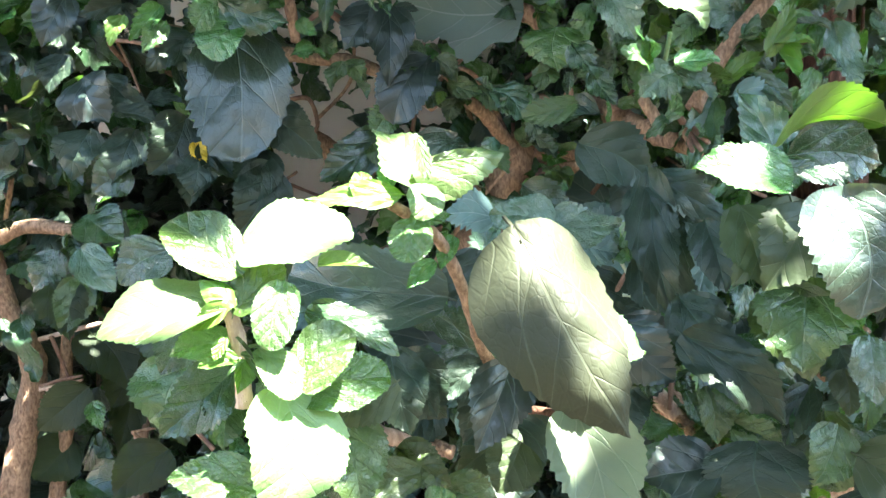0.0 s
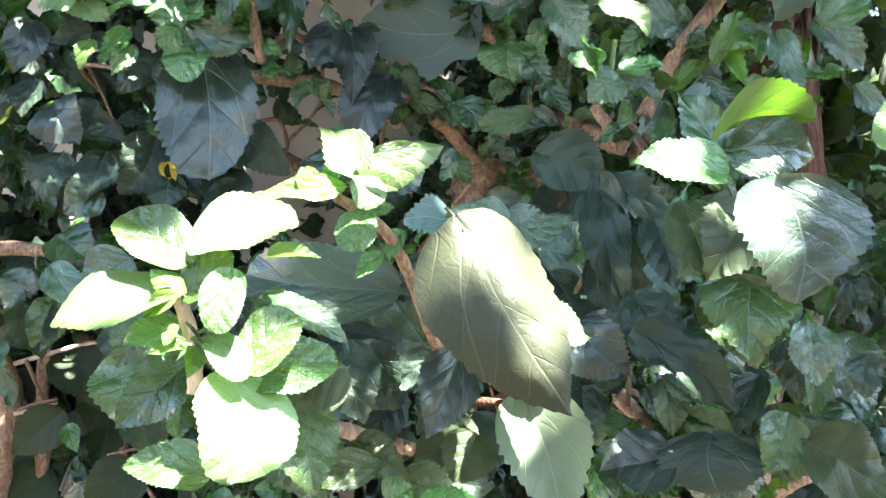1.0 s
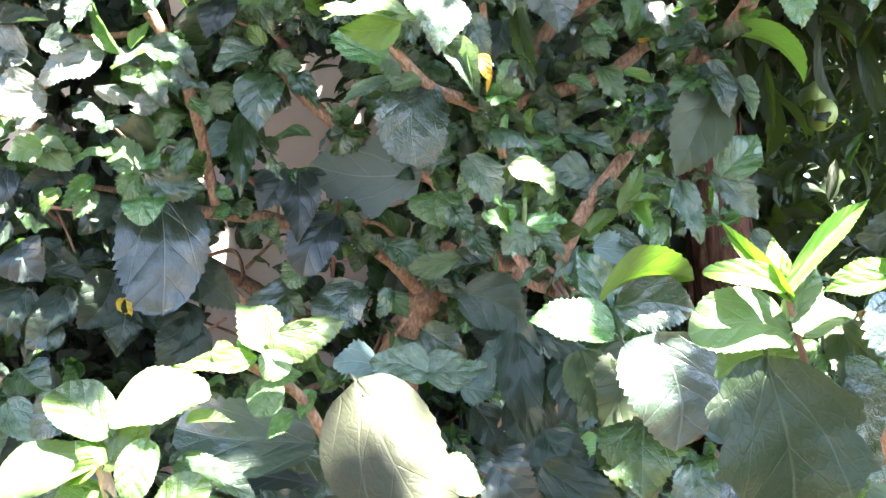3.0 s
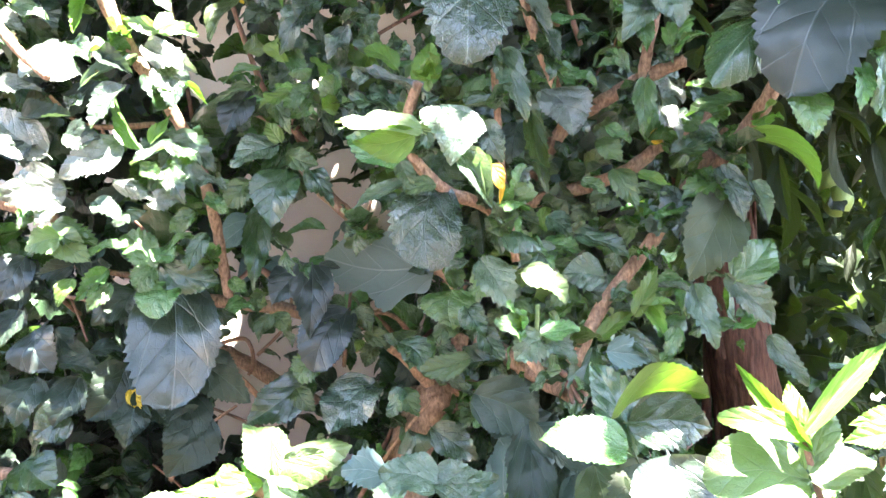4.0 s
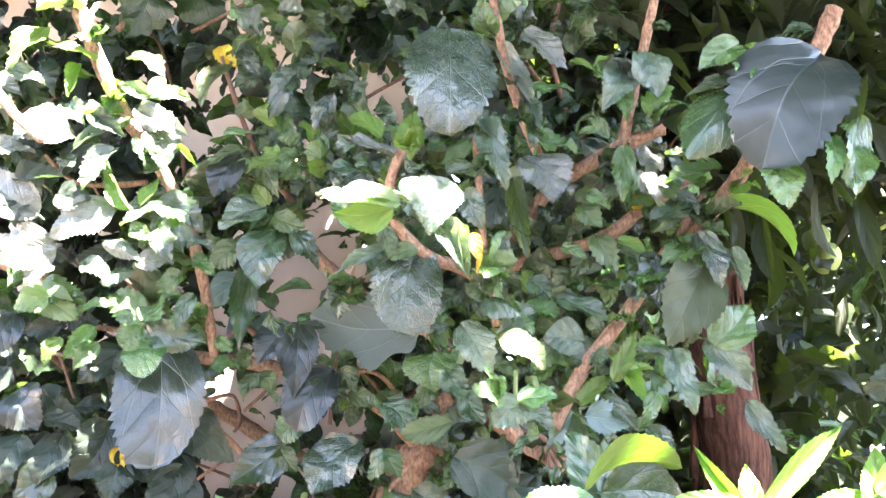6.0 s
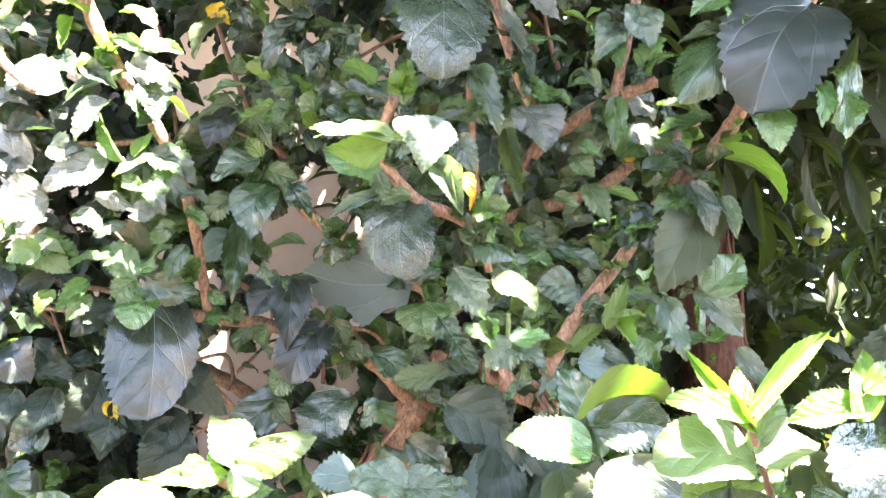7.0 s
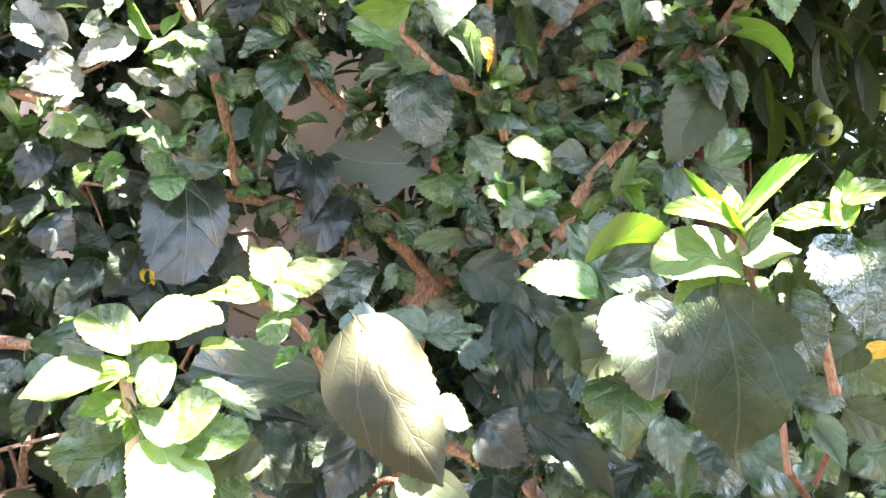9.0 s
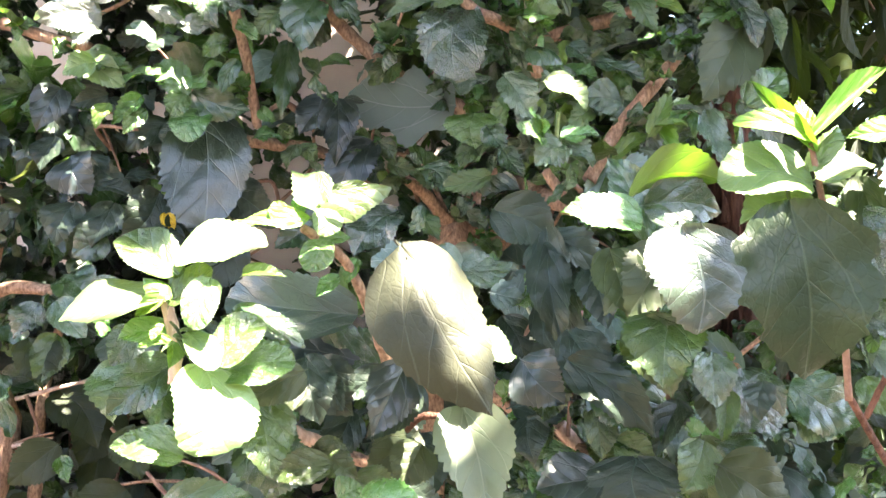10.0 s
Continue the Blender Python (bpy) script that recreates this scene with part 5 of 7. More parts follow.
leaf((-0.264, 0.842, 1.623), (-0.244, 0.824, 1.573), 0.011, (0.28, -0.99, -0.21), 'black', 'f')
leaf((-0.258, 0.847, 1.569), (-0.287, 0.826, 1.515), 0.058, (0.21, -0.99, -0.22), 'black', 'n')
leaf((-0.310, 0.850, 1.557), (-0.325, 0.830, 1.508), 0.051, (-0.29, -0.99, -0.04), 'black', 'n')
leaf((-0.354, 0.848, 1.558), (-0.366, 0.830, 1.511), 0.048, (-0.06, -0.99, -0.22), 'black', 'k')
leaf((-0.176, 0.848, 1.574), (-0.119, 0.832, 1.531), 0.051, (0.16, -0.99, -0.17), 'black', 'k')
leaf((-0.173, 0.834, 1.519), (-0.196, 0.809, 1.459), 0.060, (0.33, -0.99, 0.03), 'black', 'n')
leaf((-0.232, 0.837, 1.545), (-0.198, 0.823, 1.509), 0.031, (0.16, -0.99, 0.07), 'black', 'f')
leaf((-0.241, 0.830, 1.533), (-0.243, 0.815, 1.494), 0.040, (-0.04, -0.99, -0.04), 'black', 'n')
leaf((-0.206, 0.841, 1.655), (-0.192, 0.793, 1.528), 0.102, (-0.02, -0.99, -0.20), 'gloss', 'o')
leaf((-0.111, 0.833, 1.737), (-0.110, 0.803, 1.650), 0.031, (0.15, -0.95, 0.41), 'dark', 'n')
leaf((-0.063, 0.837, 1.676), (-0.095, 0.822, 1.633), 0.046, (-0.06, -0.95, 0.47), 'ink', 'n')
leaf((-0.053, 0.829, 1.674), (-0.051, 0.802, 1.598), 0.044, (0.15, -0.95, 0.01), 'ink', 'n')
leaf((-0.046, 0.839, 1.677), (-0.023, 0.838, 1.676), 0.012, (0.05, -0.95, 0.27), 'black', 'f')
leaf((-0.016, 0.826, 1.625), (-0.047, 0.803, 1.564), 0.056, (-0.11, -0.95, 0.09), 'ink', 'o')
leaf((-0.046, 0.832, 1.577), (-0.067, 0.823, 1.554), 0.032, (0.25, -0.95, 0.30), 'mid', 'o')
leaf((-0.068, 0.830, 1.544), (-0.049, 0.822, 1.521), 0.024, (0.07, -0.95, 0.25), 'shade', 'n')
leaf((-0.139, 0.823, 1.662), (-0.121, 0.819, 1.649), 0.016, (-0.16, -0.95, 0.03), 'mid', 'n')
leaf((-0.144, 0.824, 1.631), (-0.114, 0.824, 1.631), 0.029, (-0.19, -0.72, 0.74), 'mid', 'n')
leaf((-0.119, 0.835, 1.644), (-0.102, 0.831, 1.635), 0.019, (0.05, -0.95, 0.30), 'shade', 'k')
leaf((-0.099, 0.829, 1.623), (-0.109, 0.819, 1.596), 0.024, (-0.28, -0.95, 0.46), 'shade', 'n')
leaf((-0.095, 0.834, 1.624), (-0.075, 0.828, 1.606), 0.022, (-0.09, -0.95, 0.57), 'shade', 'k')
leaf((-0.141, 0.832, 1.608), (-0.154, 0.828, 1.597), 0.011, (0.01, -0.95, 0.32), 'shade', 'f')
leaf((-0.042, 0.834, 1.718), (-0.082, 0.832, 1.712), 0.017, (-0.07, -0.72, 0.67), 'mid', 'f')
leaf((-0.018, 0.837, 1.634), (-0.037, 0.838, 1.641), 0.015, (-0.17, -0.95, 0.23), 'shade', 'k')
leaf((-0.005, 0.826, 1.627), (0.014, 0.817, 1.603), 0.023, (-0.11, -0.95, 0.07), 'shade', 'k')
leaf((0.006, 0.824, 1.603), (0.037, 0.820, 1.593), 0.021, (0.15, -0.95, 0.04), 'shade', 'n')
leaf((0.000, 0.836, 1.596), (-0.005, 0.832, 1.584), 0.011, (0.12, -0.95, 0.33), 'young', 'n')
leaf((0.014, 0.841, 1.588), (0.005, 0.834, 1.567), 0.020, (-0.13, -0.95, 0.05), 'shade', 'n')
leaf((0.013, 0.829, 1.548), (-0.031, 0.809, 1.497), 0.062, (-0.33, -0.80, 0.21), 'sheen', 'k')
leaf((-0.128, 0.862, 1.734), (-0.164, 0.851, 1.703), 0.042, (-0.20, -0.95, 0.19), 'grey', 'n')
leaf((-0.059, 0.859, 1.554), (-0.123, 0.841, 1.508), 0.049, (-0.10, -0.95, 0.17), 'dark', 'n')
leaf((0.034, 0.873, 1.604), (0.060, 0.864, 1.579), 0.028, (0.18, -0.95, 0.39), 'shade', 'k')
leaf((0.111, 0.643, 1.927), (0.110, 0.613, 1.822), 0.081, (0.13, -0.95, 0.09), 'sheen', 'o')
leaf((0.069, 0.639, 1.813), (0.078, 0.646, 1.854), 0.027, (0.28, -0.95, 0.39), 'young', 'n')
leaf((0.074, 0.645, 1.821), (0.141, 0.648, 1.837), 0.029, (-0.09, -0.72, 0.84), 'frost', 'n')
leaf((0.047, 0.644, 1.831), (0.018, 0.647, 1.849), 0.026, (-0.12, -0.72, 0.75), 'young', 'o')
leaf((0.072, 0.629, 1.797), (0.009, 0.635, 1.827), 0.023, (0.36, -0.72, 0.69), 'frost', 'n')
leaf((0.003, 0.629, 1.861), (-0.011, 0.619, 1.828), 0.020, (0.01, -0.95, 0.31), 'sheen', 'k')
leaf((0.046, 0.631, 1.792), (0.020, 0.633, 1.808), 0.020, (-0.03, -0.72, 0.81), 'dark', 'k')
leaf((0.045, 0.634, 1.790), (-0.000, 0.635, 1.797), 0.023, (-0.16, -0.72, 0.66), 'dark', 'k')
leaf((0.041, 0.652, 1.777), (0.003, 0.654, 1.790), 0.034, (-0.12, -0.72, 0.67), 'sheen', 'k')
leaf((0.031, 0.631, 1.817), (0.006, 0.631, 1.814), 0.021, (0.01, -0.72, 0.49), 'silver', 'k')
leaf((0.050, 0.651, 1.745), (0.000, 0.656, 1.772), 0.032, (-0.29, -0.95, 0.48), 'mid', 'n')
leaf((0.125, 0.628, 1.772), (0.139, 0.619, 1.739), 0.025, (-0.22, -0.95, 0.30), 'sheen', 'k')
leaf((0.051, 0.646, 1.742), (0.062, 0.637, 1.716), 0.019, (0.03, -0.95, 0.25), 'shade', 'n')
leaf((0.080, 0.641, 1.723), (0.055, 0.638, 1.714), 0.017, (0.05, -0.95, 0.28), 'shade', 'n')
leaf((0.052, 0.649, 1.725), (0.009, 0.641, 1.701), 0.013, (-0.10, -0.95, 0.17), 'silver', 'f')
leaf((0.129, 0.650, 1.801), (0.107, 0.650, 1.800), 0.021, (-0.05, -0.95, 0.47), 'mid', 'o')
leaf((0.111, 0.644, 1.793), (0.149, 0.644, 1.791), 0.014, (0.03, -0.72, 0.68), 'silver', 'f')
leaf((0.143, 0.637, 1.841), (0.161, 0.617, 1.774), 0.027, (-0.04, -0.95, 0.28), 'silver', 'n')
leaf((0.156, 0.637, 1.816), (0.142, 0.632, 1.798), 0.016, (0.05, -0.95, 0.27), 'mid', 'n')
leaf((0.074, 0.545, 1.743), (0.007, 0.546, 1.747), 0.018, (0.07, -0.45, 0.67), 'fresh', 'n')
leaf((0.085, 0.549, 1.760), (0.094, 0.535, 1.715), 0.049, (0.25, -0.95, 0.24), 'silver', 'n')
leaf((0.103, 0.556, 1.726), (0.123, 0.542, 1.683), 0.022, (-0.07, -0.95, 0.15), 'silver', 'f')
leaf((0.119, 0.555, 1.723), (0.120, 0.544, 1.687), 0.009, (0.09, -0.95, 0.16), 'fresh', 'f')
leaf((0.079, 0.661, 1.723), (0.076, 0.636, 1.647), 0.064, (0.15, -0.95, 0.33), 'sheen', 'o')
leaf((0.137, 0.674, 1.700), (0.140, 0.662, 1.663), 0.022, (0.02, -0.95, 0.38), 'silver', 'n')
leaf((0.122, 0.662, 1.657), (0.146, 0.647, 1.614), 0.034, (-0.09, -0.95, 0.39), 'silver', 'n')
leaf((0.109, 0.675, 1.658), (0.088, 0.671, 1.647), 0.016, (-0.06, -0.72, 0.69), 'silver', 'n')
leaf((0.132, 0.664, 1.664), (0.160, 0.663, 1.659), 0.014, (-0.08, -0.72, 0.73), 'young', 'n')
leaf((0.117, 0.682, 1.691), (0.101, 0.674, 1.669), 0.020, (0.07, -0.95, 0.28), 'dark', 'n')
leaf((0.161, 0.715, 1.799), (0.154, 0.701, 1.752), 0.034, (-0.28, -0.95, 0.32), 'black', 'n')
leaf((0.176, 0.708, 1.803), (0.185, 0.683, 1.724), 0.021, (-0.12, -0.95, 0.30), 'shade', 'f')
leaf((0.096, 0.726, 1.636), (0.096, 0.714, 1.601), 0.053, (-0.06, -0.95, 0.15), 'mid', 'n')
leaf((0.194, 0.720, 1.675), (0.158, 0.713, 1.656), 0.029, (-0.04, -0.95, 0.38), 'dark', 'n')
leaf((0.188, 0.729, 1.681), (0.223, 0.727, 1.674), 0.026, (-0.18, -0.72, 0.52), 'mid', 'n')
leaf((0.156, 0.715, 1.641), (0.139, 0.708, 1.619), 0.024, (-0.06, -0.95, 0.22), 'silver', 'n')
leaf((0.109, 0.711, 1.619), (0.127, 0.701, 1.592), 0.026, (-0.02, -0.95, 0.28), 'dark', 'k')
leaf((0.238, 0.714, 1.648), (0.201, 0.715, 1.651), 0.038, (0.17, -0.95, 0.13), 'silver', 'n')
leaf((0.245, 0.721, 1.649), (0.238, 0.708, 1.614), 0.034, (0.01, -0.95, 0.37), 'silver', 'k')
leaf((0.218, 0.722, 1.691), (0.267, 0.715, 1.669), 0.026, (0.00, -0.72, 0.57), 'dark', 'n')
leaf((0.109, 0.710, 1.572), (0.066, 0.706, 1.561), 0.023, (0.19, -0.95, 0.26), 'shade', 'o')
leaf((0.125, 0.713, 1.598), (0.143, 0.703, 1.571), 0.024, (0.15, -0.95, 0.22), 'dark', 'n')
leaf((0.211, 0.718, 1.641), (0.187, 0.710, 1.619), 0.024, (0.28, -0.95, 0.49), 'shade', 'n')
leaf((0.193, 0.732, 1.709), (0.214, 0.725, 1.688), 0.027, (0.15, -0.95, 0.23), 'dark', 'n')
leaf((0.231, 0.723, 1.719), (0.212, 0.715, 1.695), 0.024, (-0.10, -0.95, 0.36), 'shade', 'k')
leaf((0.158, 0.728, 1.692), (0.174, 0.722, 1.674), 0.020, (-0.07, -0.95, 0.16), 'shade', 'n')
leaf((0.154, 0.614, 1.639), (0.188, 0.607, 1.616), 0.029, (0.09, -0.72, 0.66), 'fresh', 'n')
leaf((0.167, 0.608, 1.589), (0.198, 0.609, 1.594), 0.023, (0.18, -0.72, 0.79), 'mid', 'n')
leaf((0.169, 0.631, 1.587), (0.146, 0.625, 1.569), 0.033, (-0.06, -0.95, 0.19), 'silver', 'n')
leaf((0.169, 0.613, 1.587), (0.192, 0.604, 1.563), 0.025, (0.22, -0.95, 0.58), 'silver', 'n')
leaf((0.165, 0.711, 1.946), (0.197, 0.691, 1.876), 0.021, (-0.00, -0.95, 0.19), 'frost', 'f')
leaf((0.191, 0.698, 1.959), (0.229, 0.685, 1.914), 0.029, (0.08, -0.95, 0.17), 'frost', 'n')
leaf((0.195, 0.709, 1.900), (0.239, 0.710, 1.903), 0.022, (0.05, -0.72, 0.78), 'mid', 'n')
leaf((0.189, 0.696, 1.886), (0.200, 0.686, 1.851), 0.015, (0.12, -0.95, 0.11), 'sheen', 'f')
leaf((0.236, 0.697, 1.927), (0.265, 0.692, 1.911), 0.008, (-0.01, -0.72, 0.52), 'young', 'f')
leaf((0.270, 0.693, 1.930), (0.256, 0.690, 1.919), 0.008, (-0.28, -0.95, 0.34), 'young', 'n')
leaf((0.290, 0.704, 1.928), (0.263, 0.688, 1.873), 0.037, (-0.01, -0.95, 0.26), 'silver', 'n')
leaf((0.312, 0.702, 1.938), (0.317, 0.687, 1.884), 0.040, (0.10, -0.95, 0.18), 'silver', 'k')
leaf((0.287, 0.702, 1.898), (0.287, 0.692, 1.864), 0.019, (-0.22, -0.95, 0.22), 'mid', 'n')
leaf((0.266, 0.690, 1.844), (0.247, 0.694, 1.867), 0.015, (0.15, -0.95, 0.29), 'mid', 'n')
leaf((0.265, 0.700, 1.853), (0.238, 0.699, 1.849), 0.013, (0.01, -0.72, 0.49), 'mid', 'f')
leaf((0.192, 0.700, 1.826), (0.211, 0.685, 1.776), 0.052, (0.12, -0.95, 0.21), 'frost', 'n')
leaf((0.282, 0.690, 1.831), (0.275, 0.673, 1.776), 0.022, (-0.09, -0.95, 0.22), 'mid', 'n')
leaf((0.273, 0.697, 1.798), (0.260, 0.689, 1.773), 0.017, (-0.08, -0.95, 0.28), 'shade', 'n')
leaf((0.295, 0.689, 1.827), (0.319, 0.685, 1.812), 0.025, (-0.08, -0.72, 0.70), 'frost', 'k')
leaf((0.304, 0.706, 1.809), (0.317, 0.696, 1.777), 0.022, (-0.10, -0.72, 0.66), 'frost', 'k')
leaf((0.314, 0.710, 1.804), (0.333, 0.709, 1.801), 0.018, (-0.25, -0.72, 0.66), 'silver', 'n')
leaf((0.362, 0.689, 1.818), (0.322, 0.691, 1.828), 0.016, (0.11, -0.72, 0.51), 'mid', 'f')
leaf((0.380, 0.710, 1.818), (0.325, 0.706, 1.805), 0.026, (-0.06, -0.72, 0.63), 'mid', 'n')
leaf((0.239, 0.699, 1.777), (0.257, 0.691, 1.753), 0.025, (0.09, -0.95, 0.17), 'shade', 'n')
leaf((0.245, 0.695, 1.789), (0.266, 0.689, 1.772), 0.016, (0.16, -0.95, 0.30), 'mid', 'n')
leaf((0.310, 0.698, 1.764), (0.355, 0.701, 1.779), 0.025, (0.30, -0.72, 0.66), 'dark', 'n')
leaf((0.252, 0.697, 1.746), (0.269, 0.684, 1.704), 0.025, (-0.07, -0.95, 0.20), 'shade', 'n')
leaf((0.277, 0.704, 1.745), (0.303, 0.700, 1.733), 0.013, (-0.09, -0.95, 0.26), 'young', 'n')
leaf((0.311, 0.706, 1.730), (0.308, 0.687, 1.672), 0.043, (0.11, -0.95, 0.50), 'sheen', 'k')
leaf((0.362, 0.706, 1.741), (0.315, 0.699, 1.718), 0.030, (-0.04, -0.72, 0.72), 'mid', 'n')
leaf((0.354, 0.701, 1.747), (0.368, 0.684, 1.696), 0.028, (0.02, -0.95, 0.48), 'sheen', 'n')
leaf((0.381, 0.695, 1.731), (0.389, 0.683, 1.692), 0.018, (-0.06, -0.95, 0.43), 'silver', 'f')
leaf((0.334, 0.691, 1.787), (0.350, 0.684, 1.766), 0.017, (0.01, -0.95, 0.44), 'dark', 'n')
leaf((0.220, 0.690, 1.735), (0.241, 0.686, 1.723), 0.016, (0.21, -0.95, 0.20), 'mid', 'n')
leaf((0.245, 0.703, 1.729), (0.228, 0.695, 1.706), 0.020, (-0.13, -0.95, 0.13), 'shade', 'n')
leaf((0.213, 0.809, 1.778), (0.238, 0.812, 1.796), 0.022, (0.01, -0.95, 0.24), 'grey', 'c')
leaf((0.203, 0.795, 1.776), (0.244, 0.786, 1.748), 0.029, (-0.10, -0.95, 0.12), 'grey', 'n')
leaf((0.191, 0.795, 1.789), (0.165, 0.784, 1.755), 0.029, (0.26, -0.95, 0.19), 'shade', 'n')
leaf((0.237, 0.810, 1.811), (0.205, 0.807, 1.804), 0.026, (-0.13, -0.95, 0.17), 'dark', 'n')
leaf((0.375, 0.616, 1.865), (0.315, 0.596, 1.796), 0.060, (-0.12, -0.95, 0.29), 'dark', 'c')
leaf((0.377, 0.614, 1.866), (0.321, 0.612, 1.858), 0.014, (0.01, -0.72, 0.73), 'silver', 'f')
leaf((0.446, 0.618, 1.894), (0.377, 0.587, 1.785), 0.102, (-0.09, -0.95, 0.21), 'ink', 'o')
leaf((0.365, 0.598, 1.898), (0.327, 0.590, 1.869), 0.031, (-0.05, -0.95, 0.29), 'mid', 'n')
leaf((0.375, 0.609, 1.892), (0.367, 0.599, 1.857), 0.022, (-0.00, -0.95, 0.34), 'mid', 'n')
leaf((0.383, 0.620, 1.907), (0.404, 0.613, 1.883), 0.008, (0.27, -0.95, 0.21), 'young', 'f')
leaf((0.371, 0.610, 1.879), (0.362, 0.606, 1.862), 0.010, (-0.01, -0.95, 0.28), 'young', 'n')
leaf((0.398, 0.612, 1.796), (0.399, 0.598, 1.750), 0.040, (-0.04, -0.95, 0.46), 'mid', 'k')
leaf((0.473, 0.615, 1.831), (0.453, 0.592, 1.755), 0.035, (0.18, -0.95, 0.25), 'mid', 'k')
leaf((0.443, 0.600, 1.811), (0.432, 0.587, 1.768), 0.021, (0.03, -0.95, 0.32), 'mid', 'n')
leaf((0.263, 0.690, 1.611), (0.287, 0.699, 1.656), 0.017, (-0.03, -0.95, 0.16), 'young', 'n')
leaf((0.265, 0.709, 1.629), (0.293, 0.693, 1.584), 0.019, (-0.02, -0.95, 0.32), 'young', 'f')
leaf((0.269, 0.689, 1.617), (0.300, 0.690, 1.620), 0.013, (0.01, -0.72, 0.77), 'young', 'f')
leaf((0.231, 0.697, 1.590), (0.265, 0.702, 1.615), 0.017, (-0.06, -0.95, 0.53), 'young', 'n')
leaf((0.313, 0.695, 1.631), (0.283, 0.696, 1.636), 0.011, (0.14, -0.72, 0.60), 'silver', 'f')
leaf((0.326, 0.712, 1.635), (0.337, 0.692, 1.578), 0.028, (-0.04, -0.95, 0.19), 'silver', 'n')
leaf((0.357, 0.704, 1.645), (0.390, 0.688, 1.599), 0.031, (-0.14, -0.80, 0.23), 'silver', 'n')
leaf((0.363, 0.698, 1.644), (0.400, 0.706, 1.683), 0.042, (-0.01, -0.95, 0.36), 'mid', 'n')
leaf((0.358, 0.709, 1.718), (0.310, 0.682, 1.640), 0.063, (0.13, -0.95, 0.19), 'dusk', 'n')
leaf((0.237, 0.689, 1.576), (0.275, 0.687, 1.570), 0.030, (0.23, -0.95, 0.19), 'grey', 'n')
leaf((0.253, 0.694, 1.592), (0.282, 0.684, 1.564), 0.018, (0.12, -0.95, 0.15), 'dark', 'n')
leaf((0.286, 0.711, 1.564), (0.306, 0.713, 1.576), 0.013, (-0.11, -0.95, 0.38), 'mid', 'n')
leaf((0.300, 0.693, 1.596), (0.286, 0.684, 1.570), 0.017, (-0.01, -0.95, 0.09), 'mid', 'k')
leaf((0.297, 0.707, 1.565), (0.317, 0.697, 1.539), 0.023, (-0.04, -0.95, 0.22), 'dark', 'n')
leaf((0.225, 0.710, 1.576), (0.201, 0.689, 1.519), 0.028, (-0.22, -0.95, 0.25), 'dark', 'f')
leaf((0.388, 0.696, 1.586), (0.413, 0.680, 1.543), 0.022, (-0.06, -0.95, 0.13), 'silver', 'n')
leaf((0.150, 0.795, 1.545), (0.181, 0.782, 1.511), 0.038, (-0.08, -0.95, 0.28), 'black', 'n')
leaf((0.197, 0.798, 1.514), (0.162, 0.778, 1.464), 0.048, (-0.01, -0.95, 0.22), 'black', 'n')
leaf((0.078, 0.791, 1.503), (0.121, 0.780, 1.475), 0.035, (-0.18, -0.95, 0.25), 'dark', 'n')
leaf((0.043, 0.808, 1.543), (0.061, 0.797, 1.515), 0.026, (0.34, -0.95, 0.46), 'shade', 'n')

# places that the sun reaches
fleck(-0.287, 0.749, 1.960, 0.022)
fleck(-0.361, 0.764, 1.928, 0.015)
fleck(-0.310, 0.750, 1.873, 0.023)
fleck(-0.342, 0.750, 1.853, 0.018)
fleck(-0.349, 0.768, 1.812, 0.029)
fleck(-0.270, 0.758, 1.778, 0.025)
fleck(-0.332, 0.762, 1.746, 0.024)
fleck(-0.308, 0.757, 1.720, 0.014)
fleck(-0.223, 0.757, 1.922, 0.014)
fleck(-0.184, 0.764, 1.916, 0.016)
fleck(-0.197, 0.750, 1.924, 0.009)
fleck(-0.191, 0.758, 1.886, 0.023)
fleck(-0.224, 0.757, 1.747, 0.018)
fleck(-0.188, 0.758, 1.734, 0.014)
fleck(-0.229, 0.771, 1.724, 0.014)
fleck(-0.248, 0.761, 1.727, 0.013)
fleck(-0.305, 0.802, 1.698, 0.024)
fleck(-0.328, 0.786, 1.698, 0.014)
fleck(0.041, 0.546, 1.745, 0.026)
fleck(0.119, 0.550, 1.705, 0.014)
fleck(0.171, 0.611, 1.627, 0.016)
fleck(0.307, 0.687, 1.820, 0.011)
fleck(0.310, 0.701, 1.793, 0.014)
fleck(0.324, 0.710, 1.802, 0.008)
fleck(-0.335, 0.760, 1.869, 0.050)
fleck(-0.336, 0.760, 1.802, 0.055)
fleck(-0.330, 0.770, 1.744, 0.055)
fleck(-0.274, 0.770, 1.779, 0.050)
fleck(-0.317, 0.800, 1.694, 0.050)
fleck(-0.356, 0.760, 1.844, 0.050)
fleck(-0.361, 0.760, 1.906, 0.035)
fleck(-0.201, 0.760, 1.918, 0.040)
fleck(-0.193, 0.760, 1.887, 0.030)
fleck(-0.225, 0.770, 1.743, 0.040)
fleck(-0.190, 0.770, 1.737, 0.025)
fleck(-0.284, 0.750, 1.971, 0.030)
fleck(-0.384, 1.750, 1.625, 0.010)
fleck(-0.364, 1.750, 1.589, 0.008)
fleck(-0.385, 1.750, 1.662, 0.006)
fleck(-0.212, 1.750, 1.897, 0.004)
fleck(0.093, 0.465, 1.415, 0.020)
fleck(0.092, 0.422, 1.420, 0.018)
fleck(0.025, 0.425, 1.471, 0.012)
fleck(0.041, 0.420, 1.468, 0.014)
fleck(0.058, 0.420, 1.462, 0.014)
fleck(0.073, 0.415, 1.446, 0.012)
fleck(0.084, 0.410, 1.427, 0.011)
fleck(0.091, 0.410, 1.413, 0.010)
fleck(0.155, 0.570, 1.295, 0.014)
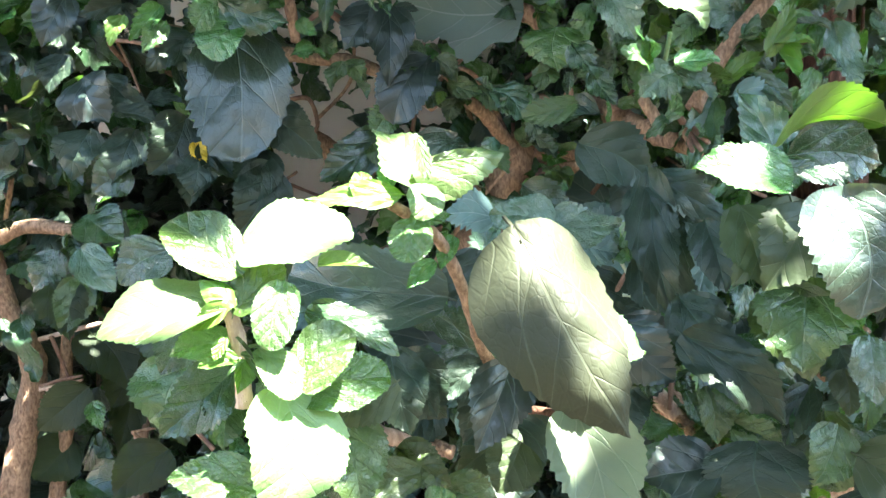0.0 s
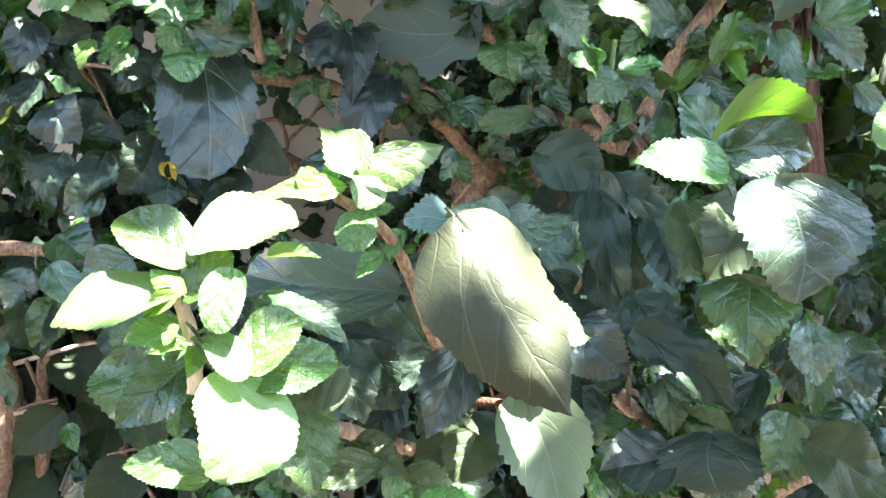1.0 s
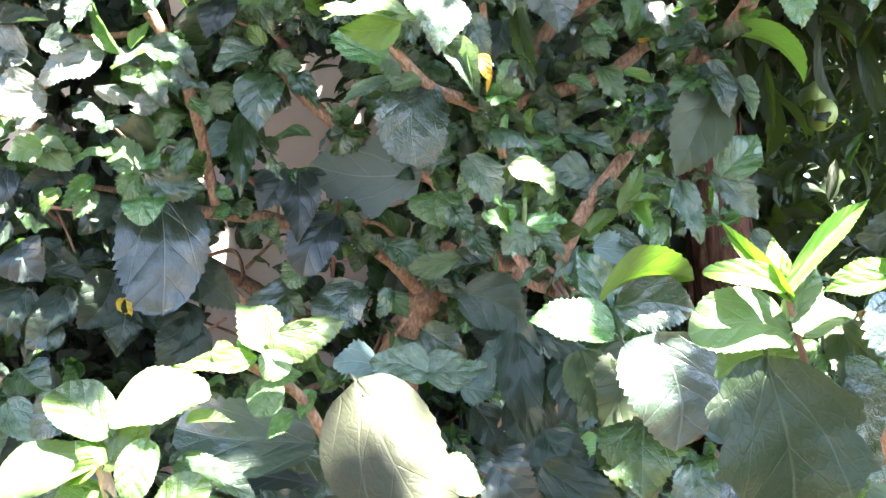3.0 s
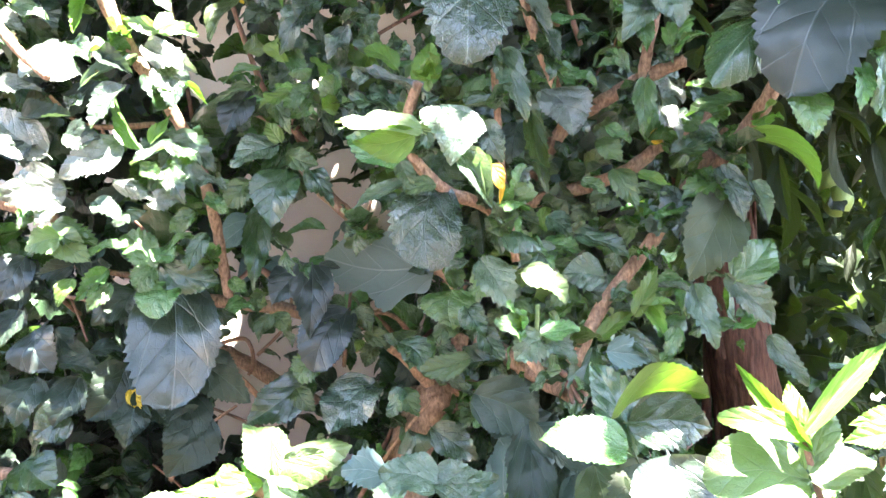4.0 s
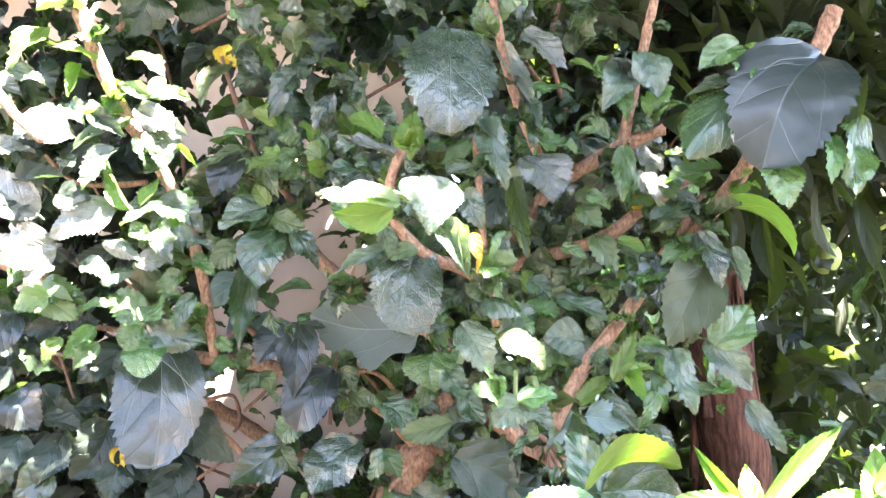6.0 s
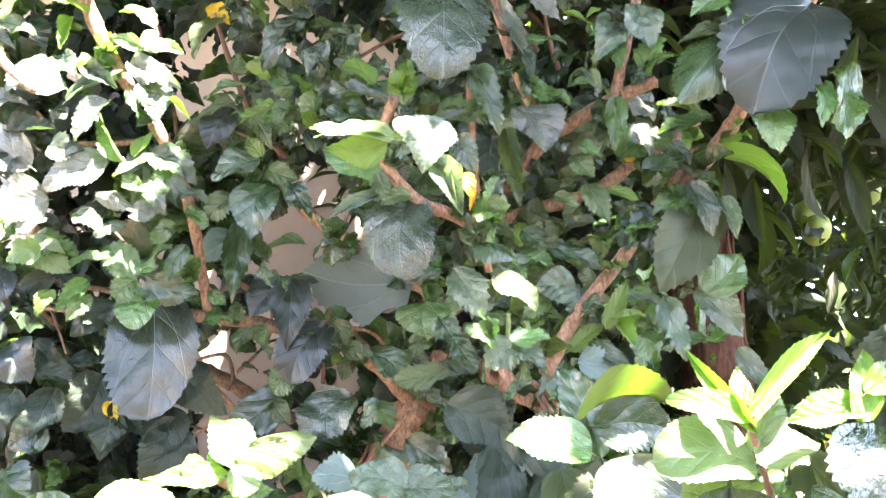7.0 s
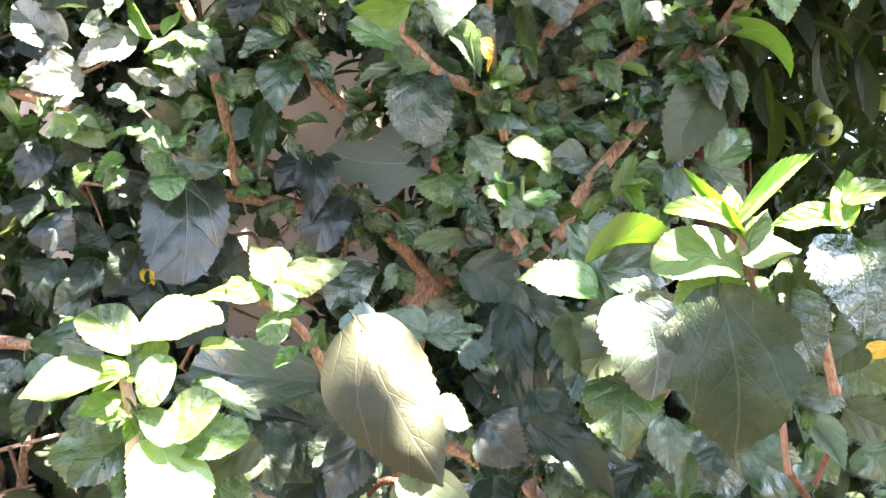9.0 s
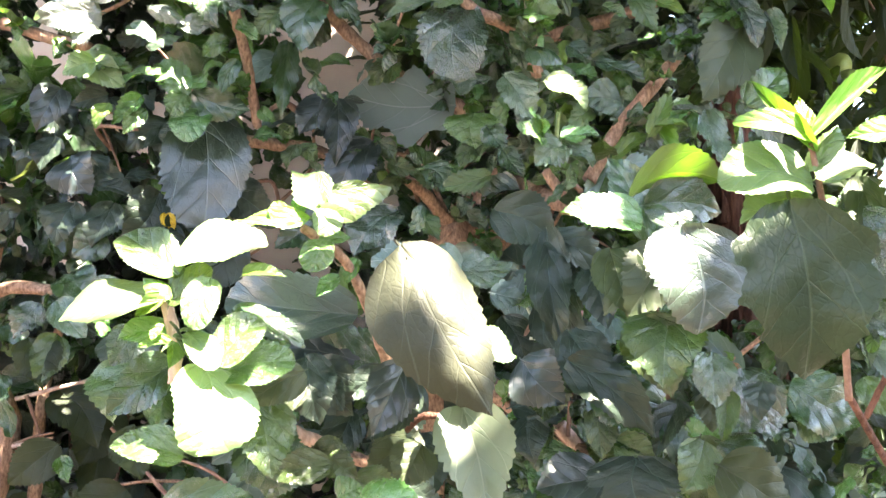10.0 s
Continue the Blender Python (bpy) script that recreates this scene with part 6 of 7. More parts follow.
fleck(0.231, 0.480, 1.470, 0.020)
fleck(0.224, 0.320, 1.511, 0.016)
fleck(0.266, 0.320, 1.530, 0.014)
fleck(0.284, 0.310, 1.529, 0.014)
fleck(0.272, 0.310, 1.521, 0.010)
fleck(0.179, 0.510, 1.503, 0.014)
fleck(0.238, 0.500, 1.487, 0.016)
fleck(0.236, 0.496, 1.503, 0.010)
fleck(-0.082, 0.390, 1.476, 0.014)
fleck(-0.059, 0.395, 1.478, 0.016)
fleck(-0.145, 0.380, 1.445, 0.014)
fleck(-0.122, 0.380, 1.451, 0.014)
fleck(-0.091, 0.380, 1.456, 0.015)
fleck(-0.069, 0.370, 1.383, 0.024)
fleck(-0.023, 0.415, 1.518, 0.014)
fleck(0.010, 0.413, 1.518, 0.018)
fleck(-0.011, 0.410, 1.496, 0.008)
fleck(-0.045, 0.410, 1.498, 0.017)
fleck(0.162, 0.500, 1.509, 0.017)
fleck(0.241, 0.517, 1.549, 0.021)
fleck(0.262, 0.522, 1.548, 0.013)
fleck(0.228, 0.522, 1.544, 0.011)
fleck(0.227, 0.500, 1.479, 0.018)
fleck(0.167, 0.630, 1.279, 0.017)
fleck(0.246, 0.305, 1.540, 0.025)
fleck(0.221, 0.310, 1.508, 0.021)
fleck(0.259, 0.310, 1.521, 0.017)
fleck(0.270, 0.305, 1.512, 0.011)
fleck(0.229, 0.320, 1.490, 0.013)
fleck(0.234, 0.470, 1.453, 0.013)
fleck(0.219, 0.480, 1.465, 0.013)
fleck(0.274, 0.300, 1.528, 0.014)
fleck(0.089, 0.480, 1.400, 0.018)
fleck(0.233, 0.490, 1.482, 0.016)
fleck(0.038, 0.500, 1.733, 0.020)
fleck(-0.067, 0.393, 1.475, 0.024)
fleck(-0.131, 0.383, 1.443, 0.022)
fleck(-0.072, 0.374, 1.384, 0.029)
fleck(-0.023, 0.425, 1.517, 0.015)
fleck(0.009, 0.418, 1.514, 0.016)
fleck(-0.010, 0.406, 1.494, 0.010)
fleck(0.086, 0.408, 1.411, 0.019)
fleck(0.225, 0.320, 1.508, 0.019)
fleck(0.259, 0.320, 1.527, 0.010)
fleck(0.265, 0.312, 1.513, 0.011)
fleck(0.232, 0.322, 1.492, 0.018)
fleck(0.039, 0.501, 1.734, 0.018)
fleck(-0.084, 0.377, 1.423, 0.005)
fleck(-0.085, 0.375, 1.418, 0.006)
fleck(-0.095, 0.377, 1.419, 0.003)
fleck(-0.084, 0.380, 1.429, 0.003)
fleck(-0.048, 0.420, 1.462, 0.008)
# places that the added unseen canopy leaves shade
fleck(0.040, 0.426, 1.470, 0.020)
fleck(0.062, 0.422, 1.462, 0.018)
fleck(0.080, 0.416, 1.446, 0.016)
fleck(0.091, 0.412, 1.425, 0.015)
fleck(0.029, 0.422, 1.458, 0.009)
fleck(0.070, 0.421, 1.441, 0.014)
fleck(0.082, 0.415, 1.428, 0.014)
fleck(0.050, 0.425, 1.460, 0.013)
shade(0.198, 0.542, 1.462, 0.028)
shade(0.212, 0.545, 1.448, 0.026)
shade(0.190, 0.545, 1.445, 0.022)
shade(0.082, 0.474, 1.362, 0.013)
shade(0.074, 0.472, 1.354, 0.012)
shade(-0.110, 0.395, 1.478, 0.013)
shade(-0.117, 0.398, 1.483, 0.012)
shade(-0.059, 0.385, 1.424, 0.014)
shade(-0.054, 0.388, 1.431, 0.012)
shade(-0.084, 0.375, 1.438, 0.012)
shade(-0.039, 0.398, 1.418, 0.014)
shade(-0.045, 0.400, 1.404, 0.014)
shade(0.246, 0.530, 1.541, 0.020)
shade(0.227, 0.520, 1.544, 0.020)
shade(-0.223, 0.800, 1.604, 0.050)
shade(-0.173, 0.800, 1.551, 0.050)
shade(-0.209, 0.800, 1.557, 0.050)
shade(-0.318, 0.820, 1.582, 0.070)
shade(-0.336, 0.800, 1.629, 0.060)
shade(-0.265, 0.800, 1.628, 0.050)
shade(-0.048, 0.820, 1.603, 0.050)
shade(-0.271, 0.830, 1.522, 0.080)
shade(-0.342, 0.830, 1.511, 0.080)
shade(0.028, 0.425, 1.436, 0.012)
shade(0.026, 0.400, 1.440, 0.012)
shade(0.025, 0.385, 1.442, 0.012)
shade(0.042, 0.425, 1.421, 0.012)
shade(0.040, 0.400, 1.426, 0.012)
shade(0.038, 0.385, 1.429, 0.012)
shade(0.057, 0.425, 1.407, 0.012)
shade(0.053, 0.400, 1.412, 0.012)
shade(0.051, 0.385, 1.416, 0.012)
shade(0.071, 0.425, 1.391, 0.012)
shade(0.067, 0.400, 1.397, 0.012)
shade(0.065, 0.385, 1.401, 0.012)
shade(0.025, 0.425, 1.449, 0.012)
shade(0.023, 0.400, 1.452, 0.012)
shade(0.022, 0.385, 1.454, 0.012)
shade(0.051, 0.425, 1.430, 0.012)
shade(0.048, 0.400, 1.434, 0.012)
shade(0.046, 0.385, 1.437, 0.012)
shade(0.065, 0.425, 1.410, 0.012)
shade(0.061, 0.400, 1.415, 0.012)
shade(0.059, 0.385, 1.418, 0.012)
shade(0.027, 0.410, 1.438, 0.013)
shade(0.041, 0.410, 1.424, 0.014)
shade(0.054, 0.405, 1.411, 0.014)
shade(0.067, 0.400, 1.399, 0.013)
shade(0.024, 0.410, 1.452, 0.009)
shade(-0.035, 0.500, 1.445, 0.035)
shade(-0.008, 0.500, 1.425, 0.030)
shade(-0.029, 0.500, 1.377, 0.050)
shade(0.176, 0.660, 1.419, 0.050)
shade(0.170, 0.600, 1.352, 0.070)
shade(0.116, 0.620, 1.407, 0.035)
shade(0.230, 0.550, 1.402, 0.040)
shade(-0.417, 0.950, 1.266, 0.120)
shade(-0.364, 0.860, 1.521, 0.100)
shade(-0.126, 0.480, 1.382, 0.040)
shade(-0.305, 0.850, 1.557, 0.090)
shade(-0.207, 0.830, 1.581, 0.050)
shade(0.213, 0.720, 1.544, 0.050)
shade(0.149, 0.800, 1.514, 0.060)
shade(0.238, 0.310, 1.451, 0.028)
shade(0.219, 0.312, 1.474, 0.013)
shade(0.226, 0.310, 1.432, 0.020)
shade(-0.045, 0.840, 1.604, 0.060)
shade(0.277, 0.720, 1.640, 0.040)
shade(0.227, 0.550, 1.402, 0.050)
shade(-0.251, 1.750, 1.949, 0.050)
shade(-0.287, 1.750, 1.872, 0.050)
shade(-0.441, 1.750, 2.334, 0.060)
shade(-0.423, 1.750, 2.199, 0.060)
shade(-0.303, 1.750, 1.565, 0.060)
shade(-0.174, 1.750, 1.834, 0.060)
# ==== end of fitted shrub ====

# trunk and stems down to the soil
for x, y, z, r in ((0.05, 0.93, 1.44, 0.020), (0.24, 0.74, 1.22, 0.014)):
    rng = random.Random(int(z * 1000 + x * 100))
    branch([(x + rng.uniform(-0.1, 0.1), 0.95 + rng.uniform(-0.1, 0.1), -0.02), (x + rng.uniform(-0.06, 0.06), y + 0.03, 0.5), (x + rng.uniform(-0.03, 0.03), y, 1.0), (x, y, z)], r * 1.5, r)

# the inner and outer leaf mass that the single leaves stand out from
LOW = [blade(s, 40 + i, 18, 4, 1.8, 1.0) for i, s in enumerate(("n", "k", "f", "c", "k", "n", "b", "k", "f", "o", "n", "k"))]
GAPS = ((-0.16, -0.05, 1.68, 1.82), (-0.025, 0.025, 1.53, 1.62), (-0.27, -0.18, 1.92, 2.12), (-0.23, -0.07, 1.45, 1.65), (-0.07, -0.02, 1.70, 1.82), (-0.60, -0.28, 1.00, 1.40), (-0.04, 0.05, 1.95, 2.04))


def lit(points, grow=0.0):
    """Whether one of the points stands in the sun's way to a fleck."""
    flecks = np.array(FLECKS)
    for p in points:
        h = p[2] - flecks[:, 2]
        dx = flecks[:, 0] + TO_SUN.x / TO_SUN.z * h - p[0]
        dy = flecks[:, 1] + TO_SUN.y / TO_SUN.z * h - p[1]
        if np.any((dx * dx + dy * dy < (flecks[:, 3] + grow) ** 2) & (h > 0.02)):
            return True
    return False


def mass(count, box, seed, size, keep, droop=0.6):
    """Leaves in small clusters, as they sit round the twig ends."""
    rng = random.Random(seed)
    poses = []
    while len(poses) < count:
        x, y, z = (rng.uniform(box[i], box[i + 3]) for i in range(3))
        if not keep(x, y, z, rng):
            continue
        tilt = rng.gauss(0, 0.3)
        for _ in range(rng.randint(2, 5)):
            length = rng.uniform(*size) * rng.choice((0.7, 1.0, 1.0, 1.25))
            way = Vector((rng.gauss(0, 0.75), rng.gauss(-0.3, 0.5), -droop + rng.gauss(0, 0.65))).normalized()
            up = Vector((rng.gauss(tilt, 0.6), -0.5 + rng.gauss(0, 0.5), 0.6 + rng.gauss(0, 0.35)))
            base = Vector((x, y, z)) + Vector([rng.gauss(0, 0.014) for _ in range(3)])
            if (z > 2.05 or (x < -0.2 and z > 1.6)) and lit((base, base + way * length)):
                continue
            poses.append((rng.randrange(len(LOW)), leaf_pose(base, base + way * length, length * rng.uniform(0.42, 0.85), up)))
    return poses


def clear(x, z):
    return all(not (a < x < b and c < z < d) for a, b, c, d in GAPS)


def inner(x, y, z, rng, pale=False):
    if 0.02 < x < 0.19 and 1.38 < z < 1.66 and y < 0.97:
        return False
    if -0.06 < x < 0.09 and 1.61 < z < 1.76 and y < 0.94:
        return False
    # pale leaves thinned out at the left so the mass looks shaded
    if pale and x < -0.22 and rng.random() < (0.7 if z > 1.62 else 0.85):
        return False
    if not clear(x, z):
        return x < -0.27 and rng.random() < (0.03 if pale else 0.16)
    if x > 0.36 + 0.08 * noise.noise(Vector((0, y * 9, z * 9))) and z > 1.46:
        return False
    return noise.noise(Vector((x * 8, y * 8, z * 8))) > -0.16


# the black kind paints shade between the inner leaves
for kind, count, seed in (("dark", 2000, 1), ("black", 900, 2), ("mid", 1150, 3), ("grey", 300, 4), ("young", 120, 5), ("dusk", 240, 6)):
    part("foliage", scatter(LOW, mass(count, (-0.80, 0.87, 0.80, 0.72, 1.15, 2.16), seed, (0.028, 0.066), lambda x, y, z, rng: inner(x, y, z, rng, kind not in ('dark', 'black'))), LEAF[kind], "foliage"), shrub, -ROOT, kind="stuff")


# small leaves between the limbs of the crown
def between(x, y, z, rng):
    return clear(x, z) and not (-0.06 < x < 0.09 and 1.61 < z < 1.76) and not (x > 0.30 and z > 1.86) and noise.noise(Vector((x * 14, y * 14, z * 14))) > -0.05


for kind, count, seed in (("mid", 170, 61), ("shade", 150, 62), ("silver", 120, 63), ("dark", 170, 64), ("young", 36, 65)):
    part("foliage", scatter(LOW, mass(count, (-0.12, 0.74, 1.57, 0.40, 0.87, 2.06), seed, (0.017, 0.036), between, 0.3), LEAF[kind], "foliage"), shrub, -ROOT, kind="stuff")


def outer(x, y, z, rng):
    inside = z > 2.12 or abs(x) > 0.82 or z < 0.95
    return inside and y > 0.55 + 0.12 * noise.noise(Vector((x * 3, z * 3, 1))) and noise.noise(Vector((x * 5, y * 5, z * 5))) > -0.1


# dark leaf backing added to paint the gloom inside the shrub
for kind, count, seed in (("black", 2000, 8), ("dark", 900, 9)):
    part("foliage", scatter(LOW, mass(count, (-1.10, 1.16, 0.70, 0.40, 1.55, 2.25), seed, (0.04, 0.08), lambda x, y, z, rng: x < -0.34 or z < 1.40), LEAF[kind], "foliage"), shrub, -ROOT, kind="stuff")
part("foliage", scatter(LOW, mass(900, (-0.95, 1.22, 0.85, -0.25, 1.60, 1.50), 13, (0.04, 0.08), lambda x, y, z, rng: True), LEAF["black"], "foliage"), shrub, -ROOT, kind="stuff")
for kind, count, seed in (("dark", 1500, 11), ("mid", 500, 12)):
    part("foliage", scatter(LOW, mass(count, (-1.6, 0.5, 0.35, 1.3, 1.25, 2.5), seed, (0.05, 0.085), outer), LEAF[kind], "foliage"), shrub, -ROOT, kind="stuff")

# small leaves in whorls along the limbs
rng = random.Random(91)
whorls = {"shade": [], "dark": [], "mid": [], "black": [], "young": [], "grey": []}
for ob, origin, line, r0 in STEMS:
    if ob.name.startswith("twig") or line[0].y < 0.55 or r0 > 0.014:
        continue
    run = rng.uniform(0, 0.03)
    for a, b in zip(line, line[1:]):
        run -= (b - a).length
        if run > 0 or b.z < 0.9 or b.y < 0.62 or (b.x < -0.2 and b.z > 1.6 and lit((b,))) or not clear(b.x, b.z) or (b.x < -0.2 and 1.62 < b.z < 1.9 and rng.random() < 0.75):
            continue
        run = rng.uniform(0.020, 0.050)
        kind = rng.choice(("dark", "dark", "mid", "shade", "black", "grey", "shade", "young") if rng.random() < 0.4 else ("dark", "mid"))
        out = Vector((rng.gauss(0, 0.6), -0.9 + rng.gauss(0, 0.5), rng.gauss(0.2, 0.5))).normalized()
        foot = b + out * rng.uniform(0.004, 0.02)
        for _ in range(rng.randint(2, 5)):
            length = rng.uniform(0.016, 0.042) * (0.7 if kind == "young" else 1)
            way = (out + Vector([rng.gauss(0, 0.75) for _ in range(3)]) + Vector((0, 0, -0.15))).normalized()
            up = Vector((rng.gauss(0, 0.4), -0.6 + rng.gauss(0, 0.4), 0.75))
            whorls[kind].append((rng.randrange(len(LOW)), leaf_pose(foot, foot + way * length, length * rng.uniform(0.55, 0.85), up)))
for kind, poses in whorls.items():
    part("foliage", scatter(LOW, poses, LEAF[kind], "foliage"), shrub, -ROOT, kind="stuff")

# thin twigs inside the leaf mass
rng = random.Random(77)
for _ in range(90):
    p = Vector((rng.uniform(-0.7, 0.4), rng.uniform(0.90, 1.08), rng.uniform(1.0, 2.1)))
    if not clear(p.x, p.z) and rng.random() < 0.5:
        continue
    way = Vector((rng.gauss(0, 0.8), rng.gauss(-0.3, 0.3), 0.6 + rng.gauss(0, 0.4))).normalized()
    q = p + way * rng.uniform(0.05, 0.09) + Vector([rng.gauss(0, 0.012) for _ in range(3)])
    e = q + (way + Vector([rng.gauss(0, 0.4) for _ in range(3)])).normalized() * rng.uniform(0.04, 0.09)
    branch([p, q, e], rng.uniform(0.002, 0.0045), rng.uniform(0.0012, 0.002), rng.choice(("bark", "bark", "twig")))

# ---- the fruit tree behind ----
TREE = Vector((0.60, 1.25, 0.0))
tree = new("fruit_tree")
tree.location = TREE
tagged(tree, "fruit tree with shaggy red-brown trunk and dark narrow leaves", "tree")


def limb(points, r0, r1, name="limb", sides=12, rough=0.16, seed=3):
    verts, faces, uvs, line = tube(points, r0, r1, sides, 8, seed, rough)
    return part(name, mesh_of(name, shift_to(verts, TREE), faces, [BARK["red"]], uvs), tree)


limb([(0.60, 1.25, -0.02), (0.59, 1.24, 0.6), (0.565, 1.22, 1.2), (0.538, 1.20, 1.6), (0.510, 1.20, 1.8), (0.50, 1.22, 2.1), (0.51, 1.26, 2.6), (0.52, 1.3, 3.0)], 0.056, 0.040, "trunk", 28, 0.16)
for i, (a, b, c) in enumerate((((0.50, 1.21, 1.95), (0.35, 1.5, 2.3), (0.1, 1.6, 2.6)), ((0.505, 1.24, 2.4), (0.9, 1.3, 2.8), (1.4, 1.3, 3.0)), ((0.505, 1.23, 2.3), (0.6, 1.7, 2.7), (0.8, 2.2, 3.0)), ((0.51, 1.26, 2.6), (0.2, 1.1, 2.9), (-0.2, 1.0, 3.1)))):
    limb([a, b, c], 0.014, 0.006, "limb", 9, 0.12, 5 + i)
# loose strips of bark on the trunk
rng = random.Random(8)
for _ in range(90):
    a, z, r = rng.uniform(math.pi * 0.95, math.pi * 2.05), rng.uniform(1.0, 2.05), rng.uniform(0.058, 0.064)
    t = min(1.0, max(0.0, z / 3.0))
    r = 0.061 - 0.020 * t
    c = Vector((0.568 - 0.07 * max(0, z - 1.2) / 0.75, 1.21, z))
    length = rng.uniform(0.08, 0.22)
    foot = [c + Vector((math.cos(a + rng.gauss(0, 0.04)) * (r + o), math.sin(a) * (r + o), d * length)) for d, o in ((0, rng.uniform(0.0, 0.006)), (0.5, -0.001), (1, rng.uniform(-0.002, 0.004)))]
    verts, faces, uvs, line = tube(foot, rng.uniform(0.004, 0.009), 0.002, 6, 4, rng.randrange(90), 0.45)
    part("bark_strip", mesh_of("bark_strip", shift_to(verts, TREE), faces, [BARK["red"]], uvs), tree)
NARROW = [blade("s", 70 + i, 8, 4, 0.0) for i in range(4)]


def sprays(count, box, seed, size, keep):
    rng = random.Random(seed)
    poses = []
    while len(poses) < count:
        c = Vector([rng.uniform(box[i], box[i + 3]) for i in range(3)])
        if not keep(c.x, c.y, c.z):
            continue
        for _ in range(rng.randint(4, 8)):
            length = rng.uniform(*size)
            way = Vector((rng.gauss(0, 0.6), rng.gauss(-0.15, 0.5), -0.5 + rng.gauss(0, 0.45))).normalized()
            b = c + Vector([rng.gauss(0, 0.03) for _ in range(3)])
            if c.z > 2.4:
                # shorter leaves where the full ones would close a gap
                for _ in range(3):
                    if not lit([b + way * length * k * 0.25 for k in range(5)], length * 0.12):
                        break
                    length *= 0.5
                else:
                    continue
            poses.append((rng.randrange(4), leaf_pose(b, b + way * length, length * rng.uniform(0.26, 0.4), (rng.gauss(0, 0.4), -0.3, 0.9))))
    return poses


WINDOW = (0.43, 0.54, 0.04, 0.13)


def crown_low(x, y, z):
    # a thin place low in the crown, through which the bright garden shows
    a, b = x / (y + 0.1), (z - 1.57) / (y + 0.1)
    if WINDOW[0] < a - 0.03 < WINDOW[1] and WINDOW[2] < b < WINDOW[3] and noise.noise(Vector((x * 9, y * 9, z * 9))) < 0.18:
        return False
    return noise.noise(Vector((x * 4, y * 4, z * 4))) > -0.2 and not (x < 0.66 and y < 1.36)


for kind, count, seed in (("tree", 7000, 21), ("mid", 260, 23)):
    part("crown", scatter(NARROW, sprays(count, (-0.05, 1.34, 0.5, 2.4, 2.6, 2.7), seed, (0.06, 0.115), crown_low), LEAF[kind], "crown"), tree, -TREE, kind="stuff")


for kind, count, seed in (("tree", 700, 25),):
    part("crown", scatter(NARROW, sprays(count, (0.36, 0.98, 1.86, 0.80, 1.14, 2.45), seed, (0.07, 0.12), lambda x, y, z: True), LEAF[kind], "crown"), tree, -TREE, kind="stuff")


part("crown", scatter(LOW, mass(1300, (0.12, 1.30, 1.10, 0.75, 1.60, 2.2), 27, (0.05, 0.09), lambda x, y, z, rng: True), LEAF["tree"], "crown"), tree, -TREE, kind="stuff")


def crown_high(x, y, z):
    return noise.noise(Vector((x * 2, y * 2, z * 2))) > -0.6


def over_shade(seed):
    """Unseen crown leaves added between the sun and each place to be shaded."""
    rng = random.Random(seed)
    poses = []
    for x, y, z, r in SHADES:
        for _ in range(int(24 + 7800 * r * r)):
            up = rng.uniform(2.65, 3.1)
            a, q = rng.uniform(0, 6.283), r * math.sqrt(rng.random())
            b = Vector((x + TO_SUN.x / TO_SUN.z * (up - z) + q * math.cos(a), y + TO_SUN.y / TO_SUN.z * (up - z) + q * math.sin(a), up))
            way = Vector((rng.gauss(0, 1), rng.gauss(0, 1), rng.gauss(-0.2, 0.4))).normalized()
            length = rng.uniform(0.5, 1.0) * min(0.10, max(0.03, r * 2.5))
            b -= way * length * 0.5
            for _ in range(3):
                if not lit([b + way * length * k * 0.25 for k in range(5)]):
                    poses.append((rng.randrange(4), leaf_pose(b, b + way * length, length * 0.36, (rng.gauss(0, 0.3), rng.gauss(0, 0.3), 1))))
                    break
                length *= 0.5
    return poses


# unseen canopy added over the shrub to block and dapple the sun
UNSEEN_CANOPY = [blade("s", 80 + i, 5, 2, 0.0) for i in range(4)]
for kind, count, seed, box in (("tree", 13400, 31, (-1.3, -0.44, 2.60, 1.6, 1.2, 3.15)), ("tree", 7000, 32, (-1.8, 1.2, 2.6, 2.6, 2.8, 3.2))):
    part("crown", scatter(UNSEEN_CANOPY, sprays(count, box, seed, (0.11, 0.18), crown_high), LEAF[kind], "crown"), tree, -TREE, kind="stuff")


part("crown", scatter(UNSEEN_CANOPY, over_shade(35), LEAF["tree"], "crown"), tree, -TREE, kind="stuff")


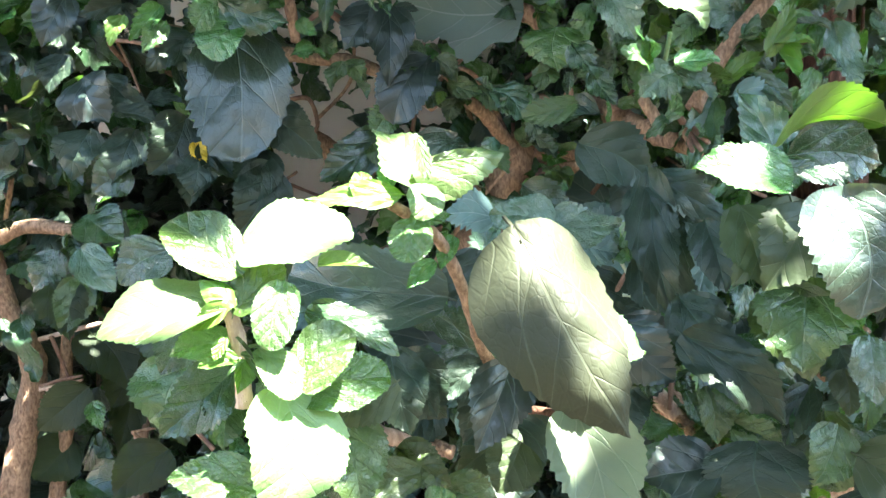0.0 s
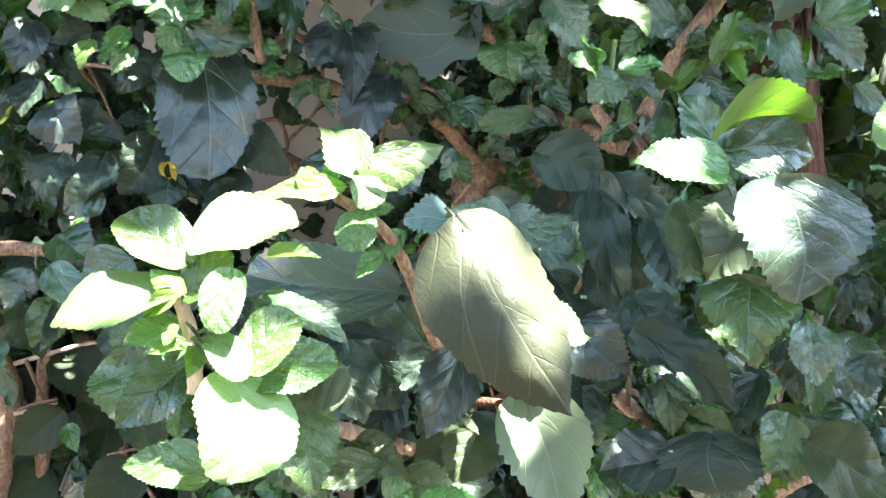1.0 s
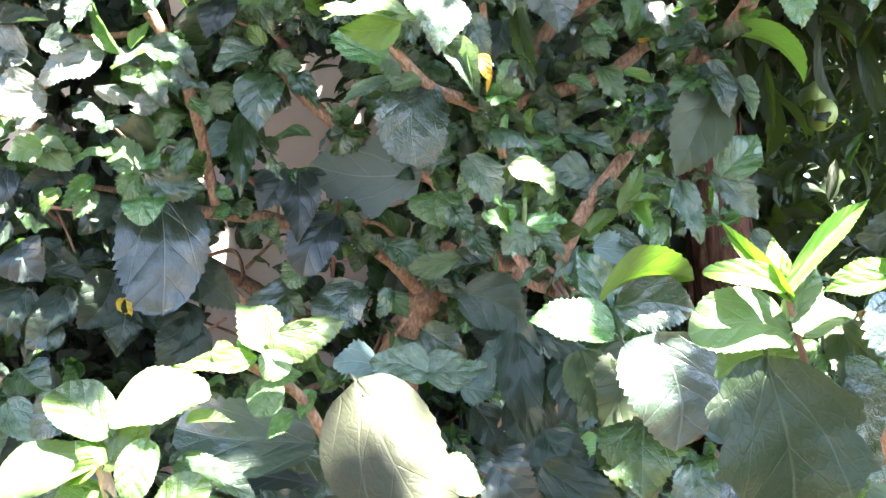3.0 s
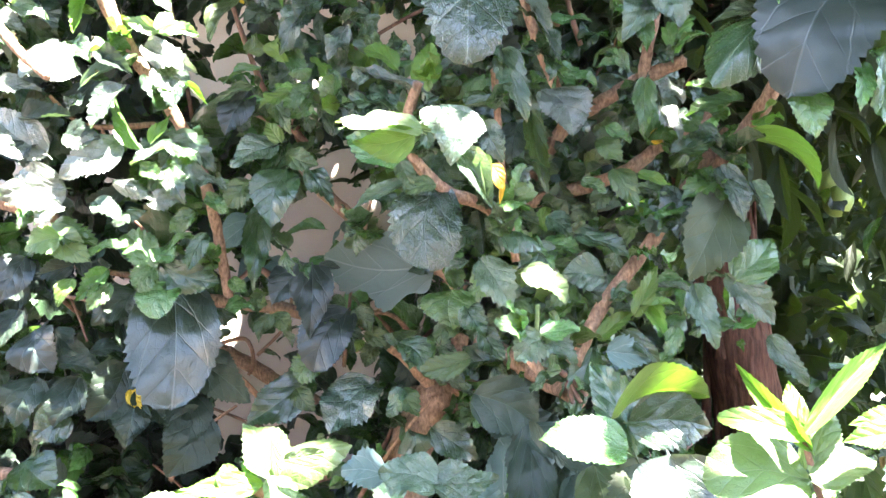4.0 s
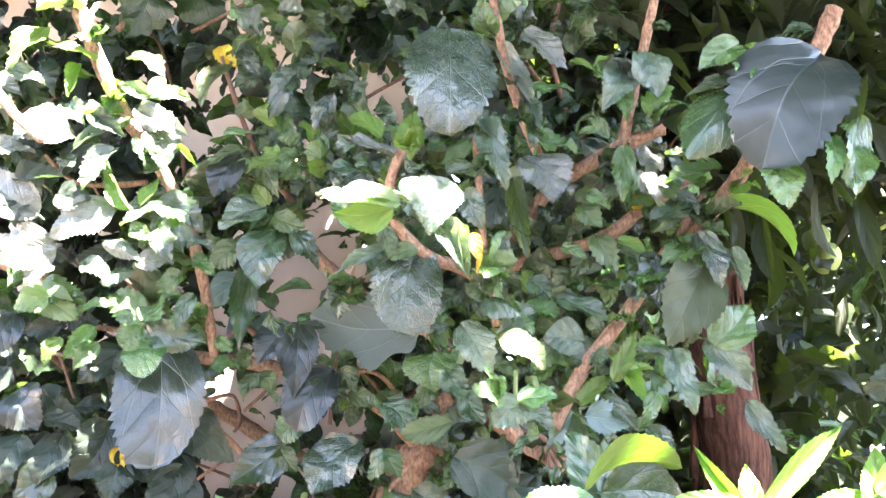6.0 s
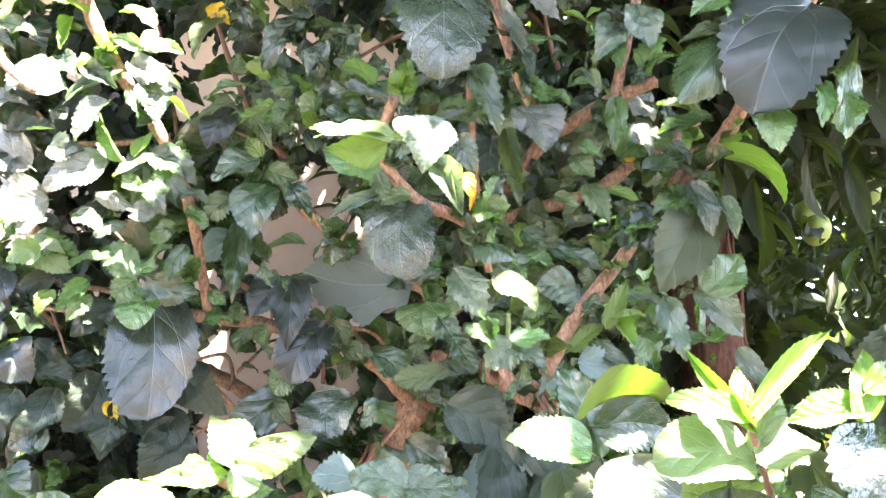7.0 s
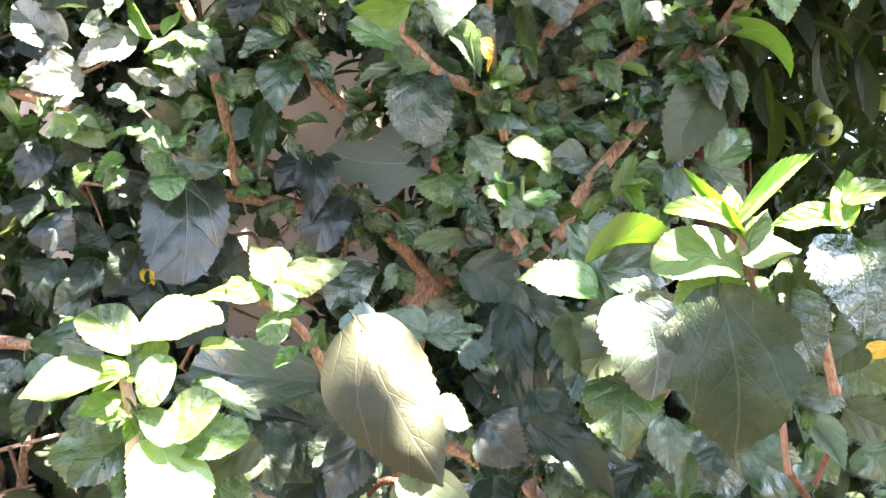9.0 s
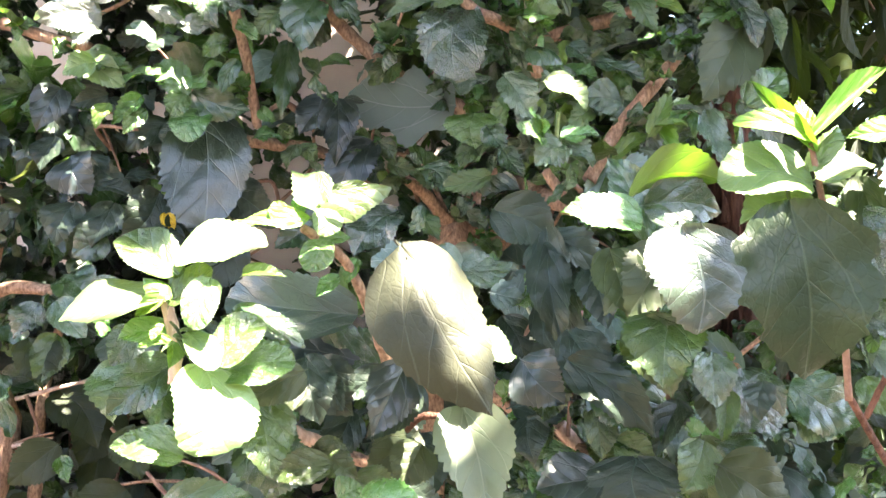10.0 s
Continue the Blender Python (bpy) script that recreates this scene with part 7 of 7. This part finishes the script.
def fruit(at, r):
    bm = bmesh.new()
    bmesh.ops.create_uvsphere(bm, u_segments=16, v_segments=12, radius=r)
    for p in bm.verts:
        p.co.z *= 1.14
        p.co.x += 0.12 * p.co.z
        if p.co.z > r:
            p.co.z -= 0.25 * (p.co.z - r)
    me = bpy.data.meshes.new("fruit")
    bm.to_mesh(me)
    bm.free()
    me.materials.append(FRUIT)
    me.shade_smooth()
    return part("fruit", me, tree, Vector(at) - TREE, "round unripe green fruit")


# ==== fruits ====
fruit((0.841, 1.500, 1.915), 0.0258)
fruit((0.825, 1.600, 1.881), 0.0228)
fruit((0.833, 1.450, 1.867), 0.0270)
fruit((0.795, 1.600, 1.904), 0.0205)
fruit((1.077, 1.700, 2.005), 0.0266)
fruit((-0.055, 1.250, 2.156), 0.0154)
fruit((-0.029, 1.280, 2.173), 0.0130)
fruit((-0.005, 1.280, 2.179), 0.0120)
# ==== end of fruits ====

# ---- garden beyond ----
FAR_LEAF = [blade("o", 90 + i, 6, 2, 0.0) for i in range(4)]
far = new("garden_hedge")
far.location = (2.0, 4.2, 0)
tagged(far, "green garden hedge far behind the tree", "hedge")
rng = random.Random(50)
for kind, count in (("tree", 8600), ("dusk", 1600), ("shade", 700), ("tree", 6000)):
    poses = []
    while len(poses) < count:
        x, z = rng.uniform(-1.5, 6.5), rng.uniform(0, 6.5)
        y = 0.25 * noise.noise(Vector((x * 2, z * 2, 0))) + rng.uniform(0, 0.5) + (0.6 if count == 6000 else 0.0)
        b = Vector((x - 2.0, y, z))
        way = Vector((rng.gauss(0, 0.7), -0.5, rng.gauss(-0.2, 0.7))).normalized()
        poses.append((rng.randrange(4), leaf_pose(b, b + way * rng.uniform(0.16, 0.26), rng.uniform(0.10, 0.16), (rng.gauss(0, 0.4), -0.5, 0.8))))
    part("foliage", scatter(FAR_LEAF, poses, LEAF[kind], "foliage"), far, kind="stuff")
# unseen leaf layer added high before the hedge to dapple it with shade
poses = []
while len(poses) < 750:
    b = Vector((rng.uniform(-1.0, 6.0), rng.uniform(-2.8, -0.4), rng.uniform(6.0, 6.7)))
    way = Vector((rng.gauss(0, 1), rng.gauss(0, 1), rng.gauss(-0.2, 0.4))).normalized()
    poses.append((rng.randrange(4), leaf_pose(b, b + way * rng.uniform(0.18, 0.30), rng.uniform(0.10, 0.16), (rng.gauss(0, 0.4), rng.gauss(0, 0.4), 0.9))))
part("foliage", scatter(FAR_LEAF, poses, LEAF["tree"], "foliage"), far, kind="stuff")
